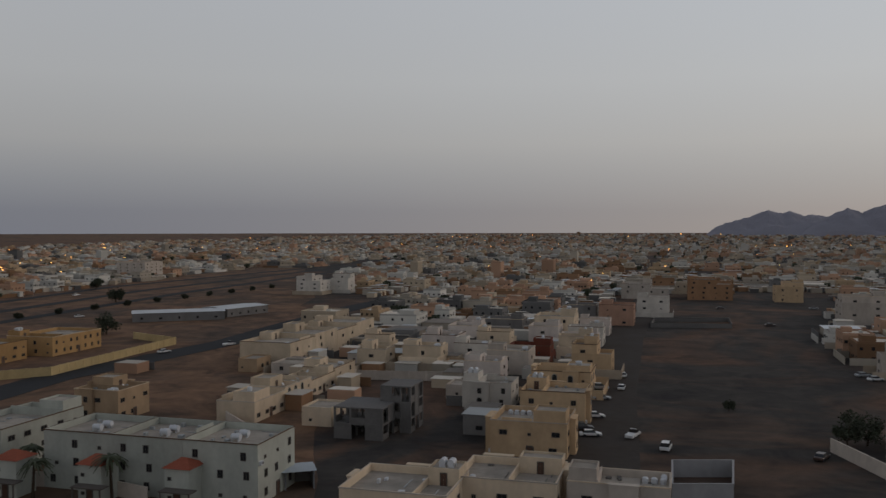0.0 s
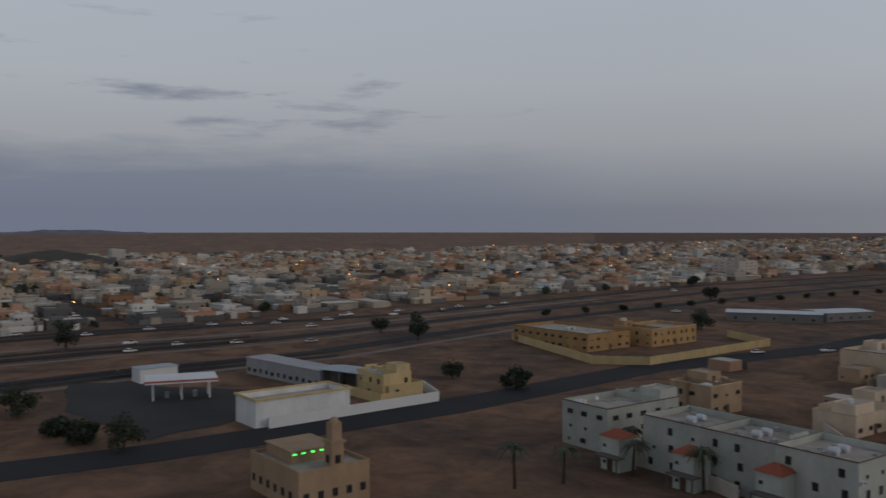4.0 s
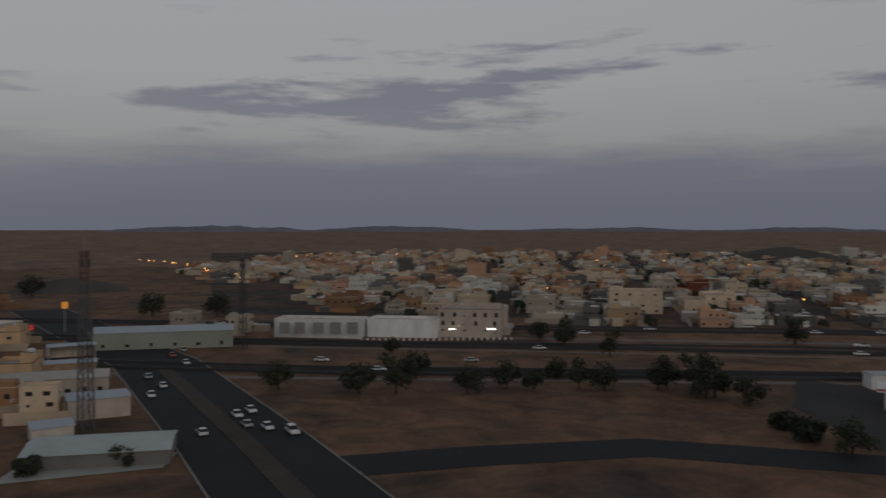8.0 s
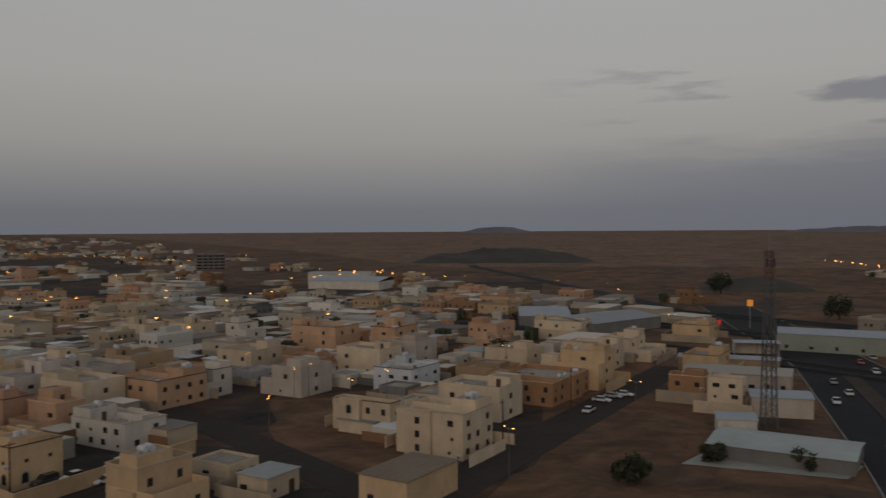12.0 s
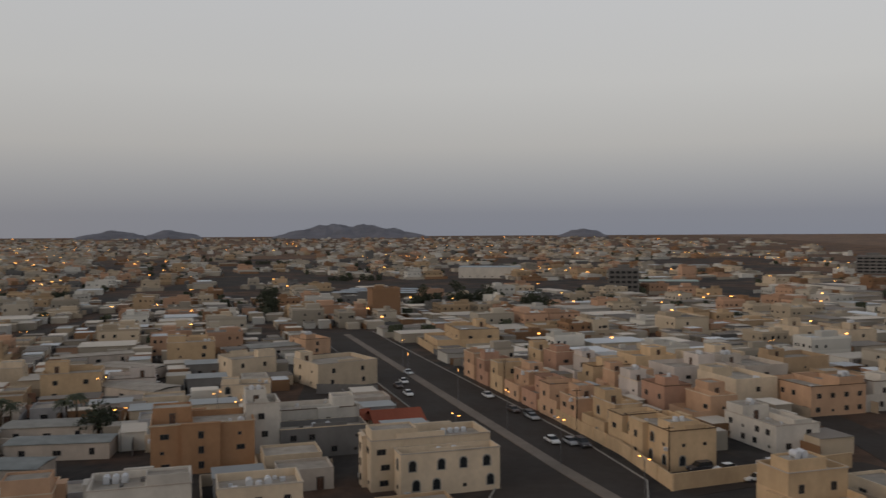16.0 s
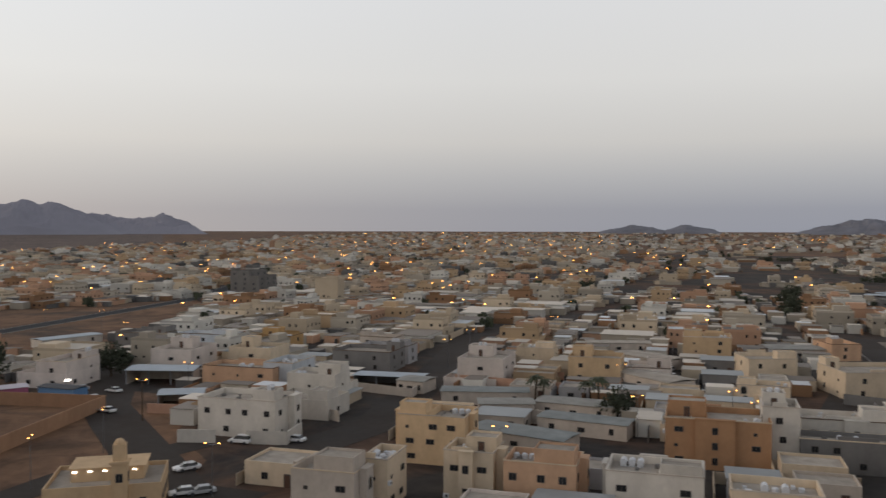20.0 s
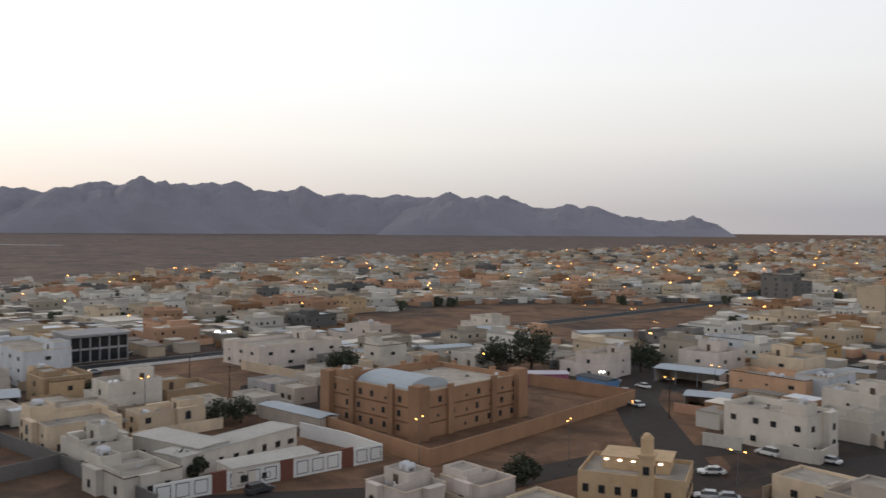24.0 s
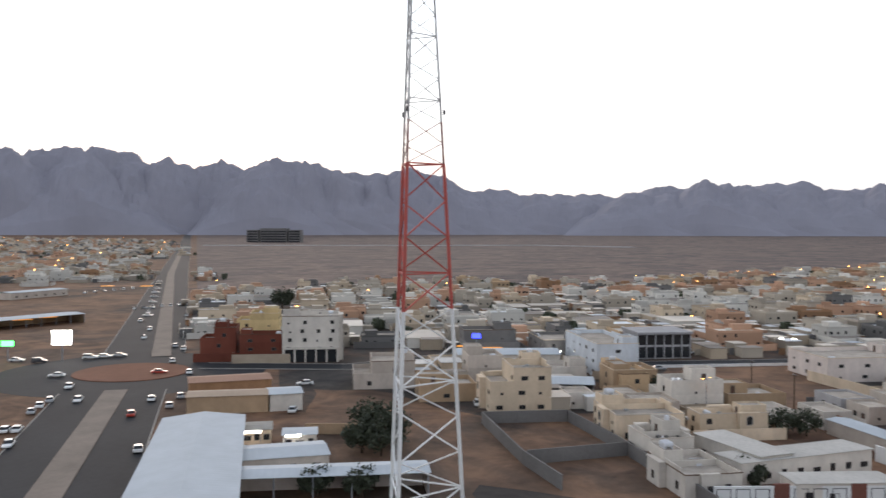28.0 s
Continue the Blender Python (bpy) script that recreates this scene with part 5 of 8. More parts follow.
# by the mast and the wide road
shed((83.9, 71.2), (146.5, 107.6), -16, 5, off_white, pale_sheet, "long shed with a pale blue sheet roof by the road")
shed((128.1, 80.2), (137.5, 66.2), 10, 3.4, off_white, pale_sheet, "white workshop with a pale sheet roof", panes=4)
shed((117.1, 73.2), (130.6, 44.8), 7, 4, plaster("PINKWHITE"), pale_sheet, "long low shop row with a white sheet roof", True)
shed((170.6, 119.0), (179.7, 102.5), 8, 4, plaster("BEIGE"), surface("tan_sheet", (0.36, 0.27, 0.19), 0.8), "low tan warehouse beside the road")
shed((179.9, 102.1), (184.2, 95.7), 9, 4, off_white, pale_sheet, "small white shed with a pale roof")
shed((186.4, 129.1), (198.9, 112.5), 10, 4, plaster("BROWN"), surface("clay_sheet", (0.30, 0.16, 0.10), 0.8), "low brown warehouse with a clay-coloured roof")
shed((253.0, 77.4), (264.0, 47.1), 14, 4.5, off_white, pale_sheet, "long workshop with a pale blue sheet roof")
shed((218.4, 41.6), (220.5, 30.6), 12, 3.5, off_white, pale_sheet, "white car shade with a sheet roof", True)
shed((198.7, -22.4), (180.1, -33.2), 5, 3, plaster("PALE"), pale_sheet, "narrow grey sheet-roofed shed in a yard")
shed((213.1, -136.8), (197.0, -147.4), 10, 4, plaster("PALE"), pale_sheet, "open car shade with a pale sheet roof", True)
shed((179.7, -124.1), (172.3, -131.8), 8, 3, plaster("PALE"), pale_sheet, "small car shade with a pale sheet roof", True)
shed((304.0, -111.4), (298.8, -124.6), 16, 5, off_white, pale_sheet, "white storage shed on open ground")
shed((219.0, -98.5), (215.5, -110.5), 6, 3, surface("banner_red", (0.40, 0.12, 0.21), 0.7), surface("banner_white", (0.6, 0.55, 0.6), 0.7), "market stall shed with red and white cladding")
shed((213.5, -112.0), (202.6, -115.4), 5, 3, blue_sheet, dark_mat, "dark blue clad stall shed")
shed((273.7, -87.1), (276.6, -105.1), 8, 3, off_white, pale_sheet, "low white shed beside dark trees", pitch=0.03, panes=3)
shed((299.9, -159.2), (300.2, -182.9), 8, 3, off_white, pale_sheet, "low pale shed on open ground", pitch=0.03, panes=3)
shed((326.0, -67.8), (331.2, -85.2), 10, 3.5, plaster("PINKWHITE"), pale_sheet, "pinkish white shed on open ground", pitch=0.03, panes=3)
# the west: sheds at the wide road
shed((-141.1, -93.0), (-149.7, -68.7), 15, 2.6, plaster("GREY"), green_sheet, "large warehouse with a pale green sheet roof")
# the greenish glow on this hall is put into its wall colour
shed((-283.4, -159.2), (-300.5, -113.2), 20, 6, surface("green_glow_sheet", (0.30, 0.33, 0.28), 0.7), pale_sheet, "long market hall with a white roof edge, greenish glow put into its walls", panes=6)
shed((-158.4, -101.7), (-163.2, -95.4), 8, 3.2, off_white, pale_sheet, "small white house with a pitched sheet roof")
shed((-179.5, -106.4), (-187.3, -95.5), 10, 4.5, plaster("PALE"), pale_sheet, "white workshop with a sheet roof by the road")
shed((-198.8, -138.2), (-210.9, -113.7), 14, 4.5, plaster("PALE"), surface("cream_sheet", (0.45, 0.42, 0.36), 0.7), "row of pale workshops by the road", panes=7)
shed((-221.9, -156.3), (-236.8, -131.2), 8, 4, plaster("BEIGE"), pale_sheet, "low beige shop row with a white roof edge")
shed((-259.7, -160.3), (-268.4, -148.8), 8, 4.5, off_white, pale_sheet, "white filling-station canopy on steel posts", True)
shed((-264.8, -269.4), (-281.3, -254.2), 40, 5, plaster("GREY"), pale_sheet, "wide warehouse with a white roof")
shed((-263.3, -225.8), (-310.3, -227.5), 30, 5, plaster("GREY"), steel_mat, "grey steel warehouse with a flat roof")
shed((-322.7, -552.3), (-352.7, -503.7), 40, 6, off_white, pale_sheet, "very long white warehouse at the town's edge")
# the west side street
shed((-226.9, 368.2), (-189.6, 390.0), 18, 4, plaster("GREY"), surface("white_sheet", (0.60, 0.62, 0.63), 0.8, 0.06, 0.5, 0.14, 0.0, big=0.15), "grey warehouse with a white sheet roof", pitch=0.03, panes=5)
shed((-192.6, 399.1), (-182.5, 426.6), 18, 4, plaster("GREY"), surface("white_sheet", (0.60, 0.62, 0.63), 0.8, 0.06, 0.5, 0.14, 0.0, big=0.15), "grey warehouse with a white sheet roof", pitch=0.03, panes=5)
shed((-237.0, 119.8), (-200.2, 123.2), 8, 5.0, plaster("GREYWHITE"), plaster("GREYWHITE"), "long grey service building with dark windows", pitch=0.0, panes=12)
shed((-199.8, 123.5), (-181.7, 128.4), 9, 5.5, plaster("GREY"), pale_sheet, "grey garage with a white sheet roof", True)
yard_wall([(-167.6, 90.0), (-167.2, 138.3), (-182.6, 145.2)], 2.4, white_paint, "long white rendered boundary wall")
yard_wall([(-240.8, 237.5), (-181.5, 215.3), (-167.6, 227.7), (-166.8, 300.4), (-192.3, 312.9)], 2.6, plaster("YELLOWPALE"), "pale yellow school boundary wall with piers", 4.0)
yard_wall([(-203.0, 653.0), (-145.9, 663.3), (-167.3, 785.3), (-236.3, 793.4)], 3.0, plaster("BEIGE"), "long beige boundary wall round a plot")
yard_wall([(15.7, 392.9), (50.8, 395.2), (53.2, 424.1), (18.3, 417.4), (15.7, 392.9)], 2.0, block_mat, "low grey block wall round an empty plot")
yard_wall([(41.9, 179.2), (46.9, 160.8), (55.6, 191.2)], 2.6, plaster("PALE"), "pale boundary wall at a sandy plot")
yard_wall([(9.1, 140.7), (18.7, 142.6), (20.6, 157.4), (10.0, 155.3), (9.1, 140.7)], 3.0, plaster("GREYWHITE"), "white walled yard with a dark floor")
yard_wall([(-63.1, 154.2), (-87.4, 180.0), (-76.1, 243.2)], 2.4, plaster("PALE"), "low pale wall beside a row of houses")
yard_wall([(-74.1, 239.6), (-46.6, 242.1)], 2.6, plaster("PALE"), "pale yard wall with dark gateways", 5.0)
yard_wall([(-41.5, 208.2), (-25.2, 208.6)], 2.4, block_mat, "grey block wall beside a white house")
# yards seen in the east
yard_wall([(148.3, -47.9), (188.7, -115.6), (218.9, -99.7)], 3.2, plaster("SCHOOLBROWN"), "tall brown school boundary wall")
yard_wall([(148.3, -47.9), (186.8, -32.5), (204.3, -24.4)], 3.2, plaster("SCHOOLBROWN"), "tall brown school boundary wall")
yard_wall([(184.2, 50.6), (192.4, 32.6), (171.4, 19.0), (137.1, -0.1)], 2.6, block_mat, "grey block wall round an empty plot")
yard_wall([(184.2, 50.6), (154.9, 34.7), (141.0, 24.8)], 2.6, block_mat, "grey block wall round an empty plot")
yard_wall([(154.7, 33.8), (167.5, 16.0)], 2.6, block_mat, "grey block wall across an empty plot")
yard_wall([(268.1, -24.8), (243.6, -39.0), (226.6, -47.3)], 2.8, plaster("CREAM"), "cream boundary wall beside a large house")
yard_wall([(276.4, 18.5), (297.2, -27.5)], 0.8, white_paint, "low white wall along a road")


def panel_wall(a, b, n):
    """White street wall with framed panels and a brown gate."""
    long = math.hypot(b[0] - a[0], b[1] - a[1])
    root = thing("panelled_wall", pose(a[0], a[1], 0, 0, 0, math.degrees(math.atan2(b[1] - a[1], b[0] - a[0]))), "white street wall with dark framed panels and brown gates", "wall")
    bm = bmesh.new()
    add_box(bm, 0, -0.15, 0, long, 0.15, 3.2)
    part("wall", bm, white_paint, root)
    step = long / n
    for k in range(n):
        if k % 4 == 3:
            bm = bmesh.new()
            add_box(bm, k * step + 0.3, -0.25, 0, (k + 1) * step - 0.3, 0.25, 3.6)
            part("gate", bm, red_door, root, "brown-red gate")
            continue
        bm = bmesh.new()
        x0, x1 = k * step + 0.4, (k + 1) * step - 0.4
        for bx in ((x0, 0.5, x1, 0.62), (x0, 2.7, x1, 2.82), (x0, 0.62, x0 + 0.12, 2.7), (x1 - 0.12, 0.62, x1, 2.7)):
            add_box(bm, bx[0], -0.19, bx[1], bx[2], -0.152, bx[3])
        part("panel_frame", bm, dark_mat, root)


red_door = surface("red_brown_door", (0.17, 0.06, 0.04), 0.7)
panel_wall((140.5, 0.5), (155.3, -40.5), 14)
yard_wall([(155.3, -40.5), (166.4, -35.9), (177.9, -28.6)], 3.0, white_paint, "white yard wall")
shed((152.5, -4.0), (170.3, -26.7), 7, 4, off_white, surface("white_roof", (0.5, 0.48, 0.44), 0.9), "long white single-storey house with a flat roof", pitch=0.0, panes=8)
shed((144.8, -12.0), (150.6, -27.5), 6, 3.5, off_white, surface("white_roof", (0.5, 0.48, 0.44), 0.9), "white single-storey guest house with a flat roof", pitch=0.0, panes=4)
shed((170.1, 4.3), (156.0, -7.2), 7, 4.5, off_white, surface("white_roof", (0.5, 0.48, 0.44), 0.9), "white flat-roofed side house", pitch=0.0, panes=3)

shed((-74.6, -112.5), (-77.5, -103.7), 15, 5, plaster("SAND"), surface("tan_roof", (0.30, 0.24, 0.18), 0.9), "large sand-coloured hall with a flat tan roof", pitch=0.0, panes=2)
PLACED.append(((-99.5, -100.1)[0], (-99.5, -100.1)[1], 24))

shed((23.8, -180.2), (13.2, -184.2), 9, 3, plaster("CREAM"), tile_mat, "low cream house with a red tiled pitched roof", pitch=0.22, panes=3)
shed((29.7, -182.6), (24.7, -184.6), 8, 3, plaster("PINK"), tile_mat, "small pink house with a red tiled roof", pitch=0.2, panes=2)
LOW_ROOFS = (surface("dull_sheet", (0.27, 0.285, 0.275), 0.85, 0.12, 0.7, 0.3, 0.0, big=0.25), roof_mat, surface("dusty_sheet", (0.33, 0.32, 0.29), 0.85, 0.12, 0.7, 0.3, 0.0, big=0.25))
# low roofs among the southern houses
for a, b, deep in (((126.9, -169.4), (108.4, -181.0), 7), ((110.5, -162.2), (100.2, -169.9), 7), ((101.8, -172.7), (83.9, -176.8), 8), ((93.1, -159.0), (73.8, -162.4), 7),
                   ((99.2, -141.6), (78.1, -143.0), 8), ((164.0, -164.0), (158.9, -169.5), 8), ((146.0, -174.9), (138.3, -176.5), 8), ((139.9, -273.4), (120.4, -285.0), 8),
                   ((121.7, -256.7), (100.9, -250.1), 10), ((106.1, -223.7), (86.0, -214.7), 10), ((83.0, -296.6), (65.9, -307.1), 12)):
    shed(a, b, deep, 3.2, plaster("PALE"), LOW_ROOFS[int(a[0]) % 3], "low house with a dull sheet roof between yards", pitch=0.03, panes=3)

# before the white house and its neighbours in the south-east
yard_wall([(147.2, -106.2), (140.8, -110.8)], 2.6, plaster("WHITE"), "white yard wall before a two-storey house")
yard_wall([(135.2, -114.1), (127.8, -118.3), (131.9, -126.4)], 2.6, plaster("WHITE"), "white yard wall before a two-storey house")
yard_wall([(156.4, -169.7), (138.0, -171.6), (143.8, -185.2)], 2.2, plaster("PALE"), "low pale wall round a parking yard")
shed((161.1, -174.2), (143.2, -182.1), 7, 3.0, plaster("GREY"), pale_sheet, "dark open car shade under a pale sheet roof", True, 0.02)
yard_wall([(150.9, -141.6), (133.7, -139.8)], 2.4, plaster("PALE"), "long pale wall along a dusty street")
yard_wall([(176.4, -119.0), (165.9, -125.2)], 2.2, plaster("PINK"), "dull pink wall beside a dusty street")
yard_wall([(46.3, -230.3), (29.4, -229.5)], 2.6, plaster("GREY"), "grey yard wall before a cream villa")
yard_wall([(146.4, -214.6), (118.5, -217.5)], 2.2, plaster("PINK"), "dull pink wall between low roofs")
yard_wall([(111.3, -212.0), (83.5, -213.4)], 2.4, plaster("GREY"), "dark grey wall along a lane")


# ---- mosques ----
def mosque(at, rot, w, d, tall, minaret, skin, glow, label):
    root = thing("mosque", pose(at[0], at[1], 0, 0, 0, rot), label, "mosque")
    bm = bmesh.new()
    hollow_box(bm, -w / 2, -d / 2, w / 2, d / 2, tall, 0.8)
    part("wall", bm, skin, root)
    bm = bmesh.new()
    add_box(bm, -w / 2 + 0.22, -d / 2 + 0.22, tall - 1, w / 2 - 0.22, d / 2 - 0.22, tall - 0.7)
    part("roof", bm, roof_mat, root)
    bm = bmesh.new()
    add_box(bm, -w * 0.32, -d * 0.1, tall - 0.7, w * 0.32, d * 0.42, tall + 1.3)
    add_box(bm, -w * 0.34, -d * 0.12, tall + 1.3, w * 0.34, d * 0.44, tall + 1.5)
    upper = part("upper_storey", bm, skin, root)
    for k in range(5):
        bm = bmesh.new()
        add_box(bm, -w * 0.30 + k * w * 0.13, -d * 0.1 - 0.12, tall + 0.8, -w * 0.30 + k * w * 0.13 + 0.6, -d * 0.1 - 0.01, tall + 0.95)
        part("lamp", bm, glow, upper, "lit lamp")
    for side in range(4):
        span, off = (w, d / 2) if side % 2 == 0 else (d, w / 2)
        for k in range(int(span / 2.6)):
            ob = part("window", WINDOWS[1], None, root)
            ob.matrix_basis = pose(0, 0, 0, 0, 0, 90 * side) @ pose(-span / 2 + 1.3 + k * 2.6, -off - 0.003, 1.6)
    mx, my = minaret[0], minaret[1]
    bm = bmesh.new()
    add_box(bm, mx - 1.15, my - 1.15, 0, mx + 1.15, my + 1.15, minaret[2] * 0.75)
    add_box(bm, mx - 1.4, my - 1.4, minaret[2] * 0.75, mx + 1.4, my + 1.4, minaret[2] * 0.78)
    add_box(bm, mx - 0.9, my - 0.9, minaret[2] * 0.78, mx + 0.9, my + 0.9, minaret[2])
    tower = part("minaret", bm, skin, root)
    bm = bmesh.new()
    for k in range(8):
        a0, a1 = k / 8 * 1.45, (k + 1) / 8 * 1.45
        add_tube(bm, (mx, my, minaret[2] + 0.8 * math.sin(a0)), (mx, my, minaret[2] + 0.8 * math.sin(a1)), 0.8 * math.cos(a0), 0.8 * math.cos(a1), 12, cap=False)
    part("dome", bm, skin, tower)
    for side in range(4):
        ob = part("window", WINDOWS[1], None, tower)
        ob.matrix_basis = pose(mx, my, 0, 0, 0, 90 * side) @ pose(0, -1.154, minaret[2] * 0.5)
    PLACED.append((at[0], at[1], max(w, d) / 2))
    return root


mosque((122.5, -75.6), 230, 17, 13, 5.0, (2.6, -6.8, 11.4), plaster("SAND"), white_lamp, "sand-coloured mosque with a square minaret and lit lamps")
east = mosque((-122.5, 73.2), 88, 13, 17, 6.5, (1.0, -6.5, 13.0), plaster("BEIGE"), green_lamp, "beige mosque with a minaret lit by green lamps")

# ---- unfinished shell ----
def shell_house(x, y, rot, w, d, floors):
    """Bare concrete frame: slabs, columns, block infill."""
    root = thing("unfinished_house", pose(x, y, 0, 0, 0, rot), "unfinished grey concrete house frame with block walls", "house")
    for f in range(floors):
        bm = bmesh.new()
        add_box(bm, -w / 2, -d / 2, f * 3.4 + 3.1, w / 2, d / 2, f * 3.4 + 3.4)
        part("slab", bm, block_mat, root)
        for i in range(4):
            for j in range(4):
                bm = bmesh.new()
                cx, cy = -w / 2 + 0.2 + (w - 0.4) * i / 3, -d / 2 + 0.2 + (d - 0.4) * j / 3
                add_box(bm, cx - 0.2, cy - 0.2, f * 3.4, cx + 0.2, cy + 0.2, f * 3.4 + 3.1)
                part("column", bm, block_mat, root)
        for side in range(4):
            span, off = (w, d / 2) if side % 2 == 0 else (d, w / 2)
            for k in range(3):
                bm = bmesh.new()
                a, b = -span / 2 + 0.4 + k * (span - 0.4) / 3, -span / 2 + (k + 1) * (span - 0.4) / 3
                if (k + f + side) % 3 == 1:
                    continue
                add_box(bm, a, -off + 0.1, f * 3.4, b, -off + 0.3, f * 3.4 + (3.1 if (k + side) % 2 else 1.2))
                part("block_wall", bm, block_mat, root).matrix_basis = pose(0, 0, 0, 0, 0, 90 * side)
    PLACED.append((x, y, max(w, d) / 2 + 3))


shell_house(-52.5, 175.8, 86, 11, 11, 2)
shell_house(-46.4, 182.4, 86, 9, 7, 3)


# ---- signs ----
def billboard(at, z, w, h, way, glow, label, poles=1):
    root = thing("billboard", pose(at[0], at[1], 0, 0, 0, way), label, "billboard")
    for k in range(poles):
        bm = bmesh.new()
        x = 0 if poles == 1 else -w / 3 + k * w * 2 / 3
        add_tube(bm, (x, 0, 0), (x, 0, z), 0.25, 0.2, 10)
        part("pole", bm, steel_mat, root)
    bm = bmesh.new()
    add_box(bm, -w / 2 - 0.2, -0.25, z - 0.2, w / 2 + 0.2, 0.25, z + h + 0.2)
    part("case", bm, dark_mat, root)
    bm = bmesh.new()
    add_box(bm, -w / 2, -0.30, z, w / 2, -0.255, z + h)
    part("screen", bm, glow, root)


billboard((226.5, 205.7), 5.5, 6.2, 4.8, -65, white_lamp, "lit white billboard screen on a pole")
billboard((220.7, 222.5), 5, 4, 1.8, -65, green_lamp, "green lit sign on a pole")
billboard((-335.1, -199.5), 9.8, 2.4, 2.8, 130, amber_lamp, "glowing amber sign on a tall pole")
billboard((-308.1, -197.4), 4, 1.6, 2.0, 130, red_lamp, "tall red lit sign")
billboard((-312.9, -123.4), 5.0, 8, 0.5, 105, white_lamp, "lit shop sign above a gate", 2)
billboard((281.9, 79.6), 6.2, 3.0, 1.7, -72, blue_lamp, "blue lit sign above a restaurant")


# ---- street lamps ----
def lamp_proto():
    root = thing("street_lamp", pose(0, 0, 0), "tall steel street lamp with two glowing orange heads", "street lamp", "street lamps")
    bm = bmesh.new()
    add_tube(bm, (0, 0, 0), (0, 0, 8.6), 0.09, 0.05, 7)
    part("pole", bm, plain("dull_steel", (0.13, 0.13, 0.13), 0.6, 0.3), root)
    for s in (-1, 1):
        bm = bmesh.new()
        add_tube(bm, (0, 0, 8.5), (s * 1.2, 0, 8.9), 0.05, 0.04, 5)
        arm = part("arm", bm, steel_mat, root)
        bm = bmesh.new()
        add_box(bm, s * 1.2 - 0.17, -0.10, 8.80, s * 1.2 + 0.17, 0.10, 8.90)
        part("lamp_head", bm, lamp_mat, arm, "glowing orange lamp head")
    return root


LAMP = lamp_proto()
LAMP_SPOTS = [
    (159.2, -216.0), (168.6, -241.7), (81.7, -126.5), (193.4, -364.0), (167.6, -299.8), (73.6, -167.2), (94.0, -203.2), (59.3, -184.7), (52.0, -175.8), (27.1, -276.9),
    (22.4, -245.0), (7.0, -217.0), (-4.8, -188.4), (-14.2, -160.6), (-24.7, -132.9), (5.8, -163.5), (150.3, -46.3), (140.7, -72.4), (151.6, -92.4), (229.3, -78.7),
    (222.2, -87.3), (246.1, -107.0), (282.5, -181.7), (355.3, -190.0), (331.5, -201.8), (186.2, -137.9), (173.6, -115.7), (112.8, -88.1), (-119.0, -344.5), (-92.1, -277.4),
    (-109.8, -222.0), (-84.1, -160.6), (-106.5, -189.7), (-122.6, -172.1), (-108.9, -167.3), (-103.6, -108.3), (-113.9, -195.3), (-175.8, -184.9), (-157.0, -122.1), (-415.8, -483.2),
    (-419.5, -391.7), (-421.3, -348.8), (-288.9, -206.3), (209.1, 2.6),
]
for k, (x, y) in enumerate(LAMP_SPOTS):
    m = pose(x, y, 0, 0, 0, 20 + 7 * k)
    if k == 0:
        LAMP.matrix_basis = m
    else:
        copy_thing(LAMP, m)


# ---- trees ----
def tree_proto(seed, tall, wide, label, gap=0.28):
    rnd = random.Random(seed)
    root = thing("tree", Matrix(), label, "tree", "desert trees")
    bm = bmesh.new()
    add_tube(bm, (0, 0, -0.1), (0.1, 0.05, tall * 0.22), 0.26, 0.2, 8)
    tips = []
    for k in range(6):
        a = k * 1.05 + rnd.uniform(-0.3, 0.3)
        tip = Vector((math.cos(a) * wide * rnd.uniform(0.3, 0.6), math.sin(a) * wide * rnd.uniform(0.3, 0.6), tall * rnd.uniform(0.3, 0.82)))
        add_tube(bm, (0.1, 0.05, tall * 0.20), tip, 0.13, 0.03, 6)
        tips.append(tip)
    part("trunk", bm, bark_mat, root)
    bm = bmesh.new()
    lobes = [(t * rnd.uniform(0.9, 1.1), rnd.uniform(0.22, 0.40) * wide) for t in tips for _ in range(2)]
    lobes.append((Vector((0, 0, tall * 0.8)), wide * 0.42))
    lobes.append((Vector((0, 0, tall * 0.45)), wide * 0.45))
    for centre, r in lobes:
        centre = centre + Vector((rnd.uniform(-1, 1), rnd.uniform(-1, 1), rnd.uniform(-0.6, 0.6))) * wide * 0.12
        for k in range(95):
            v = Vector((rnd.gauss(0, 1), rnd.gauss(0, 1), rnd.gauss(0, 0.8))).normalized() * r * rnd.uniform(0.5, 1.08)
            p = centre + v
            if p.z < 0.15:
                continue
            a, b = Vector((rnd.gauss(0, 1), rnd.gauss(0, 1), rnd.gauss(0, 1))).normalized(), Vector((rnd.gauss(0, 1), rnd.gauss(0, 1), rnd.gauss(0, 1))).normalized()
            size = rnd.uniform(0.22, 0.5)
            bm.faces.new([bm.verts.new(q) for q in (p - a * size, p + b * size * 0.6, p + a * size, p - b * size * 0.6)])
    part("crown", bm, leaf_mat, root)
    return root


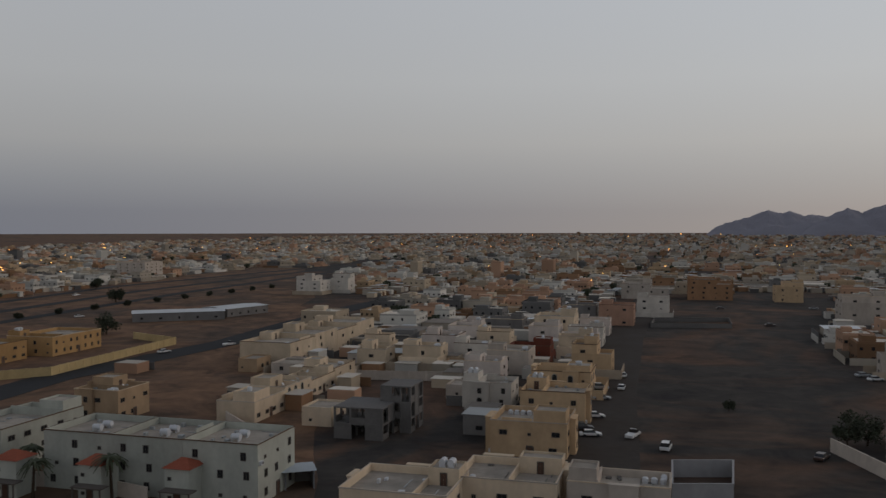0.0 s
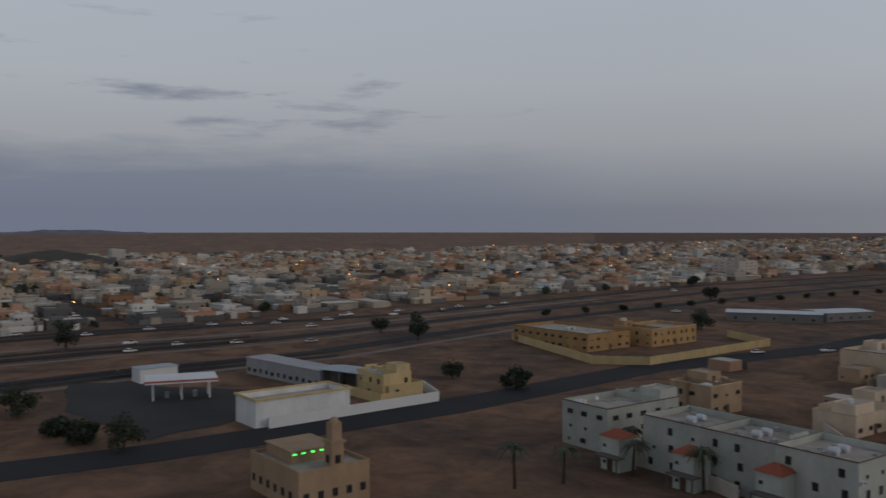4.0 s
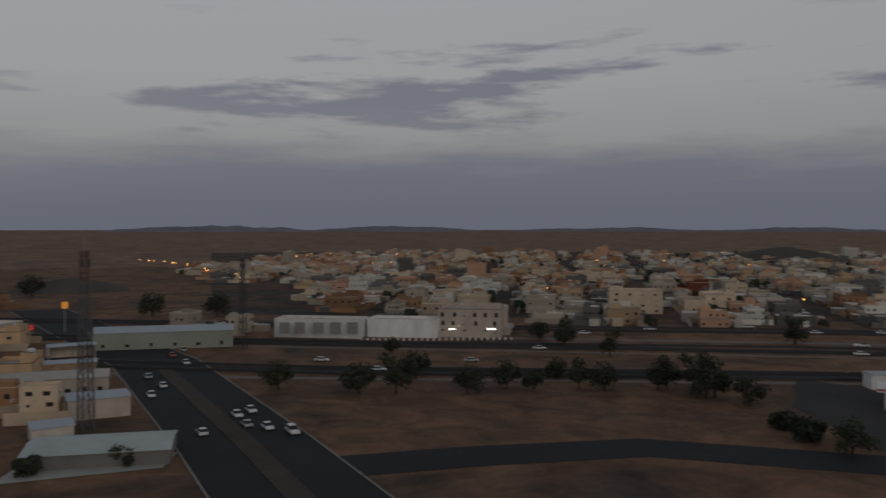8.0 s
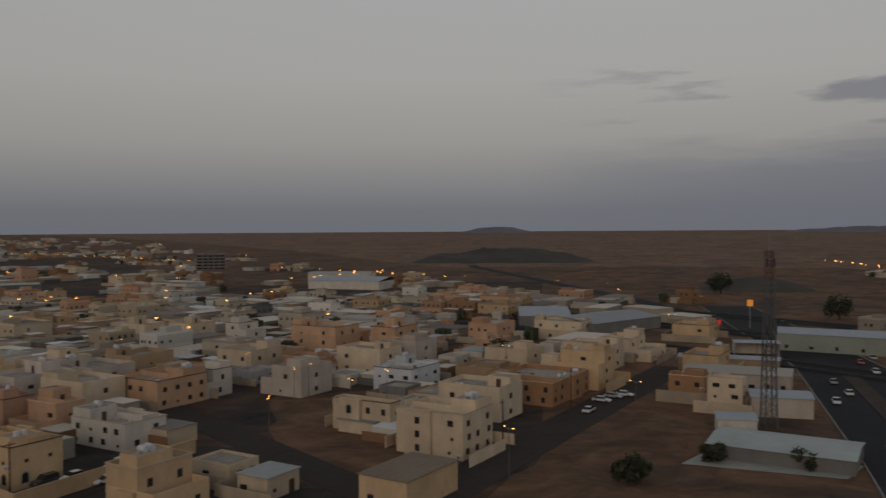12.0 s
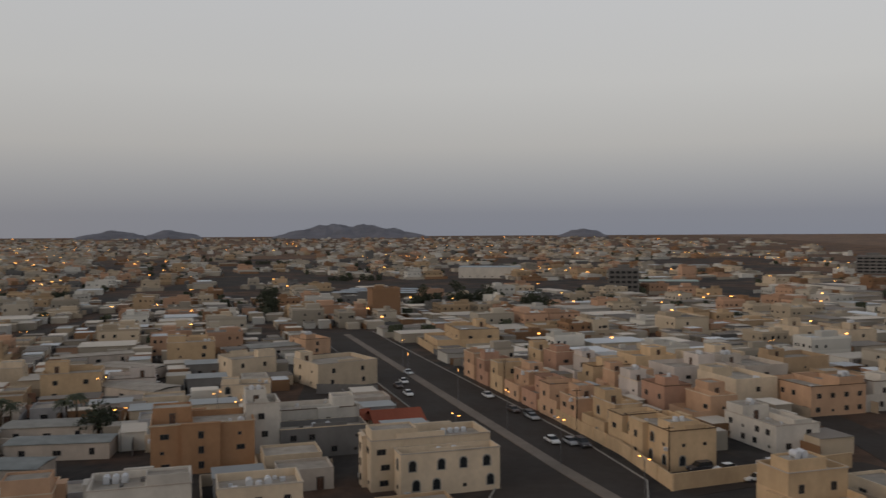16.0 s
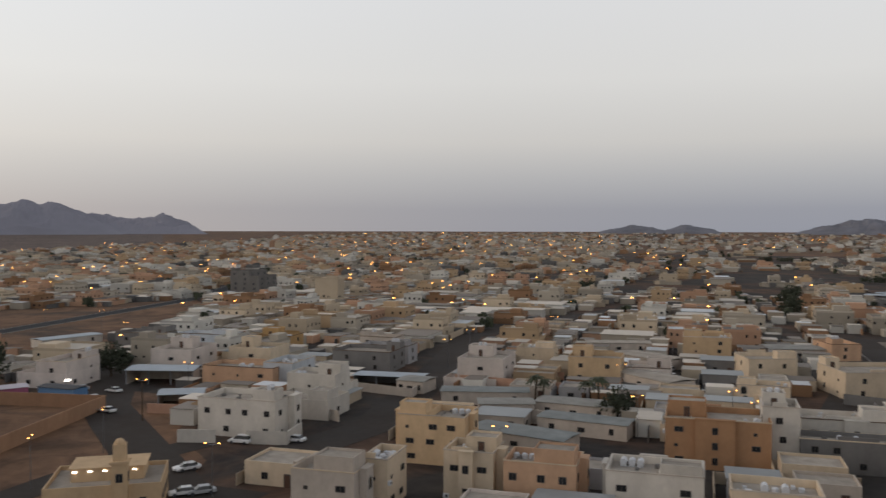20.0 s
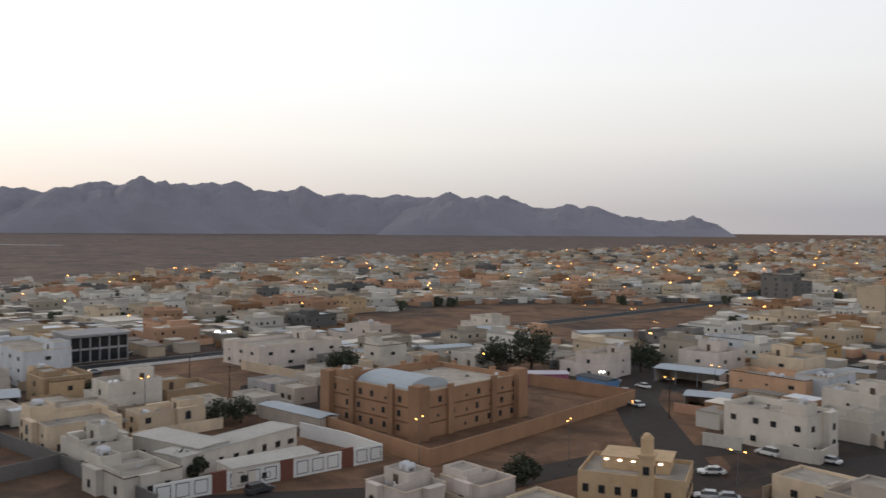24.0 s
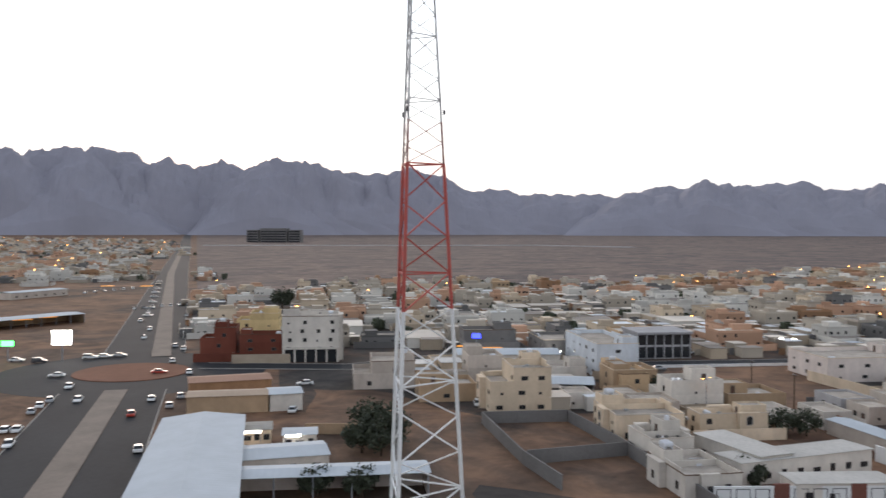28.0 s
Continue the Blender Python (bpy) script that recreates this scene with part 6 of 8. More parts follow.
def palm_proto(seed, tall):
    rnd = random.Random(seed)
    root = thing("palm_tree", Matrix(), "date palm with drooping dusty green fronds", "palm", "date palms")
    bm = bmesh.new()
    last = Vector((0, 0, -0.1))
    for k in range(6):
        nxt = Vector((0.05 * k, 0.03 * k, tall * (k + 1) / 6))
        add_tube(bm, last, nxt, 0.30 - 0.02 * k, 0.26 - 0.02 * k, 8)
        last = nxt
    part("trunk", bm, bark_mat, root)
    bm = bmesh.new()
    for k in range(34):
        a, lift = rnd.uniform(0, math.tau), rnd.uniform(-0.2, 1.2)
        way = Vector((math.cos(a), math.sin(a), 0))
        side = Vector((-way.y, way.x, 0))
        p = last.copy()
        long = rnd.uniform(2.2, 3.2)
        ring = []
        for q in range(5):
            t = q / 4
            at = last + way * long * t + Vector((0, 0, lift * t * 1.6 - t * t * 2.1))
            w = 0.36 * (1 - t * 0.8)
            ring.append((bm.verts.new(at - side * w - Vector((0, 0, 0.12))), bm.verts.new(at), bm.verts.new(at + side * w - Vector((0, 0, 0.12)))))
        for (a0, b0, c0), (a1, b1, c1) in zip(ring, ring[1:]):
            bm.faces.new((a0, b0, b1, a1))
            bm.faces.new((b0, c0, c1, b1))
    part("crown", bm, palm_mat, root)
    return root


TREES = [tree_proto(1, 7.0, 5.2, "dark wide-crowned desert tree on sandy ground"), tree_proto(2, 8.5, 4.4, "tall dark desert tree on sandy ground"),
         tree_proto(3, 5.0, 4.2, "low dark bushy desert tree on sandy ground"), tree_proto(4, 3.0, 3.2, "dark round shrub on sandy ground")]
PALMS = [palm_proto(5, 6.0), palm_proto(6, 7.5)]
USED = set()


def plant(kind, k, at, size=1.0):
    proto = (TREES if kind == "tree" else PALMS)[k]
    m = pose(at[0], at[1], 0, 0, 0, (at[0] * 37 + at[1] * 11) % 360)
    if proto.name in USED:
        made = copy_thing(proto, m)
    else:
        proto.matrix_basis, made = m, proto
        USED.add(proto.name)
    made.scale = (size, size, size)


for k, at, size in ((0, (-222.0, -71.1), 1.1), (0, (-218.5, -48.0), 1.2), (1, (-219.6, -38.4), 1.2), (0, (-241.6, -36.5), 1.2), (2, (-291.8, -52.1), 1.0), (0, (-221.9, -19.5), 1.1), (0, (-230.9, -9.7), 1.1), (2, (-230.2, -2.3), 1.1),
                    (0, (-246.4, 4.0), 0.9), (1, (-231.6, 9.8), 1.0), (0, (-230.0, 16.5), 1.1), (2, (-335.7, -1.2), 1.3), (1, (-308.6, 8.0), 1.3), (1, (-291.6, 22.8), 1.1), (1, (-234.1, 31.1), 1.0), (0, (-234.4, 33.4), 1.1)):
    plant("tree", k, at, size)
for k, at, size in ((1, (-233.6, 40.4), 1.1), (0, (-223.9, 41.8), 1.4), (1, (-224.2, 44.0), 1.3), (0, (-215.9, 50.5), 1.1), (3, (-191.3, 51.9), 1.1), (3, (-190.4, 53.5), 1.0), (3, (-180.8, 54.7), 1.3), (1, (-327.6, 93.3), 1.2),
                    (0, (-171.0, 59.4), 1.0), (3, (-192.7, 52.6), 1.0), (3, (-183.0, 55.2), 1.0), (1, (-262.2, 206.3), 1.3), (2, (-296.9, 213.0), 1.2), (2, (-401.7, 213.6), 1.2), (2, (-397.3, 191.4), 1.2), (1, (-332.1, 94.2), 1.1)):
    plant("tree", k, at, size)
for k, at, size in ((0, (-398.6, -191.2), 1.7), (0, (-402.3, -159.4), 1.7), (3, (-166.6, 166.1), 1.6), (2, (-189.5, 162.0), 1.0), (0, (-211.7, 323.9), 1.3), (2, (-383.0, 573.5), 1.6), (2, (-301.3, 471.4), 1.6), (2, (27.1, 214.9), 0.5),
                    (1, (45.7, 182.2), 0.9), (0, (50.3, 185.4), 0.9), (0, (243.0, -111.5), 1.9), (0, (246.5, -101.1), 1.4), (0, (228.7, -142.2), 1.4), (2, (245.5, -52.0), 1.6), (0, (193.7, -13.4), 0.85), (0, (194.8, -18.0), 0.85)):
    plant("tree", k, at, size)
for k, at, size in ((3, (155.6, -5.7), 1.2), (3, (160.8, -9.6), 1.1), (2, (230.9, 14.7), 1.0), (2, (231.8, 10.4), 1.0), (2, (152.4, 66.3), 1.2), (0, (157.2, 63.7), 1.3), (0, (162.4, 69.1), 1.2), (2, (161.3, 64.8), 1.2), (1, (151.5, 61.8), 1.0), (2, (419.4, 230.1), 2.0), (2, (133.0, -59.7), 1.0),
                    (0, (-25.6, -447.4), 2.0), (0, (128.4, -495.8), 1.8), (0, (113.6, -444.3), 1.6), (1, (36.4, -488.2), 1.6), (1, (14.1, -491.0), 1.8), (0, (-1.8, -511.8), 1.8), (2, (-72.0, -501.9), 1.5), (0, (-498.0, -317.9), 2.0)):
    plant("tree", k, at, size)
for k, at, size in ((3, (-117.4, -91.9), 1.3), (3, (-139.1, -90.5), 1.0), (3, (-148.0, -77.0), 1.0), (2, (-188.1, -200.5), 1.6), (2, (125.0, 62.4), 1.0), (2, (127.3, 55.4), 1.0), (0, (83.4, -178.8), 1.1), (2, (265.2, -518.4), 1.8)):
    plant("tree", k, at, size)
for k, at in ((0, (107.1, -185.7)), (1, (106.8, -181.4)), (0, (95.8, -189.5)), (1, (92.9, -188.1)), (1, (-102.1, 101.2)), (0, (-93.7, 122.4)), (1, (-79.9, 123.3)), (0, (-98.9, 109.9)), (0, (-100.5, 131.6)), (1, (-86.3, 134.4))):
    plant("palm", k, at)
# young trees in a row along the highway
for k in range(12):
    plant("tree", 3, (-300 + 4 * k, 320 + 26 * k), 0.9)


# ---- cars ----
def car_proto(kind, colour_name, colour):
    label = {"saloon": "saloon car", "suv": "sport utility vehicle", "pickup": "pickup truck"}[kind]
    root = thing("car", Matrix(), colour_name + " " + label + " on asphalt", "car", "cars")
    long, wide, tall, deck = {"saloon": (4.7, 1.82, 1.45, 0.92), "suv": (4.8, 1.92, 1.80, 1.08), "pickup": (5.2, 1.85, 1.80, 1.05)}[kind]
    paint = surface("car_paint_" + colour_name.replace(" ", "_"), colour, 0.3, 0.03, 3.0, 0.06, 0.0)
    bm = bmesh.new()
    side = [(-long / 2, 0.35), (-long / 2, deck * 0.92), (-long * 0.42, deck), (long * 0.22, deck), (long * 0.46, deck * 0.82), (long / 2, deck * 0.62), (long / 2, 0.35)]
    a = [bm.verts.new((x, -wide / 2, z)) for x, z in side]
    b = [bm.verts.new((x, wide / 2, z)) for x, z in side]
    bm.faces.new(a)
    bm.faces.new(b[::-1])
    for i in range(len(side)):
        j = (i + 1) % len(side)
        bm.faces.new((a[j], a[i], b[i], b[j]))
    bmesh.ops.bevel(bm, geom=list(bm.edges), offset=0.07, segments=1, affect="EDGES")
    bmesh.ops.recalc_face_normals(bm, faces=bm.faces)
    part("body", bm, paint, root)
    bm = bmesh.new()
    back = {"saloon": -0.38, "suv": -0.47, "pickup": -0.02}[kind]
    low = [(back * long, deck - 0.02), (0.24 * long, deck - 0.02)]
    top = [((back + 0.10 if kind == "saloon" else back + 0.03) * long, tall), (0.08 * long, tall)]
    v = []
    for (x0, z0), inset in ((low[0], 0.06), (low[1], 0.06), (top[1], 0.2), (top[0], 0.2)):
        v.append((bm.verts.new((x0, -wide / 2 + inset, z0)), bm.verts.new((x0, wide / 2 - inset, z0))))
    for i in range(4):
        j = (i + 1) % 4
        bm.faces.new((v[i][0], v[j][0], v[j][1], v[i][1])).material_index = 1 if i == 2 else 0
    bm.faces.new([q[0] for q in v][::-1])
    bm.faces.new([q[1] for q in v])
    bmesh.ops.recalc_face_normals(bm, faces=bm.faces)
    part("cabin", bm, (glass_mat, paint), root, "dark car windows")
    for x in (-long * 0.30, long * 0.31):
        for s in (-1, 1):
            bm = bmesh.new()
            add_tube(bm, (x, s * (wide / 2 - 0.22), 0.34), (x, s * (wide / 2 + 0.01), 0.34), 0.34, 0.34, 12)
            part("wheel", bm, dark_mat, root)
    bm = bmesh.new()
    for s in (-1, 1):
        add_box(bm, long / 2 - 0.10, s * wide * 0.36 - 0.16, deck * 0.60, long / 2 + 0.015, s * wide * 0.36 + 0.16, deck * 0.60 + 0.14)
    part("headlights", bm, tank_mat, root)
    return root


CARS = [car_proto("saloon", "white", (0.70, 0.70, 0.69)), car_proto("suv", "white", (0.70, 0.70, 0.69)), car_proto("saloon", "silver grey", (0.38, 0.39, 0.40)), car_proto("suv", "dark grey", (0.05, 0.05, 0.055)),
        car_proto("pickup", "white", (0.68, 0.68, 0.66)), car_proto("saloon", "red", (0.42, 0.05, 0.03)), car_proto("saloon", "dark brown", (0.07, 0.045, 0.035))]
PARKED = set()


def park(k, at, way):
    proto = CARS[k]
    m = pose(at[0], at[1], 0.065, 0, 0, way)
    if k in PARKED:
        copy_thing(proto, m)
    else:
        proto.matrix_basis = m
        PARKED.add(k)


# on the wide road in the west and at the crossing in the east
for k, at, way in ((0, (-189.0, -70.3), 33), (0, (-194.1, -68.8), 33), (2, (-180.1, -64.8), 213), (0, (-178.1, -59.4), 33), (1, (-174.8, -52.8), 33), (0, (-171.6, -71.6), 213), (0, (-221.5, -103.5), 213), (2, (-234.3, -113.9), 213), (5, (-274.2, -124.6), 33),
                   (0, (-259.9, -113.5), 33), (2, (-287.1, -126.3), 33), (0, (-212.5, -119.3), 30), (2, (-201.2, -116.1), 30), (0, (-208.4, -100.5), 30)):
    park(k, at, way)
for k, at, way in ((0, (174.6, 153.8), 214), (5, (165.4, 130.5), 34), (0, (181.7, 137.1), 34), (2, (176.2, 127.8), 34), (0, (188.7, 169.1), 214), (0, (201.8, 185.4), 120), (1, (233.4, 200.3), 304), (0, (237.0, 197.6), 304), (2, (240.7, 194.4), 304),
                   (5, (216.5, 160.5), 300), (0, (219.4, 152.0), 34), (0, (236.1, 170.0), 34), (2, (266.8, 190.8), 34), (0, (261.6, 183.5), 34), (2, (334.1, 258.1), 214), (0, (368.7, 280.0), 214)):
    park(k, at, way)
for k, at, way in ((0, (143.5, 145.5), 30), (0, (144.7, 143.6), 34), (2, (159.9, 154.4), 40), (0, (166.1, 157.8), 40), (2, (172.3, 160.5), 40), (0, (134.0, 135.2), 214), (3, (221.2, 210.0), 300), (0, (220.7, 218.8), 300), (0, (307.6, 232.8), 214), (0, (283.3, 217.1), 214),
                   (0, (363.1, 253.0), 34), (0, (451.0, 310.1), 34), (0, (333.2, 224.7), 34), (0, (306.0, 207.2), 34), (0, (139.4, 108.3), 34), (2, (187.2, 132.3), 34)):
    park(k, at, way)
# parked along the northern street and on the sandy ground
for k, at, way in ((0, (2.4, 258.5), 86), (0, (1.7, 238.2), 86), (1, (-4.1, 237.1), 5), (2, (-3.4, 222.9), 5), (0, (-4.7, 201.0), 10), (0, (-5.1, 182.6), 10), (3, (-7.1, 188.0), 10), (1, (10.0, 174.3), 80), (4, (3.7, 183.4), 70), (6, (38.7, 172.3), 60),
                   (6, (56.9, 489.5), 0), (6, (69.1, 407.7), 0), (2, (72.5, 272.2), 20), (0, (74.1, 265.7), 20), (2, (107.2, 499.0), 0), (0, (-159.0, 278.4), 66), (4, (-144.7, 300.9), 66), (0, (-266.7, 384.8), 60)):
    park(k, at, way)
# on the highway
for k, at, way in ((0, (-306.1, -1.1), 90), (0, (-368.8, 45.3), 90), (0, (-382.2, 89.1), 90), (0, (-363.2, 111.6), 90), (4, (-325.8, 116.0), 90), (0, (-304.2, 108.4), 90), (2, (-275.2, -22.9), 90), (0, (-270.6, -71.7), 90), (0, (-254.5, -49.8), 90), (0, (-352.0, 17.2), 90),
                   (0, (-366.4, 138.9), 80), (0, (-310.3, 128.6), 80), (0, (-301.5, 148.2), 80), (0, (-332.0, 200.1), 75), (0, (-362.9, 237.9), 75), (0, (-359.1, 181.9), 75), (1, (-356.4, 511.1), 75), (2, (-286.3, 172.5), 80)):
    park(k, at, way)
for k in range(11):
    park((0, 2, 0, 0, 1, 4, 0, 3, 0, 2, 0)[k], (-366 + 14 * (k % 2) + 0.4 * k, 168 + 17.5 * k + (7 * k * k) % 9), 82 + 5 * (k % 3))
# streets of the south and east
for k, at, way in ((0, (-47.5, -151.1), 15), (1, (-56.5, -151.5), 15), (2, (-109.4, -127.3), 20), (0, (-112.5, -125.8), 20), (0, (-154.7, -134.1), 200), (0, (-166.3, -139.9), 110), (2, (-172.3, -141.2), 110), (0, (-176.3, -140.7), 110), (0, (-43.8, -157.1), 20), (1, (-52.3, -159.4), 20),
                   (2, (-17.6, -176.3), 110), (3, (-19.8, -174.7), 110), (3, (-10.6, -201.2), 110), (0, (-0.6, -226.1), 110), (6, (-6.8, -207.8), 110), (0, (85.6, -222.6), 97), (2, (78.2, -220.0), 97), (0, (95.0, -253.7), 97)):
    park(k, at, way)
for k, at, way in ((2, (99.8, -251.3), 97), (0, (87.0, -213.6), 20), (6, (24.8, -240.1), 110), (0, (23.9, -247.1), 110), (0, (117.1, -85.6), 60), (2, (115.3, -87.8), 60), (0, (128.8, -94.8), 60), (1, (136.3, -113.5), 20), (0, (205.7, -128.6), 10), (2, (199.1, -118.2), 10),
                   (0, (184.6, -113.5), 10), (0, (200.5, -119.2), 60), (2, (215.3, -124.6), 60), (0, (128.7, -95.0), 80), (3, (142.0, -16.1), -66), (2, (271.9, 17.7), -62), (0, (310.7, 9.9), -62), (1, (202.6, 56.8), 20)):
    park(k, at, way)

for k, at, way in ((0, (94.6, -239.7), 97), (2, (89.0, -228.4), 97), (0, (20.9, -228.3), 110), (3, (-39.2, -157.1), 20), (0, (-13.9, -177.4), 110), (2, (-11.0, -199.8), 110), (0, (128.4, -121.0), 20), (0, (24.0, -263.0), 110)):
    park(k, at, way)


for k, at, way in ((0, (227.6, 83.5), 30), (2, (233.0, 81.9), 30), (0, (237.8, 76.7), 30), (0, (213.8, 110.3), 120), (0, (181.2, 96.7), 20)):
    park(k, at, way)


# roundabout in the east
def disc(name, at, r, z, material, label, category):
    bm = bmesh.new()
    n = 48
    top = [bm.verts.new((math.cos(i * math.tau / n) * r, math.sin(i * math.tau / n) * r, z)) for i in range(n)]
    low = [bm.verts.new((v.co.x, v.co.y, 0)) for v in top]
    bm.faces.new(top)
    for i in range(n):
        bm.faces.new((low[i], low[(i + 1) % n], top[(i + 1) % n], top[i]))
    single(name, bm, material, pose(at[0], at[1], 0), label, category, kind="structure")


disc("roundabout", (216, 170), 40, 0.055, asphalt_mat, "asphalt roundabout where two roads cross", "roundabout")
disc("roundabout_island", (216, 170), 17, 0.25, surface("red_soil", (0.20, 0.095, 0.06), 0.95, 0.2, 0.6, 0.25, 0.3), "red soil island of the roundabout", "traffic island")


# ---- stair porches of the white apartment row ----
def porch(at, rot):
    """A stair tower with a hipped red tile roof and a small canopy over the door."""
    root = thing("stair_porch", pose(at[0], at[1], 0, 0, 0, rot), "greenish white stair porch with a red tiled hip roof", "porch", "porches of the row")
    bm = bmesh.new()
    add_box(bm, -2.2, -2.2, 0, 2.2, 2.2, 6.2)
    part("wall", bm, plaster("GREENWHITE"), root)
    bm = bmesh.new()
    low = [bm.verts.new(p) for p in ((-2.6, -2.6, 6.2), (2.6, -2.6, 6.2), (2.6, 2.6, 6.2), (-2.6, 2.6, 6.2))]
    top = [bm.verts.new(p) for p in ((-0.5, 0, 7.5), (0.5, 0, 7.5))]
    bm.faces.new(low[::-1])
    bm.faces.new((low[0], low[1], top[1], top[0]))
    bm.faces.new((low[1], low[2], top[1]))
    bm.faces.new((low[2], low[3], top[0], top[1]))
    bm.faces.new((low[3], low[0], top[0]))
    part("tile_roof", bm, tile_mat, root, "red clay tile roof")
    bm = bmesh.new()
    add_box(bm, -2.0, -4.4, 2.9, 3.6, -2.2, 3.1)
    for x in (-1.8, 3.3):
        add_box(bm, x, -4.3, 0, x + 0.2, -4.1, 2.9)
    part("canopy", bm, surface("brown_canopy", (0.12, 0.10, 0.085), 0.8), root)
    door = part("door", DOOR, None, root)
    door.matrix_basis = pose(0, -2.205, 0)
    for z in (1.2, 4.2):
        ob = part("window", WINDOWS[3], None, root)
        ob.matrix_basis = pose(-1.3, -2.204, z)


for at in ((-98.5, 124.3), (-83.0, 124.4), (-68.0, 125.0)):
    porch(at, -4)
shed((-58.9, 132.1), (-50.1, 136.6), 5, 3, block_mat, pale_sheet, "white-roofed car shade beside a grey wall", True, 0.02)
yard_wall([(-104.0, 127.5), (-91.1, 129.4), (-74.1, 124.2)], 2.4, plaster("PALE"), "low pale wall in front of the white row")
yard_wall([(99.5, -164.5), (81.8, -169.5)], 3.0, plaster("PALE"), "pale panelled fence beside palms", 3.0)
yard_wall([(139.2, -192.3), (108.3, -198.9)], 3.0, plaster("PINK"), "dull pink yard wall between low roofs")
yard_wall([(-31.6, -145.0), (-26.5, -168.8), (0.9, -252.2)], 2.6, plaster("SAND"), "sand-coloured front wall along a row of houses", 6.0)
yard_wall([(-31.6, -145.0), (-67.7, -160.1)], 2.8, plaster("SAND"), "sand-coloured yard wall beside a street")


# ---- dark office block far out on the plain ----
def far_block(at, way, w, tall):
    root = thing("office_block", pose(at[0], at[1], 0, 0, 0, way), "large dark glass-fronted building far out on the plain", "building")
    for k, (a, b, z) in enumerate(((-0.5, -0.28, 0.9), (-0.25, 0.25, 1.0), (0.28, 0.5, 0.9))):
        bm = bmesh.new()
        add_box(bm, w * a, -25, 0, w * b, 25, tall * z)
        part("block", bm, block_mat, root)
        for f in range(5):
            bm = bmesh.new()
            add_box(bm, w * a + 2, -25.4, tall * (0.1 + f * 0.16), w * b - 2, -25.05, tall * (0.2 + f * 0.16))
            part("window_band", bm, glass_mat, root)


far_block((2138.4, 1195.9), 288, 150, 44)


def mid_block(at, w, deep, tall, skin, label):
    """A tower block with upright ribs and window bands between them, its front towards the town's middle."""
    root = thing("tower_block", pose(at[0], at[1], 0, 0, 0, math.degrees(math.atan2(at[1], at[0])) - 90), label, "building")
    bm = bmesh.new()
    add_box(bm, -w / 2, 0, 0, w / 2, deep, tall)
    part("block", bm, skin, root)
    bm = bmesh.new()
    add_box(bm, -w * 0.2, deep * 0.3, tall, w * 0.2, deep * 0.7, tall + 2.6)
    part("stair_tower", bm, skin, root)
    for k in range(6):
        bm = bmesh.new()
        x = -w / 2 + 0.6 + (w - 1.2) * k / 5
        add_box(bm, x - 0.55, -0.7, 0, x + 0.55, -0.02, tall)
        part("rib", bm, skin, root)
    for f in range(int(tall / 3.4)):
        bm = bmesh.new()
        add_box(bm, -w / 2 + 0.3, -0.35, 1.2 + f * 3.4, w / 2 - 0.3, -0.03, 2.9 + f * 3.4)
        part("window_band", bm, glass_mat, root)
    PLACED.append((at[0], at[1], 0.7 * w))


mid_block((-394.0, -883.0), 31, 24, 18.5, plaster("GREY"), "grey tower block with upright ribs at the town's edge")
mid_block((-97.0, -600.0), 21, 16, 18.0, block_mat, "dark concrete tower block beside a long hall")
shed((-373.8, -640.1), (-413.0, -601.0), 22, 6.5, off_white, pale_sheet, "long white warehouse beside a road", pitch=0.03)
# the hall's green lighting is put into the roof sheet's colour
shed((-114.3, -656.6), (-161.9, -651.3), 24, 6.0, block_mat, surface("green_lit_sheet", (0.42, 0.50, 0.46), 0.7), "long hall with green lighting put into its roof sheet", pitch=0.03)
shed((25.6, -821.9), (-32.6, -814.4), 28, 10.5, off_white, pale_sheet, "large white hall between low houses", pitch=0.03, panes=8)
for k in range(3):
    shed((104.0 - 3 * k, -570.0 - 19 * k), (40.0 - 3 * k, -564.0 - 19 * k), 12, 3.8, plaster("PALE"), pale_sheet, "long low market shed with a pale roof", True, 0.02)
PLACED.extend(((-393, -620, 36), (-138, -665, 30), (-3, -830, 36), (88, -590, 30), (54, -590, 30), (17, -522, 26), (-3, -530, 20), (36, -515, 20)))


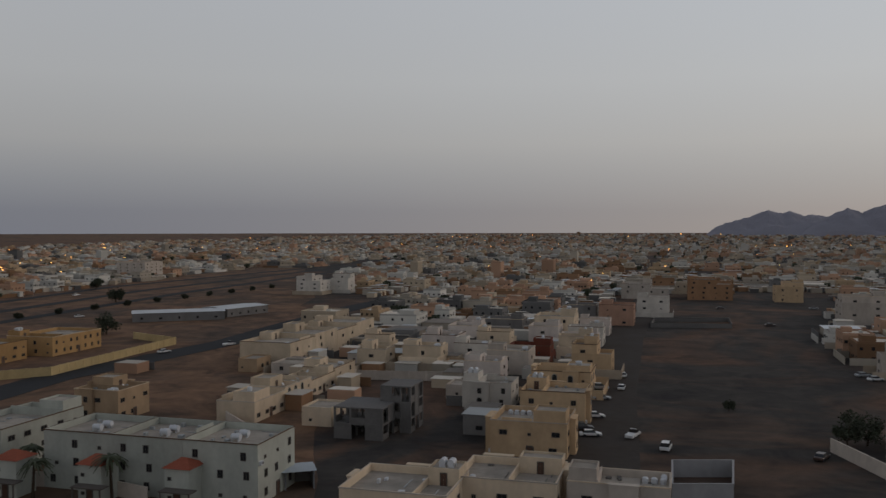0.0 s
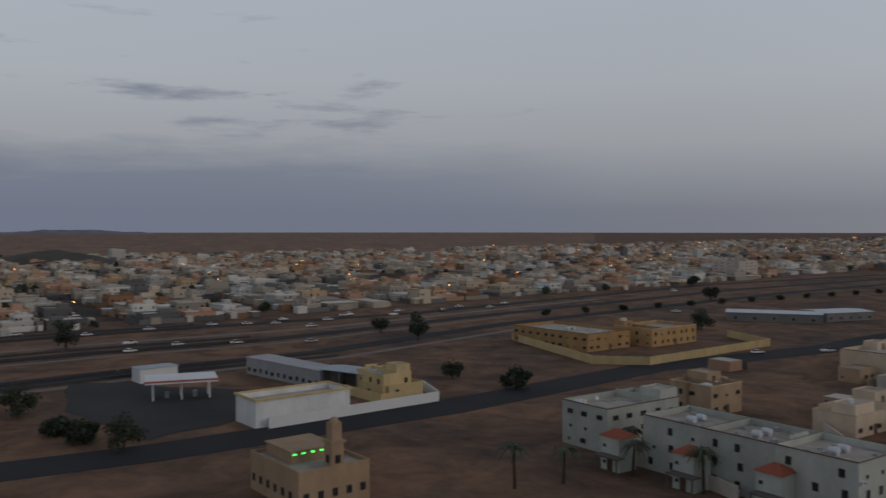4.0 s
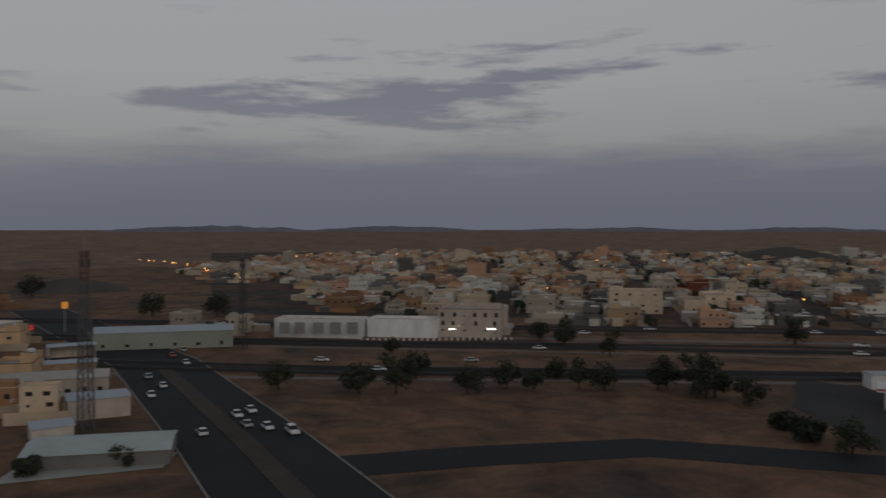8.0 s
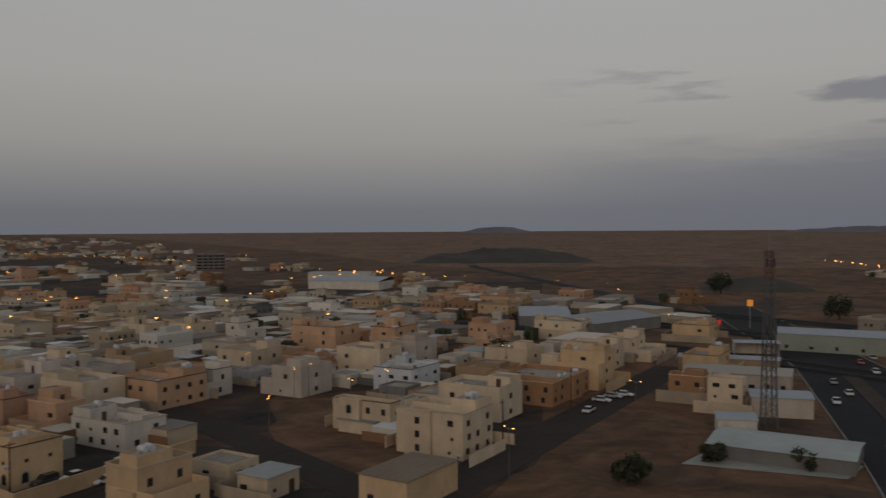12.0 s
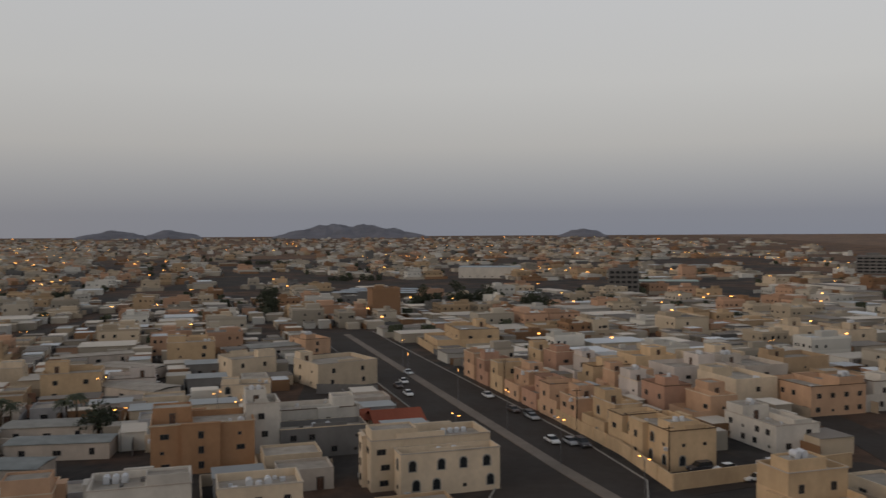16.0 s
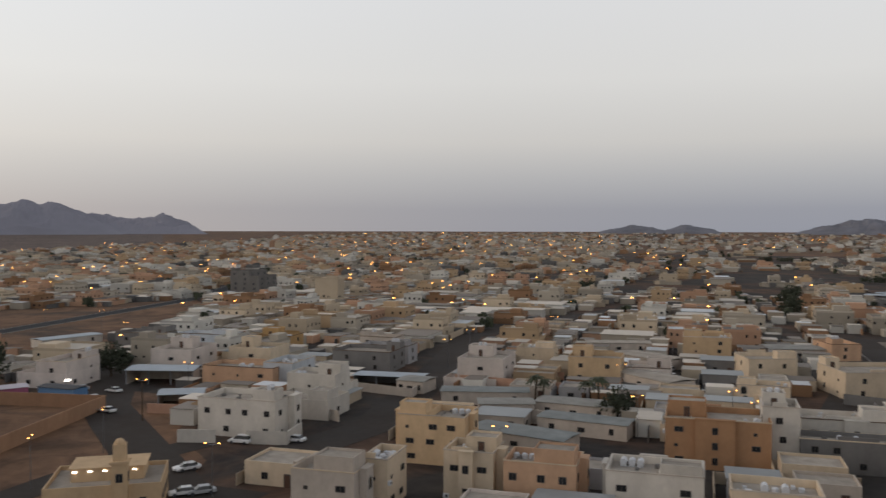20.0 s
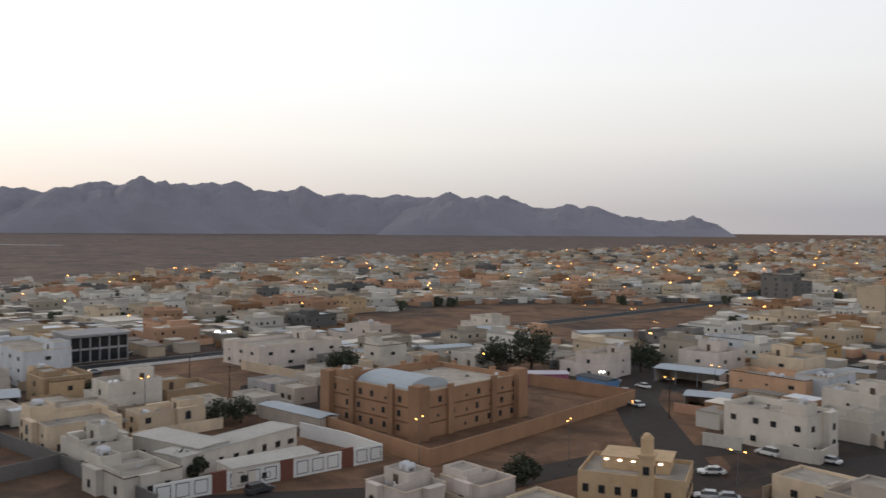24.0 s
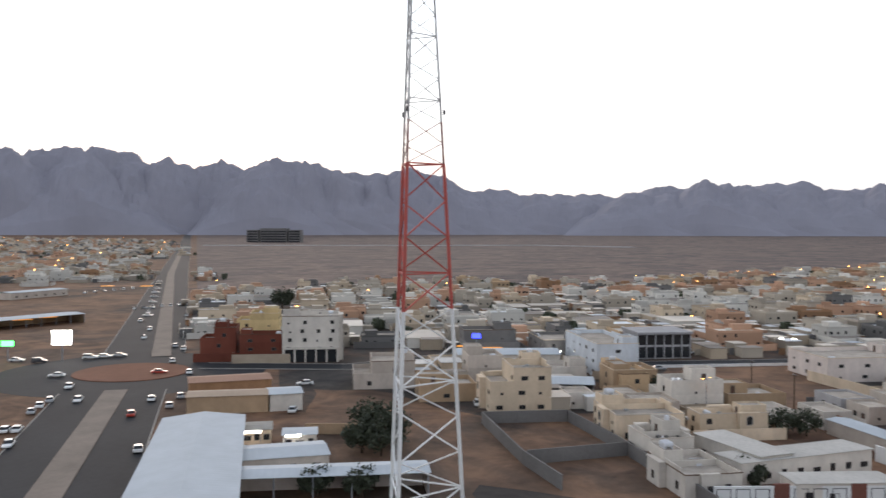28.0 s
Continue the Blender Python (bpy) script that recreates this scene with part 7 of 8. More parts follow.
# ---- the school: piers, bands and a pale vault ----
def school_trim(x, y, rot, w, d, h):
    skin = plaster("SCHOOLBROWN")
    root = thing("school_front", pose(x, y, 0, 0, 0, rot), "brown pilasters and bands of the school's walls", "facade trim")
    for sx in (-1, 1):
        for sy in (-1, 1):
            bm = bmesh.new()
            add_box(bm, sx * w / 2 - 1.6, sy * d / 2 - 1.6, 0, sx * w / 2 + 1.6, sy * d / 2 + 1.6, h + 1.4)
            part("corner_pier", bm, skin, root)
    for side in range(4):
        span, off = (w, d / 2) if side % 2 == 0 else (d, w / 2)
        for k in (-0.22, 0.22):
            bm = bmesh.new()
            add_box(bm, k * span - 0.8, -off - 0.7, 0, k * span + 0.8, -off - 0.005, h + 0.8)
            part("pilaster", bm, skin, root).matrix_basis = pose(0, 0, 0, 0, 0, 90 * side)
        for z in (h * 0.30, h * 0.62):
            bm = bmesh.new()
            add_box(bm, -span / 2 + 1.65, -off - 0.14, z, span / 2 - 1.65, -off - 0.005, z + 0.3)
            part("band", bm, surface("dark_band", (0.20, 0.11, 0.065), 0.9), root).matrix_basis = pose(0, 0, 0, 0, 0, 90 * side)
    bm = bmesh.new()
    n = 10
    rows = []
    for k in range(n + 1):
        a = math.pi * k / n
        rows.append([bm.verts.new((xx, d * 0.22 - math.cos(a) * d * 0.2, h - 1.2 + math.sin(a) * 2.5)) for xx in (-w * 0.28, w * 0.28)])
    for p, q in zip(rows, rows[1:]):
        bm.faces.new((p[0], p[1], q[1], q[0]))
    bm.faces.new([r[0] for r in rows])
    bm.faces.new([r[1] for r in rows][::-1])
    single("roof_vault", bm, pale_sheet, pose(x, y, 0, 0, 0, rot), "pale metal vault over the school's court", "roof")


school_trim(188.2, -59.3, 28, 29.0, 33.0, 10.0)


# ---- by the highway ----
def canopy(at, rot):
    root = thing("filling_station_canopy", pose(at[0], at[1], 0, 0, 0, rot), "white filling-station canopy with a red stripe", "canopy")
    bm = bmesh.new()
    add_box(bm, -9, -5, 4.6, 9, 5, 5.6)
    part("roof", bm, white_paint, root)
    bm = bmesh.new()
    add_box(bm, -9.02, -5.05, 5.0, 9.02, -5.005, 5.4)
    part("stripe", bm, red_paint, root)
    for x in (-7, 0, 7):
        for y in (-3, 3):
            bm = bmesh.new()
            add_tube(bm, (x, y, 0), (x, y, 4.6), 0.22, 0.22, 8)
            part("post", bm, white_paint, root)
    for x in (-3.5, 3.5):
        bm = bmesh.new()
        add_box(bm, x - 0.5, -0.4, 0, x + 0.5, 0.4, 1.8)
        part("pump", bm, steel_mat, root)


canopy((-214.0, 89.4), 70)
shed((-240.4, 88.4), (-240.7, 99.6), 6, 4, white_paint, pale_sheet, "white filling-station kiosk with a flat roof", pitch=0.0)
for k in range(26):
    bm = bmesh.new()
    add_box(bm, -0.3, -0.3, 0, 0.3, 0.3, 1.1)
    fx, fy = (-320.9, -69.4)[0] * (1 - k / 25) + (-331.0, -12.1)[0] * k / 25, (-320.9, -69.4)[1] * (1 - k / 25) + (-331.0, -12.1)[1] * k / 25
    single("bollard", bm, white_paint, pose(fx, fy, 0), "white concrete bollard beside the highway", "bollard", "bollards by the highway")


def bay(at, rot, w, h):
    bm = bmesh.new()
    add_box(bm, -w / 2, -0.1, 0, w / 2, 0.1, h, 0)
    single("shutter", bm, (surface("grey_shutter", (0.27, 0.26, 0.25), 0.6)), pose(at[0], at[1], 2.2, 0, 0, rot), "tall grey shutter in a white warehouse wall", "shutter", "warehouse shutters")


for at in ((-323.9, -100.6), (-324.6, -94.7), (-325.5, -87.4), (-326.3, -80.7), (-327.0, -74.1)):
    bay((at[0] + 0.9, at[1]), 88, 4.2, 4.4)


# ---- shop lights ----
def shop_light(at, z, w, glow, label):
    bm = bmesh.new()
    add_box(bm, -w / 2, -0.1, z, w / 2, 0.1, z + 0.45)
    add_box(bm, -w / 2 + 0.1, 0.1, 0, -w / 2 + 0.2, 0.2, z + 0.3, 1)
    add_box(bm, w / 2 - 0.2, 0.1, 0, w / 2 - 0.1, 0.2, z + 0.3, 1)
    away = math.degrees(math.atan2(at[1], at[0])) - 90
    single("lit_sign", bm, (glow, steel_mat), pose(at[0], at[1], 0, 0, 0, away), label, "sign", "lit shop signs")


for at, w in (((-336.7, -36.0), 2.5), ((-338.6, -20.3), 3.5), ((341.5, -22.4), 1.6), ((340.9, -26.9), 1.2), ((215.8, -121.4), 1.4), ((279.1, 53.2), 7), ((277.5, 41.9), 7)):
    shop_light(at, 3.0, w, white_lamp, "small lit white shop sign on posts")
for at, w in (((281.1, 82.8), 7), ((279.8, 73.4), 7), ((298.2, 292.2), 8), ((310.6, 289.9), 8), ((501.6, 381.8), 8), ((492.3, 407.6), 8)):
    shop_light(at, 3.2, w, amber_lamp, "small lit amber shop sign on posts")


for at, w in (((147.6, 89.2), 6), ((148.1, 79.0), 3)):
    shop_light(at, 3.2, w, white_lamp, "row of small white lamps on a shop front")


# ---- glazed shop front under the white block by the road ----
front = thing("shop_front", pose(259.9, 131.5, 0, 0, 0, 25), "dark glazed shop front with white pillars", "shop front")
bm = bmesh.new()
add_box(bm, -9.42, -8.9, 0.0, -9.27, 8.9, 4.3)
part("glazing", bm, glass_mat, front)
for k in range(6):
    bm = bmesh.new()
    add_box(bm, -9.95, -8.9 + 3.46 * k, 0.0, -9.44, -8.4 + 3.46 * k, 4.3)
    part("pillar", bm, off_white, front)
bm = bmesh.new()
add_box(bm, -10.2, -9.2, 4.3, -9.27, 9.2, 4.9)
part("canopy", bm, off_white, front)
yard_wall([(166.8, 72.0), (162.7, 83.8)], 2.2, plaster("BEIGE"), "beige wall round a bare brown plot")


# ---- paved forecourt of the filling station, and the yellow coping of the white hall ----
bm = bmesh.new()
bm.faces.new([bm.verts.new((*p, 0.10)) for p in ragged([(-256, 74), (-206, 112), (-182, 96), (-176, 66), (-214, 60)], 61)])
bmesh.ops.recalc_face_normals(bm, faces=bm.faces)
single("forecourt", bm, surface("oily_paving", (0.062, 0.060, 0.057), 0.9, 0.2, 0.5, 0.3, 0.2, big=0.05), Matrix(), "dark worn paving round a filling station", "pavement", kind="structure")
single("roof_coping", ring_band(-12.15, -5.15, 12.15, 5.15, 6.105, 0.45, 0.35), plaster("YELLOWPALE"), pose(-174.2, 100.1, 0, 0, 0, 88), "pale yellow coping round a white hall's roof", "coping")


# ---- pale yard before the warehouse in the west ----
bm = bmesh.new()
bm.faces.new([bm.verts.new((*p, 0.11)) for p in ((-133.4, -93.4), (-148.3, -96.2), (-157.6, -70.7), (-146.9, -68.8))])
bmesh.ops.recalc_face_normals(bm, faces=bm.faces)
single("paved_yard", bm, surface("pale_concrete", (0.42, 0.43, 0.38), 0.9, 0.12, 1.0, 0.3, 0.2, big=0.12), Matrix(), "pale concrete yard before a warehouse", "pavement", kind="structure")


# ---- showroom with a glazed front ----
def showroom(a, b, deep, tall, bays):
    long = math.hypot(b[0] - a[0], b[1] - a[1])
    root = thing("showroom", pose(a[0], a[1], 0, 0, 0, math.degrees(math.atan2(b[1] - a[1], b[0] - a[0]))), "white showroom with a tall dark glazed front", "shop")
    bm = bmesh.new()
    add_box(bm, 0, 1.2, 0, long, deep, tall)
    part("body", bm, plaster("GREYWHITE"), root)
    bm = bmesh.new()
    add_box(bm, -0.4, -0.4, tall, long + 0.4, deep + 0.3, tall + 0.7)
    part("roof_slab", bm, plaster("GREYWHITE"), root)
    for k in range(bays + 1):
        bm = bmesh.new()
        x = long * k / bays
        add_box(bm, x - 0.16, 0.5, 0, x + 0.16, 1.0, tall)
        part("column", bm, plaster("GREYWHITE"), root)
    for k in range(bays):
        bm = bmesh.new()
        add_box(bm, long * k / bays + 0.2, 1.02, 0.4, long * (k + 1) / bays - 0.2, 1.19, tall - 0.4)
        part("pane", bm, glass_mat, root)
    bm = bmesh.new()
    add_box(bm, -0.1, 0.9, tall * 0.48, long + 0.1, 1.01, tall * 0.56)
    part("transom", bm, plaster("GREYWHITE"), root)
    PLACED.append(((a[0] + b[0]) / 2, (a[1] + b[1]) / 2, long / 2 + 4))


showroom((291.6, 25.6), (299.5, 8.8), 16, 8.5, 6)


# ---- utility poles ----
def utility_pole(at, way):
    root = thing("utility_pole", pose(at[0], at[1], 0, 0, 0, way), "dark timber utility pole with a cross arm", "utility pole", "utility poles along the streets")
    bm = bmesh.new()
    add_tube(bm, (0, 0, 0), (0, 0, 9.5), 0.16, 0.11, 8)
    part("pole", bm, bark_mat, root)
    bm = bmesh.new()
    add_box(bm, -1.1, -0.18, 8.9, 1.1, -0.12, 9.05)
    part("cross_arm", bm, bark_mat, root)
    for x in (-0.95, 0.0, 0.95):
        bm = bmesh.new()
        add_tube(bm, (x, -0.15, 9.05), (x, -0.15, 9.3), 0.06, 0.04, 6)
        part("insulator", bm, tank_mat, root)


for at in ((-32.6, -152.3), (-20.1, -188.1), (-5.2, -231.3), (99.2, -274.9), (-117.4, -124.5), (-156.3, -141.3), (219.3, -17.4), (170.2, -113.5), (238.6, -8.4)):
    utility_pole(at, 20)


# ---- east of the mast: shops, a garden house and rows of parked cars ----
shed((149.0, 93.1), (152.7, 86.4), 7, 3, plaster("CREAM"), LOW_ROOFS[2], "small cream shop with a dull flat roof", pitch=0.02, panes=4)
shed((148.9, 81.7), (151.8, 75.8), 6, 3, plaster("WHITE"), pale_sheet, "small white shop beside a garden", pitch=0.02, panes=3)
shed((283.5, 292.8), (323.3, 280.5), 14, 4, plaster("BEIGE"), pale_sheet, "long market hall with a white roof edge", True, 0.03)
shed((408.9, 409.0), (451.4, 404.9), 14, 4, plaster("PALE"), pale_sheet, "low pale shop row by a parking ground", pitch=0.03, panes=6)
for k in range(7):
    park((0, 2, 0, 1, 0, 4, 0)[k], (((384.2, 300.5)[0] * (6 - k) + (416.9, 289.7)[0] * k) / 6, ((384.2, 300.5)[1] * (6 - k) + (416.9, 289.7)[1] * k) / 6), 34)
for k in range(6):
    park((0, 0, 2, 0, 1, 0)[k], (((466.1, 404.2)[0] * (5 - k) + (512.2, 401.9)[0] * k) / 5, ((466.1, 404.2)[1] * (5 - k) + (512.2, 401.9)[1] * k) / 5), 34)
for k in range(8):
    park((0, 2, 0, 0, 1, 0, 3, 0)[k], (((356.8, 271.0)[0] * (7 - k) + (583.5, 432.1)[0] * k) / 7, ((356.8, 271.0)[1] * (7 - k) + (583.5, 432.1)[1] * k) / 7), 304)


# ---- the town behind: single houses in the middle distance, then the far quarters ----
def reach(az):
    """How far out the town goes at a heading."""
    table = ((-30, 4300), (14, 4300), (22, 3600), (35, 2500), (50, 1750), (70, 1480), (100, 1400), (108, 1250), (113, 900), (114.5, 540), (131, 520), (136, 580), (141, 680), (147, 860), (152, 1100), (157, 1700),
             (163, 3600), (175, 4300), (222, 4300), (230, 2600), (243, 1700), (256, 1250), (266, 900), (276, 680), (304.0, 640), (305.8, 2600), (330, 4300))
    for (a, r), (b, s) in zip(table, table[1:]):
        if a <= az <= b:
            return r + (s - r) * (az - a) / (b - a)
    return 0


def low_house(x, y, rot, w, d, h, rnd):
    """A one-storey house with a parapet or a sheet roof, and two walls of its yard."""
    style = rnd.choice(("PALE", "PALE", "WHITE", "CREAM", "CREAM", "BEIGE", "GREYWHITE", "PINKWHITE", "GREY"))
    sheet = rnd.random() < 0.22
    root = thing("low_house", pose(x, y, 0, 0, 0, rot), HOUSE_WORDS[style] + (" one-storey house under a pale sheet roof" if sheet else " one-storey house with a flat roof and yard"), "house", "low houses between the yards")
    skin = plaster(style)
    bm = bmesh.new()
    hollow_box(bm, -w / 2, -d / 2, w / 2, d / 2, h, 0.5)
    part("wall", bm, skin, root)
    bm = bmesh.new()
    if sheet:
        add_box(bm, -w / 2 - 0.3, -d / 2 - 0.3, h + 0.004, w / 2 + 0.3, d / 2 + 0.3, h + 0.12)
    else:
        add_box(bm, -w / 2 + 0.23, -d / 2 + 0.23, h - 0.8, w / 2 - 0.23, d / 2 - 0.23, h - 0.5)
    part("roof", bm, sheet_mat if sheet else roof_mat, root)
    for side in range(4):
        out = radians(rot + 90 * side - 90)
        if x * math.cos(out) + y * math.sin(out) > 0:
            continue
        span, off = (w, d / 2) if side % 2 == 0 else (d, w / 2)
        ob = part("window", WINDOWS[rnd.choice((0, 2, 3))], None, root)
        ob.matrix_basis = pose(0, 0, 0, 0, 0, 90 * side) @ pose(span * rnd.uniform(-0.3, -0.1), -off - 0.004, 1.1)
        if side % 2 == 0:
            ob = part("door", DOOR, None, root)
            ob.matrix_basis = pose(0, 0, 0, 0, 0, 90 * side) @ pose(span * 0.25, -off - 0.004, 0)
    tone = wall_mat if rnd.random() < 0.6 else (block_mat if rnd.random() < 0.4 else skin)
    tall = rnd.uniform(2.0, 2.8)
    bm = bmesh.new()
    add_box(bm, -6.2, -6.3, 0, 6.2, -6.1, tall)
    part("yard_wall", bm, tone, root)
    bm = bmesh.new()
    add_box(bm, 6.0, -6.1, 0, 6.2, 6.2, tall)
    part("yard_wall", bm, tone, root)


def town():
    rnd = random.Random(4)
    styles = ["CREAM"] * 6 + ["SAND"] * 3 + ["PALE"] * 4 + ["WHITE"] * 3 + ["PEACH"] * 2 + ["BEIGE"] * 3 + ["PINK", "ORANGE", "BROWN", "GREY", "PINKWHITE", "PINKWHITE"]
    seeds = []
    for k in range(14):
        w, d = rnd.uniform(12, 17), rnd.uniform(12, 17)
        proto = house(k * 31.0, k * 3.0, 0, w, d, rnd.choice((7.4, 7.6, 8.0, 4.6, 10.8 if k % 5 == 0 else 7.8)), styles[(k * 5) % len(styles)], rich=0, at_origin=True)
        seeds.append((proto, w, d, []))
    step = 19.0
    spots = []
    n = int(4400 / step)
    zones = ((86, -30, 128), (20, 128, 232), (25, 232, 300), (34, 300, 331))
    for turn, first, last in zones:
        c, s = math.cos(radians(turn)), math.sin(radians(turn))
        for i in range(-n, n + 1):
            for j in range(-n, n + 1):
                gx, gy = i * step + 33, j * step + 41
                r = math.hypot(gx, gy)
                if r < 150 or r > 4350:
                    continue
                px, py = gx * c - gy * s, gx * s + gy * c
                az = math.degrees(math.atan2(-px, py))
                if az < -30:
                    az += 360
                if not first <= az < last:
                    continue
                # leave streets between the lots
                if (i % 4 == 0 or j % 9 == 0) and (r < 1600 or rnd.random() < 0.5):
                    continue
                if r > 1100 and rnd.random() < 0.30 + min(0.5, (r - 1100) / 4500):
                    continue
                if r > reach(az) * rnd.uniform(0.93, 1.0):
                    continue
                if noise.noise(Vector((px, py, 5.0)) * 0.006) > 0.36 and r > 700:
                    continue
                # the quarters out to the south-west are thin, with bare ground between
                if 120 < az < 205 and r > 540 and (rnd.random() < (0.62 if az < 168 else 0.42) or noise.noise(Vector((px, py * 0.6, 9.0)) * 0.011) > (0.02 if az < 168 else 0.16)):
                    continue
                if rnd.random() < 0.08:
                    continue
                bend = noise.noise_vector(Vector((px, py, 2.0)) * 0.0035) * 26
                px, py = px + bend.x + rnd.uniform(-2, 2), py + bend.y + rnd.uniform(-2, 2)
                if r < 1400 and far_away(px, py) < (22 if 250 < az < 300 else 8):
                    continue
                if r < 1200 and any(inside(px, py, poly) for poly in OPEN):
                    continue
                if r < 620 and any(math.hypot(px - a, py - b) < q + 7.0 for a, b, q in PLACED):
                    continue
                spots.append((r, px, py, turn + rnd.choice((0, 90, 180, 270)), az))
    spots.sort()
    near = [q for q in spots if q[0] < 480][:32]
    pale = [q for k, q in enumerate(seeds) if styles[(k * 5) % len(styles)] in ("PALE", "WHITE", "GREYWHITE", "PINKWHITE", "BEIGE", "PINK")]
    for k, (r, px, py, turn, az) in enumerate(near):
        pool = pale if az > 240 or az < 12 else seeds
        proto, w, d, used = pool[rnd.randrange(len(pool))]
        at = pose(px, py, 0, 0, 0, turn)
        if not used:
            proto.matrix_basis = at
        else:
            copy_thing(proto, at)
        used.append(1)
        PLACED.append((px, py, 10))
    for proto, w, d, used in seeds:
        if not used:
            for o in (*proto.children_recursive, proto):
                bpy.data.objects.remove(o)
    rest = spots[len(near):]
    # low one-storey houses and yards that fill the lots
    for turn, first, last in ((86, -30, 30), (20, 128, 232), (25, 232, 298)):
        c, s = math.cos(radians(turn)), math.sin(radians(turn))
        lots = [(math.hypot(i, j), i, j) for i in range(-36, 37) for j in range(-36, 37)]
        lots.sort()
        done = 0
        for _, i, j in lots:
            gx, gy = i * 12.5 + 5, j * 12.5 + 3
            r = math.hypot(gx, gy)
            if not (150 if first == -30 else 104) < r < 420 or done > (61 if first == 128 else 22 if first == 232 else 10):
                continue
            px, py = gx * c - gy * s + rnd.uniform(-1.5, 1.5), gx * s + gy * c + rnd.uniform(-1.5, 1.5)
            az = math.degrees(math.atan2(-px, py)) % 360
            az = az - 360 if az > 330 else az
            if not first <= az < last or far_away(px, py) < 7.5 or any(inside(px, py, poly) for poly in OPEN):
                continue
            if any(math.hypot(px - a, py - b) < q * 0.86 + 5.0 for a, b, q in PLACED):
                continue
            low_house(px, py, turn, rnd.uniform(7, 11.5), rnd.uniform(6, 10), rnd.uniform(3.3, 4.4), rnd)
            PLACED.append((px, py, 5.5))
            done += 1
    tones = {"cream": (0.53, 0.435, 0.32), "sand": (0.48, 0.345, 0.215), "white": (0.60, 0.575, 0.52), "pale": (0.42, 0.37, 0.30), "peach": (0.50, 0.31, 0.205), "brown": (0.30, 0.175, 0.10), "grey": (0.16, 0.155, 0.15)}
    weights = (5, 3, 3, 4.5, 4.5, 2.5, 1.6)
    sets = {key: ([], []) for key in tones}
    panes = ([], [])

    def quad_box(store, cx, cy, c, s, hw, hd, z0, z1):
        verts, faces = store
        b = len(verts)
        for z in (z0, z1):
            for u, v in ((-hw, -hd), (hw, -hd), (hw, hd), (-hw, hd)):
                verts.append((cx + u * c - v * s, cy + u * s + v * c, z))
        faces.extend(((b, b + 1, b + 5, b + 4), (b + 1, b + 2, b + 6, b + 5), (b + 2, b + 3, b + 7, b + 6), (b + 3, b, b + 4, b + 7), (b + 4, b + 5, b + 6, b + 7)))

    keys = list(tones)
    decks = {key: ([], []) for key in ("pale", "dull", "sheet")}

    def deck(px, py, c, s, u, v, hw, hd, z):
        quad_box(decks[rnd.choices(("pale", "dull", "sheet"), (5, 4, 1.2))[0]], px + u * c - v * s, py + u * s + v * c, c, s, hw, hd, z - 0.05, z + 0.05)

    for r, px, py, turn, az in rest:
        c, s = math.cos(radians(turn)), math.sin(radians(turn))
        low = plain_lift(r)

        def block(store, u, v, hw, hd, z0, z1):
            quad_box(store, px + u * c - v * s, py + u * s + v * c, c, s, hw, hd, z0, z1)

        # past 1700 m the mix is paler and greyer, haze put into colour
        store = sets[rnd.choices(keys, (3.2, 0.7, 3.6, 5, 4, 0.8, 1.4) if az > 238 else (3, 1.5, 4.0, 5, 3.5, 1.8, 2) if r > 1700 or az < 85 else weights)[0]]
        if rnd.random() < (0.55 if 112 < az < 168 and r > 430 else 0.4 if 168 <= az < 205 and r > 540 else 0.27 if 128 < az < 232 else 0.16):
            # a long low shed instead of a house, with a lower wing
            top = low + rnd.uniform(3.2, 4.4)
            hw, hd = rnd.uniform(5, 8), rnd.uniform(8, 12)
            block(sets["white" if rnd.random() < 0.5 else "pale"], 0, 0, hw, hd, low - 0.5, top)
            deck(px, py, c, s, 0, 0, hw + 0.3, hd + 0.3, top + 0.06)
            if r < 1300:
                block(sets["pale"], hw + 2.4, rnd.uniform(-4, 4), 2.2, rnd.uniform(2, 5), low - 0.5, top - 0.9)
                block(sets[rnd.choice(("grey", "brown", "pale"))], -hw - 3.2, 0, 0.12, hd, low - 0.4, low + 2.3)
            continue
        hw, hd = rnd.uniform(5.6, 8.6), rnd.uniform(5.6, 8.6)
        ground_top = low + rnd.choice((3.5, 3.9, 6.2, 6.6, 6.9, 7.1, 7.3))
        if rnd.random() < 0.006:
            ground_top = low + (rnd.uniform(12, 17) if az < 230 else 7.0)
        tall = ground_top - low > 5
        top = ground_top
        if tall and rnd.random() < 0.6:
            # the upper floor covers a part of the plan
            mid_top = low + 3.7
            block(store, 0, 0, hw, hd, low - 0.5, mid_top)
            cut = rnd.uniform(0.3, 0.5)
            u, v, uw, ud = rnd.choice(((hw * cut, 0, hw * (1 - cut), hd), (-hw * cut, 0, hw * (1 - cut), hd), (0, hd * cut, hw, hd * (1 - cut)), (0, -hd * cut, hw, hd * (1 - cut))))
            block(store, u, v, uw, ud, mid_top, top)
            if r < 1500:
                deck(px, py, c, s, 0, 0, hw - 0.2, hd - 0.2, mid_top + 0.06)
        else:
            u, v, uw, ud = 0, 0, hw, hd
            block(store, 0, 0, hw, hd, low - 0.5, top)
        if r < 2000:
            deck(px, py, c, s, u, v, uw - 0.2, ud - 0.2, top + 0.06)
        su, sv = u + rnd.choice((-0.45, 0.45)) * uw, v + rnd.choice((-0.45, 0.45)) * ud
        block(store, su, sv, uw * rnd.uniform(0.25, 0.45), ud * rnd.uniform(0.25, 0.5), top + 0.1, top + rnd.uniform(1.8, 2.6))
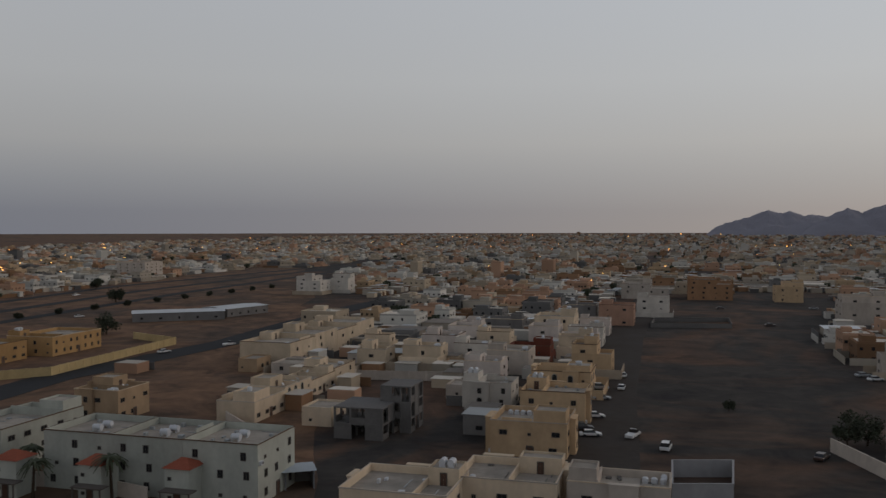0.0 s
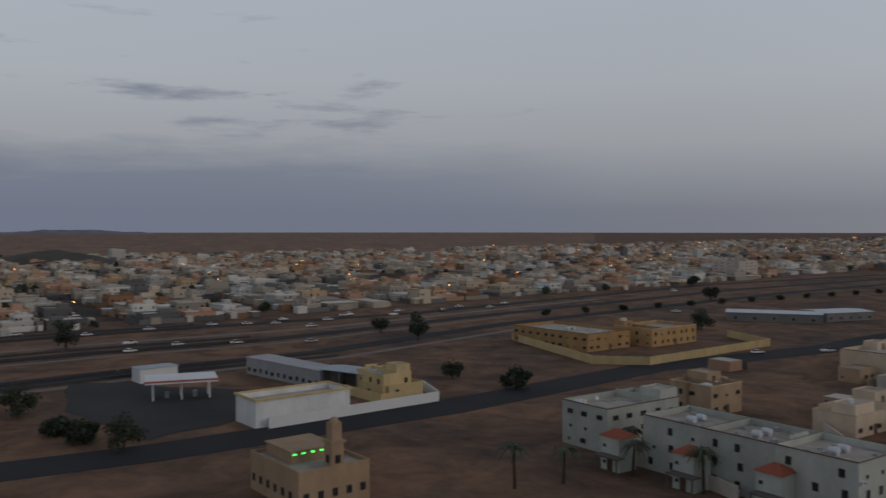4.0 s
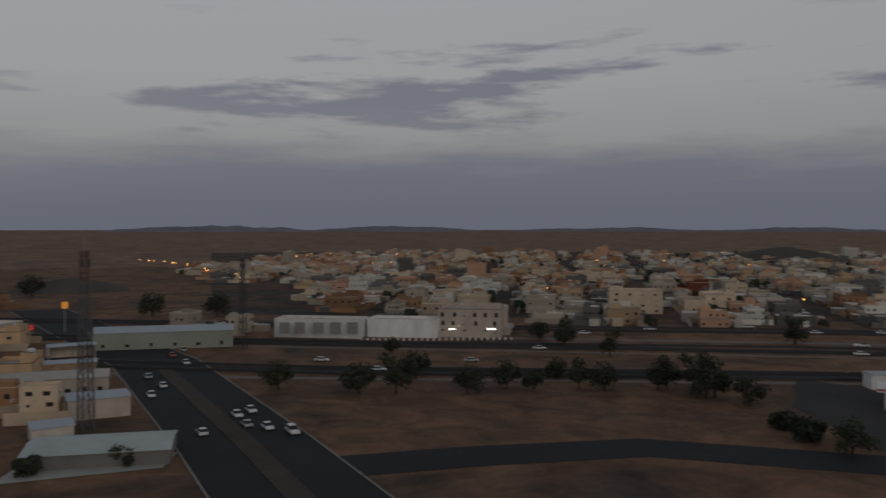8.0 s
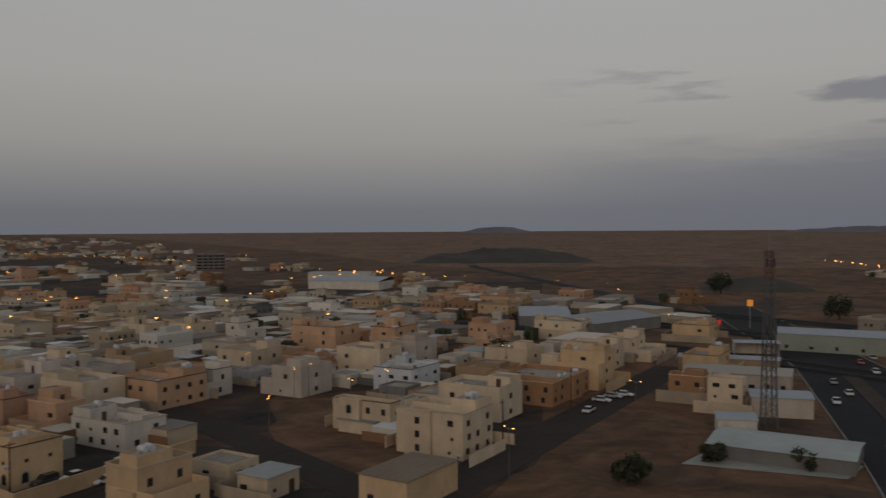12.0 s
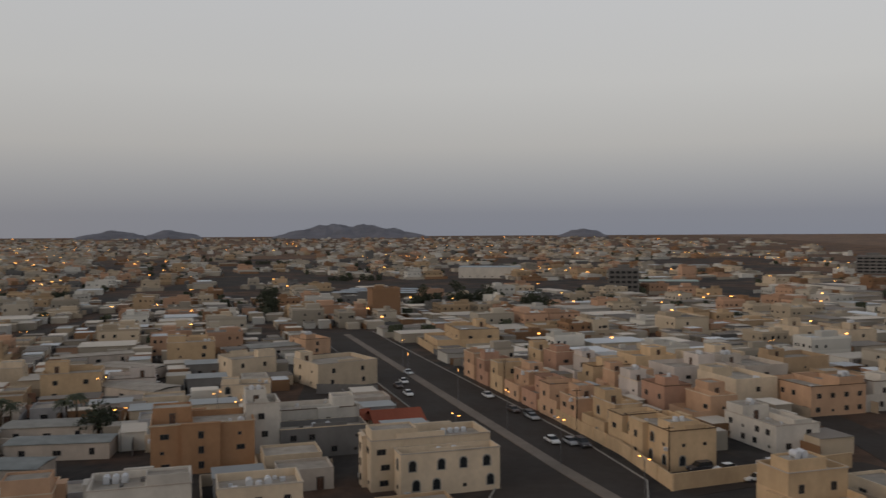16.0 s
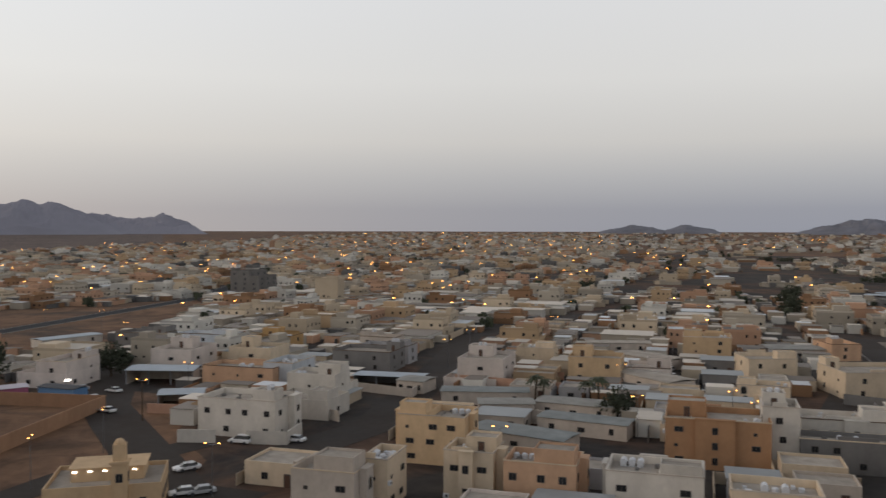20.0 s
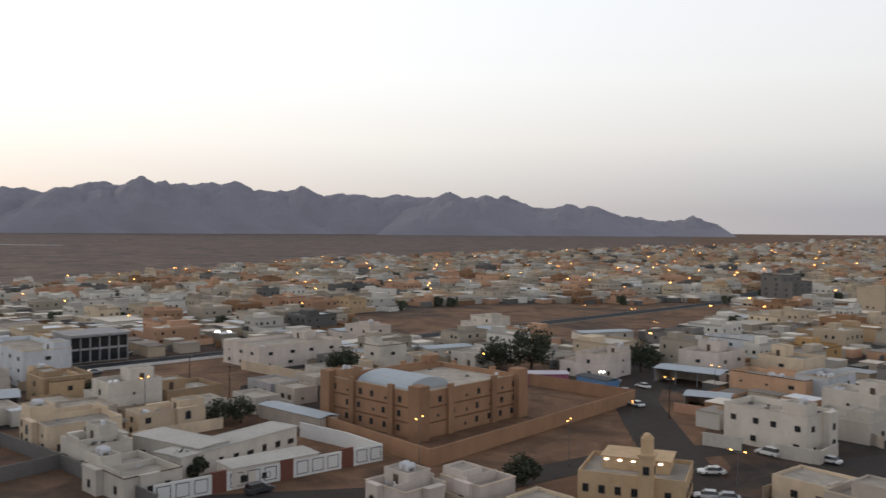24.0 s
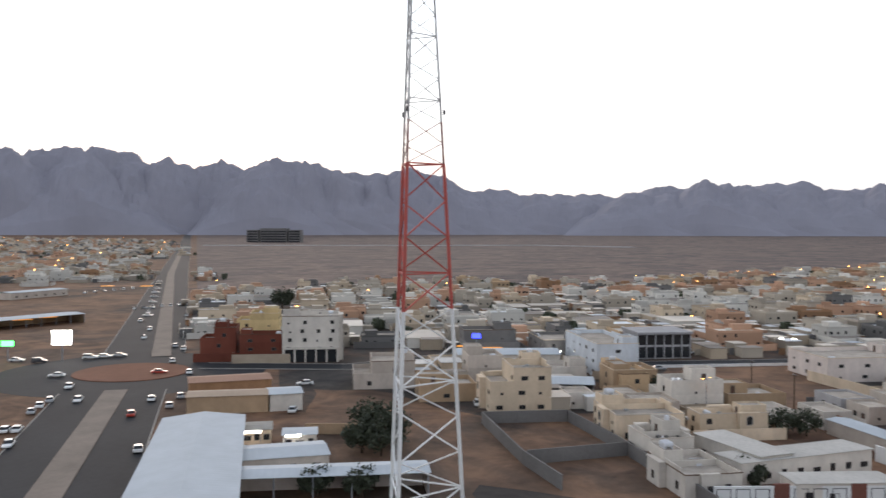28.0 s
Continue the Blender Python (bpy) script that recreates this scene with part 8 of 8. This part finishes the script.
        if r < 1500:
            # brim of the parapet, and a roof tank
            for du, dv, pw, pd in ((0, -ud + 0.1, uw, 0.1), (0, ud - 0.1, uw, 0.1), (-uw + 0.1, 0, 0.1, ud), (uw - 0.1, 0, 0.1, ud)):
                block(store, u + du, v + dv, pw, pd, top, top + 0.8)
            if rnd.random() < 0.6:
                block(sets["white"], 2 * u - su * 0.8, 2 * v - sv * 0.8, rnd.uniform(0.5, 1.1), 0.55, top + 0.1, top + 1.3)
        if r < 2600:
            # side buildings and the walls of the yard
            for k in range(3 if r < 1300 else 1):
                du, dv = rnd.uniform(-9, 9), rnd.choice((-1, 1)) * (hd + 3.4)
                if rnd.random() < 0.5:
                    du, dv = rnd.choice((-1, 1)) * (hw + 3.4), rnd.uniform(-9, 9)
                bw, bd, bt = rnd.uniform(1.4, 3.0), rnd.uniform(1.4, 3.2), low + rnd.uniform(2.4, 3.6)
                block(sets[rnd.choice(("white", "pale", "pale", "grey", "cream", "brown"))], du, dv, bw, bd, low - 0.5, bt)
                if rnd.random() < 0.6:
                    deck(px, py, c, s, du, dv, bw + 0.2, bd + 0.2, bt + 0.06)
        if r < 1500:
            skin = store if rnd.random() < 0.5 else sets[rnd.choice(("pale", "grey", "brown"))]
            for side in rnd.sample(range(4), 3):
                if side < 2:
                    block(skin, 0, (-1, 1)[side] * (hd + 4.2), hw + 3.0, 0.12, low - 0.3, low + 2.4)
                else:
                    block(skin, (-1, 1)[side - 2] * (hw + 4.2), 0, 0.12, hd + 3.0, low - 0.3, low + 2.4)
            for side in range(4):
                a2 = radians(turn + 90 * side)
                ca, sa = math.cos(a2), math.sin(a2)
                for f in range(2 if tall else 1):
                    fu, fv, fw, fd = (u, v, uw, ud) if f else (0, 0, hw, hd)
                    sw, sd = (fw, fd) if side % 2 == 0 else (fd, fw)
                    mx, my = px + fu * c - fv * s, py + fu * s + fv * c
                    count = 4 if r < 700 else 3 if r < 1000 else 2
                    for k in range(count):
                        if rnd.random() < 0.3:
                            continue
                        q = ((k + 0.5) / count - 0.5) * 2 * sw + rnd.uniform(-0.5, 0.5)
                        z = low + 1.2 + f * 3.3
                        quad_box(panes, mx + q * ca + (sd + 0.03) * sa, my + q * sa - (sd + 0.03) * ca, ca, sa, rnd.uniform(0.35, 0.6), 0.05, z, z + rnd.uniform(0.8, 1.3))
    # low roofs, huts and yard walls that fill the lots between the houses
    taken = {}
    for r, px, py, turn, az in spots:
        taken.setdefault((int(px // 30), int(py // 30)), []).append((px, py, 11.0))
    for a, b, q in PLACED:
        taken.setdefault((int(a // 30), int(b // 30)), []).append((a, b, q * 0.8 + 1.5))
    for turn, first, last in ((86, -30, 40), (20, 140, 232), (25, 232, 290)):
        c, s = math.cos(radians(turn)), math.sin(radians(turn))
        for i in range(-90, 91):
            for j in range(-90, 91):
                gx, gy = i * 9.5 + 2, j * 9.5 + 4
                r = math.hypot(gx, gy)
                if not 180 < r < (560 if turn == 20 else 850) or rnd.random() < 0.3:
                    continue
                px, py = gx * c - gy * s + rnd.uniform(-2, 2), gx * s + gy * c + rnd.uniform(-2, 2)
                az = math.degrees(math.atan2(-px, py))
                if az < -30:
                    az += 360
                if not first <= az < last or r > reach(az) * 0.95 or far_away(px, py) < 6 or any(inside(px, py, poly) for poly in OPEN):
                    continue
                cell = (int(px // 30), int(py // 30))
                if any(math.hypot(px - a, py - b) < q for u in (-1, 0, 1) for v in (-1, 0, 1) for a, b, q in taken.get((cell[0] + u, cell[1] + v), ())):
                    continue
                hw, hd, top = rnd.uniform(2.2, 4.2), rnd.uniform(2.0, 4.2), rnd.uniform(2.4, 3.9)
                skin = sets[rnd.choice(("pale", "pale", "cream", "white", "grey", "peach", "brown"))]
                quad_box(skin, px, py, c, s, hw, hd, -0.3, top)
                deck(px, py, c, s, 0, 0, hw + rnd.choice((-0.2, 0.3)), hd + rnd.choice((-0.2, 0.3)), top + 0.06)
                if rnd.random() < 0.7:
                    quad_box(sets[rnd.choice(("pale", "grey", "brown"))], px + 4.9 * c, py + 4.9 * s, c, s, 0.12, 4.7, -0.3, rnd.uniform(1.9, 2.6))
                taken.setdefault(cell, []).append((px, py, 6.0))
    for key, (verts, faces) in decks.items():
        me = bpy.data.meshes.new("far_roofs")
        me.from_pydata(verts, [], faces)
        # pale and sheet roofs are brightened for the sky light on them
        me.materials.append(islands("far_roof_" + key, {"pale": (0.62, 0.56, 0.48), "dull": (0.25, 0.22, 0.19), "sheet": (0.64, 0.66, 0.67)}[key], 0.25))
        tagged(new("far_roofs", me), key + " flat roofs of the distant town houses", "roofs", kind="stuff")
    for key, (verts, faces) in sets.items():
        me = bpy.data.meshes.new("far_houses")
        me.from_pydata(verts, [], faces)
        # wall tones are cut by 7% for the shade on upright faces
        me.materials.append(islands("far_plaster_" + key, tuple(0.93 * q for q in tones[key]), 0.26))
        tagged(new("far_houses", me), "distant flat-roofed " + key + " coloured town houses", "houses", kind="stuff")
    me = bpy.data.meshes.new("far_windows")
    me.from_pydata(panes[0], [], panes[1])
    me.materials.append(glass_mat)
    tagged(new("far_windows", me), "dark windows of the distant town houses", "windows", kind="stuff")
    # street lamps of the far quarters, enlarged with distance for their glow, and their dark trees
    lights = ([], [])
    for r, px, py, turn, az in rest:
        if rnd.random() < (0.014 if az < 30 else 0.16 if r < 900 and 150 < az < 262 else 0.06 if r < 2500 and 128 < az < 232 else 0.04 if r < 2500 else 0.016):
            b = 0.2 + r * 0.0002
            quad_box(lights, px + 9, py + 9, 1, 0, b * 1.4, b, plain_lift(r) + 8.4, plain_lift(r) + 8.4 + b)
    # lamps along the road that leaves the western quarter
    for a, b2, count in (((-917.0, -453.0), (-818.0, -355.0), 8), ((-818.0, -355.0), (-574.0, -205.0), 8), ((-358.2, -1533.3), (-431.7, -882.2), 22), ((-407.7, -741.2), (-424.9, -484.1), 9),
                         ((174.9, -1472.4), (17.9, -1090.5), 16), ((-51.0, -897.2), (-100.7, -772.3), 8), ((-440.0, -620.0), (-300.0, -560.0), 7)):
        for k in range(count):
            quad_box(lights, a[0] + (b2[0] - a[0]) * k / count + rnd.uniform(-6, 6), a[1] + (b2[1] - a[1]) * k / count + rnd.uniform(-6, 6), 1, 0, 0.55, 0.35, 7.0, 7.4)
    me = bpy.data.meshes.new("far_street_lights")
    me.from_pydata(lights[0], [], lights[1])
    me.materials.append(lamp_mat)
    tagged(new("far_street_lights", me), "glowing orange street lights of the town, enlarged for their halo", "street lights", kind="stuff")
    # dark groves between the southern quarters
    clumps = ([], [])
    for (ax, ay), (bx, by), count in (((47.0, -506.0), (-12.6, -541.5), 26), ((357.0, -1182.0), (249.0, -1165.0), 34), ((138.0, -761.0), (94.0, -773.0), 14), ((-27.8, -480.6), (-31.0, -484.0), 3)):
        for k in range(count):
            f = rnd.random()
            qx, qy, tall = ax + (bx - ax) * f + rnd.uniform(-5, 5), ay + (by - ay) * f + rnd.uniform(-5, 5), rnd.uniform(4.5, 7.5)
            for j in range(26):
                a, q = rnd.uniform(0, math.tau), rnd.uniform(0, 2.6)
                z = plain_lift(math.hypot(qx, qy)) + tall * rnd.uniform(0.15, 0.9)
                quad_box(clumps, qx + q * math.cos(a), qy + q * math.sin(a), math.cos(a), math.sin(a), rnd.uniform(0.3, 0.8), rnd.uniform(0.3, 0.8), z, z + rnd.uniform(0.5, 1.2))
    for r, px, py, turn, az in rest:
        if rnd.random() < 0.28:
            qx, qy = px + rnd.choice((-11, 11)), py + rnd.choice((-11, 11))
            for k in range(14):
                a = rnd.uniform(0, math.tau)
                q = rnd.uniform(0, 2.6)
                quad_box(clumps, qx + q * math.cos(a), qy + q * math.sin(a), math.cos(a), math.sin(a), rnd.uniform(0.4, 1.1), rnd.uniform(0.4, 1.1), plain_lift(r) + rnd.uniform(0.3, 3.0), plain_lift(r) + rnd.uniform(3.2, 5.5))
    me = bpy.data.meshes.new("far_trees")
    me.from_pydata(clumps[0], [], clumps[1])
    me.materials.append(leaf_mat)
    tagged(new("far_trees", me), "small dark trees between the distant houses", "trees", kind="stuff")


town()
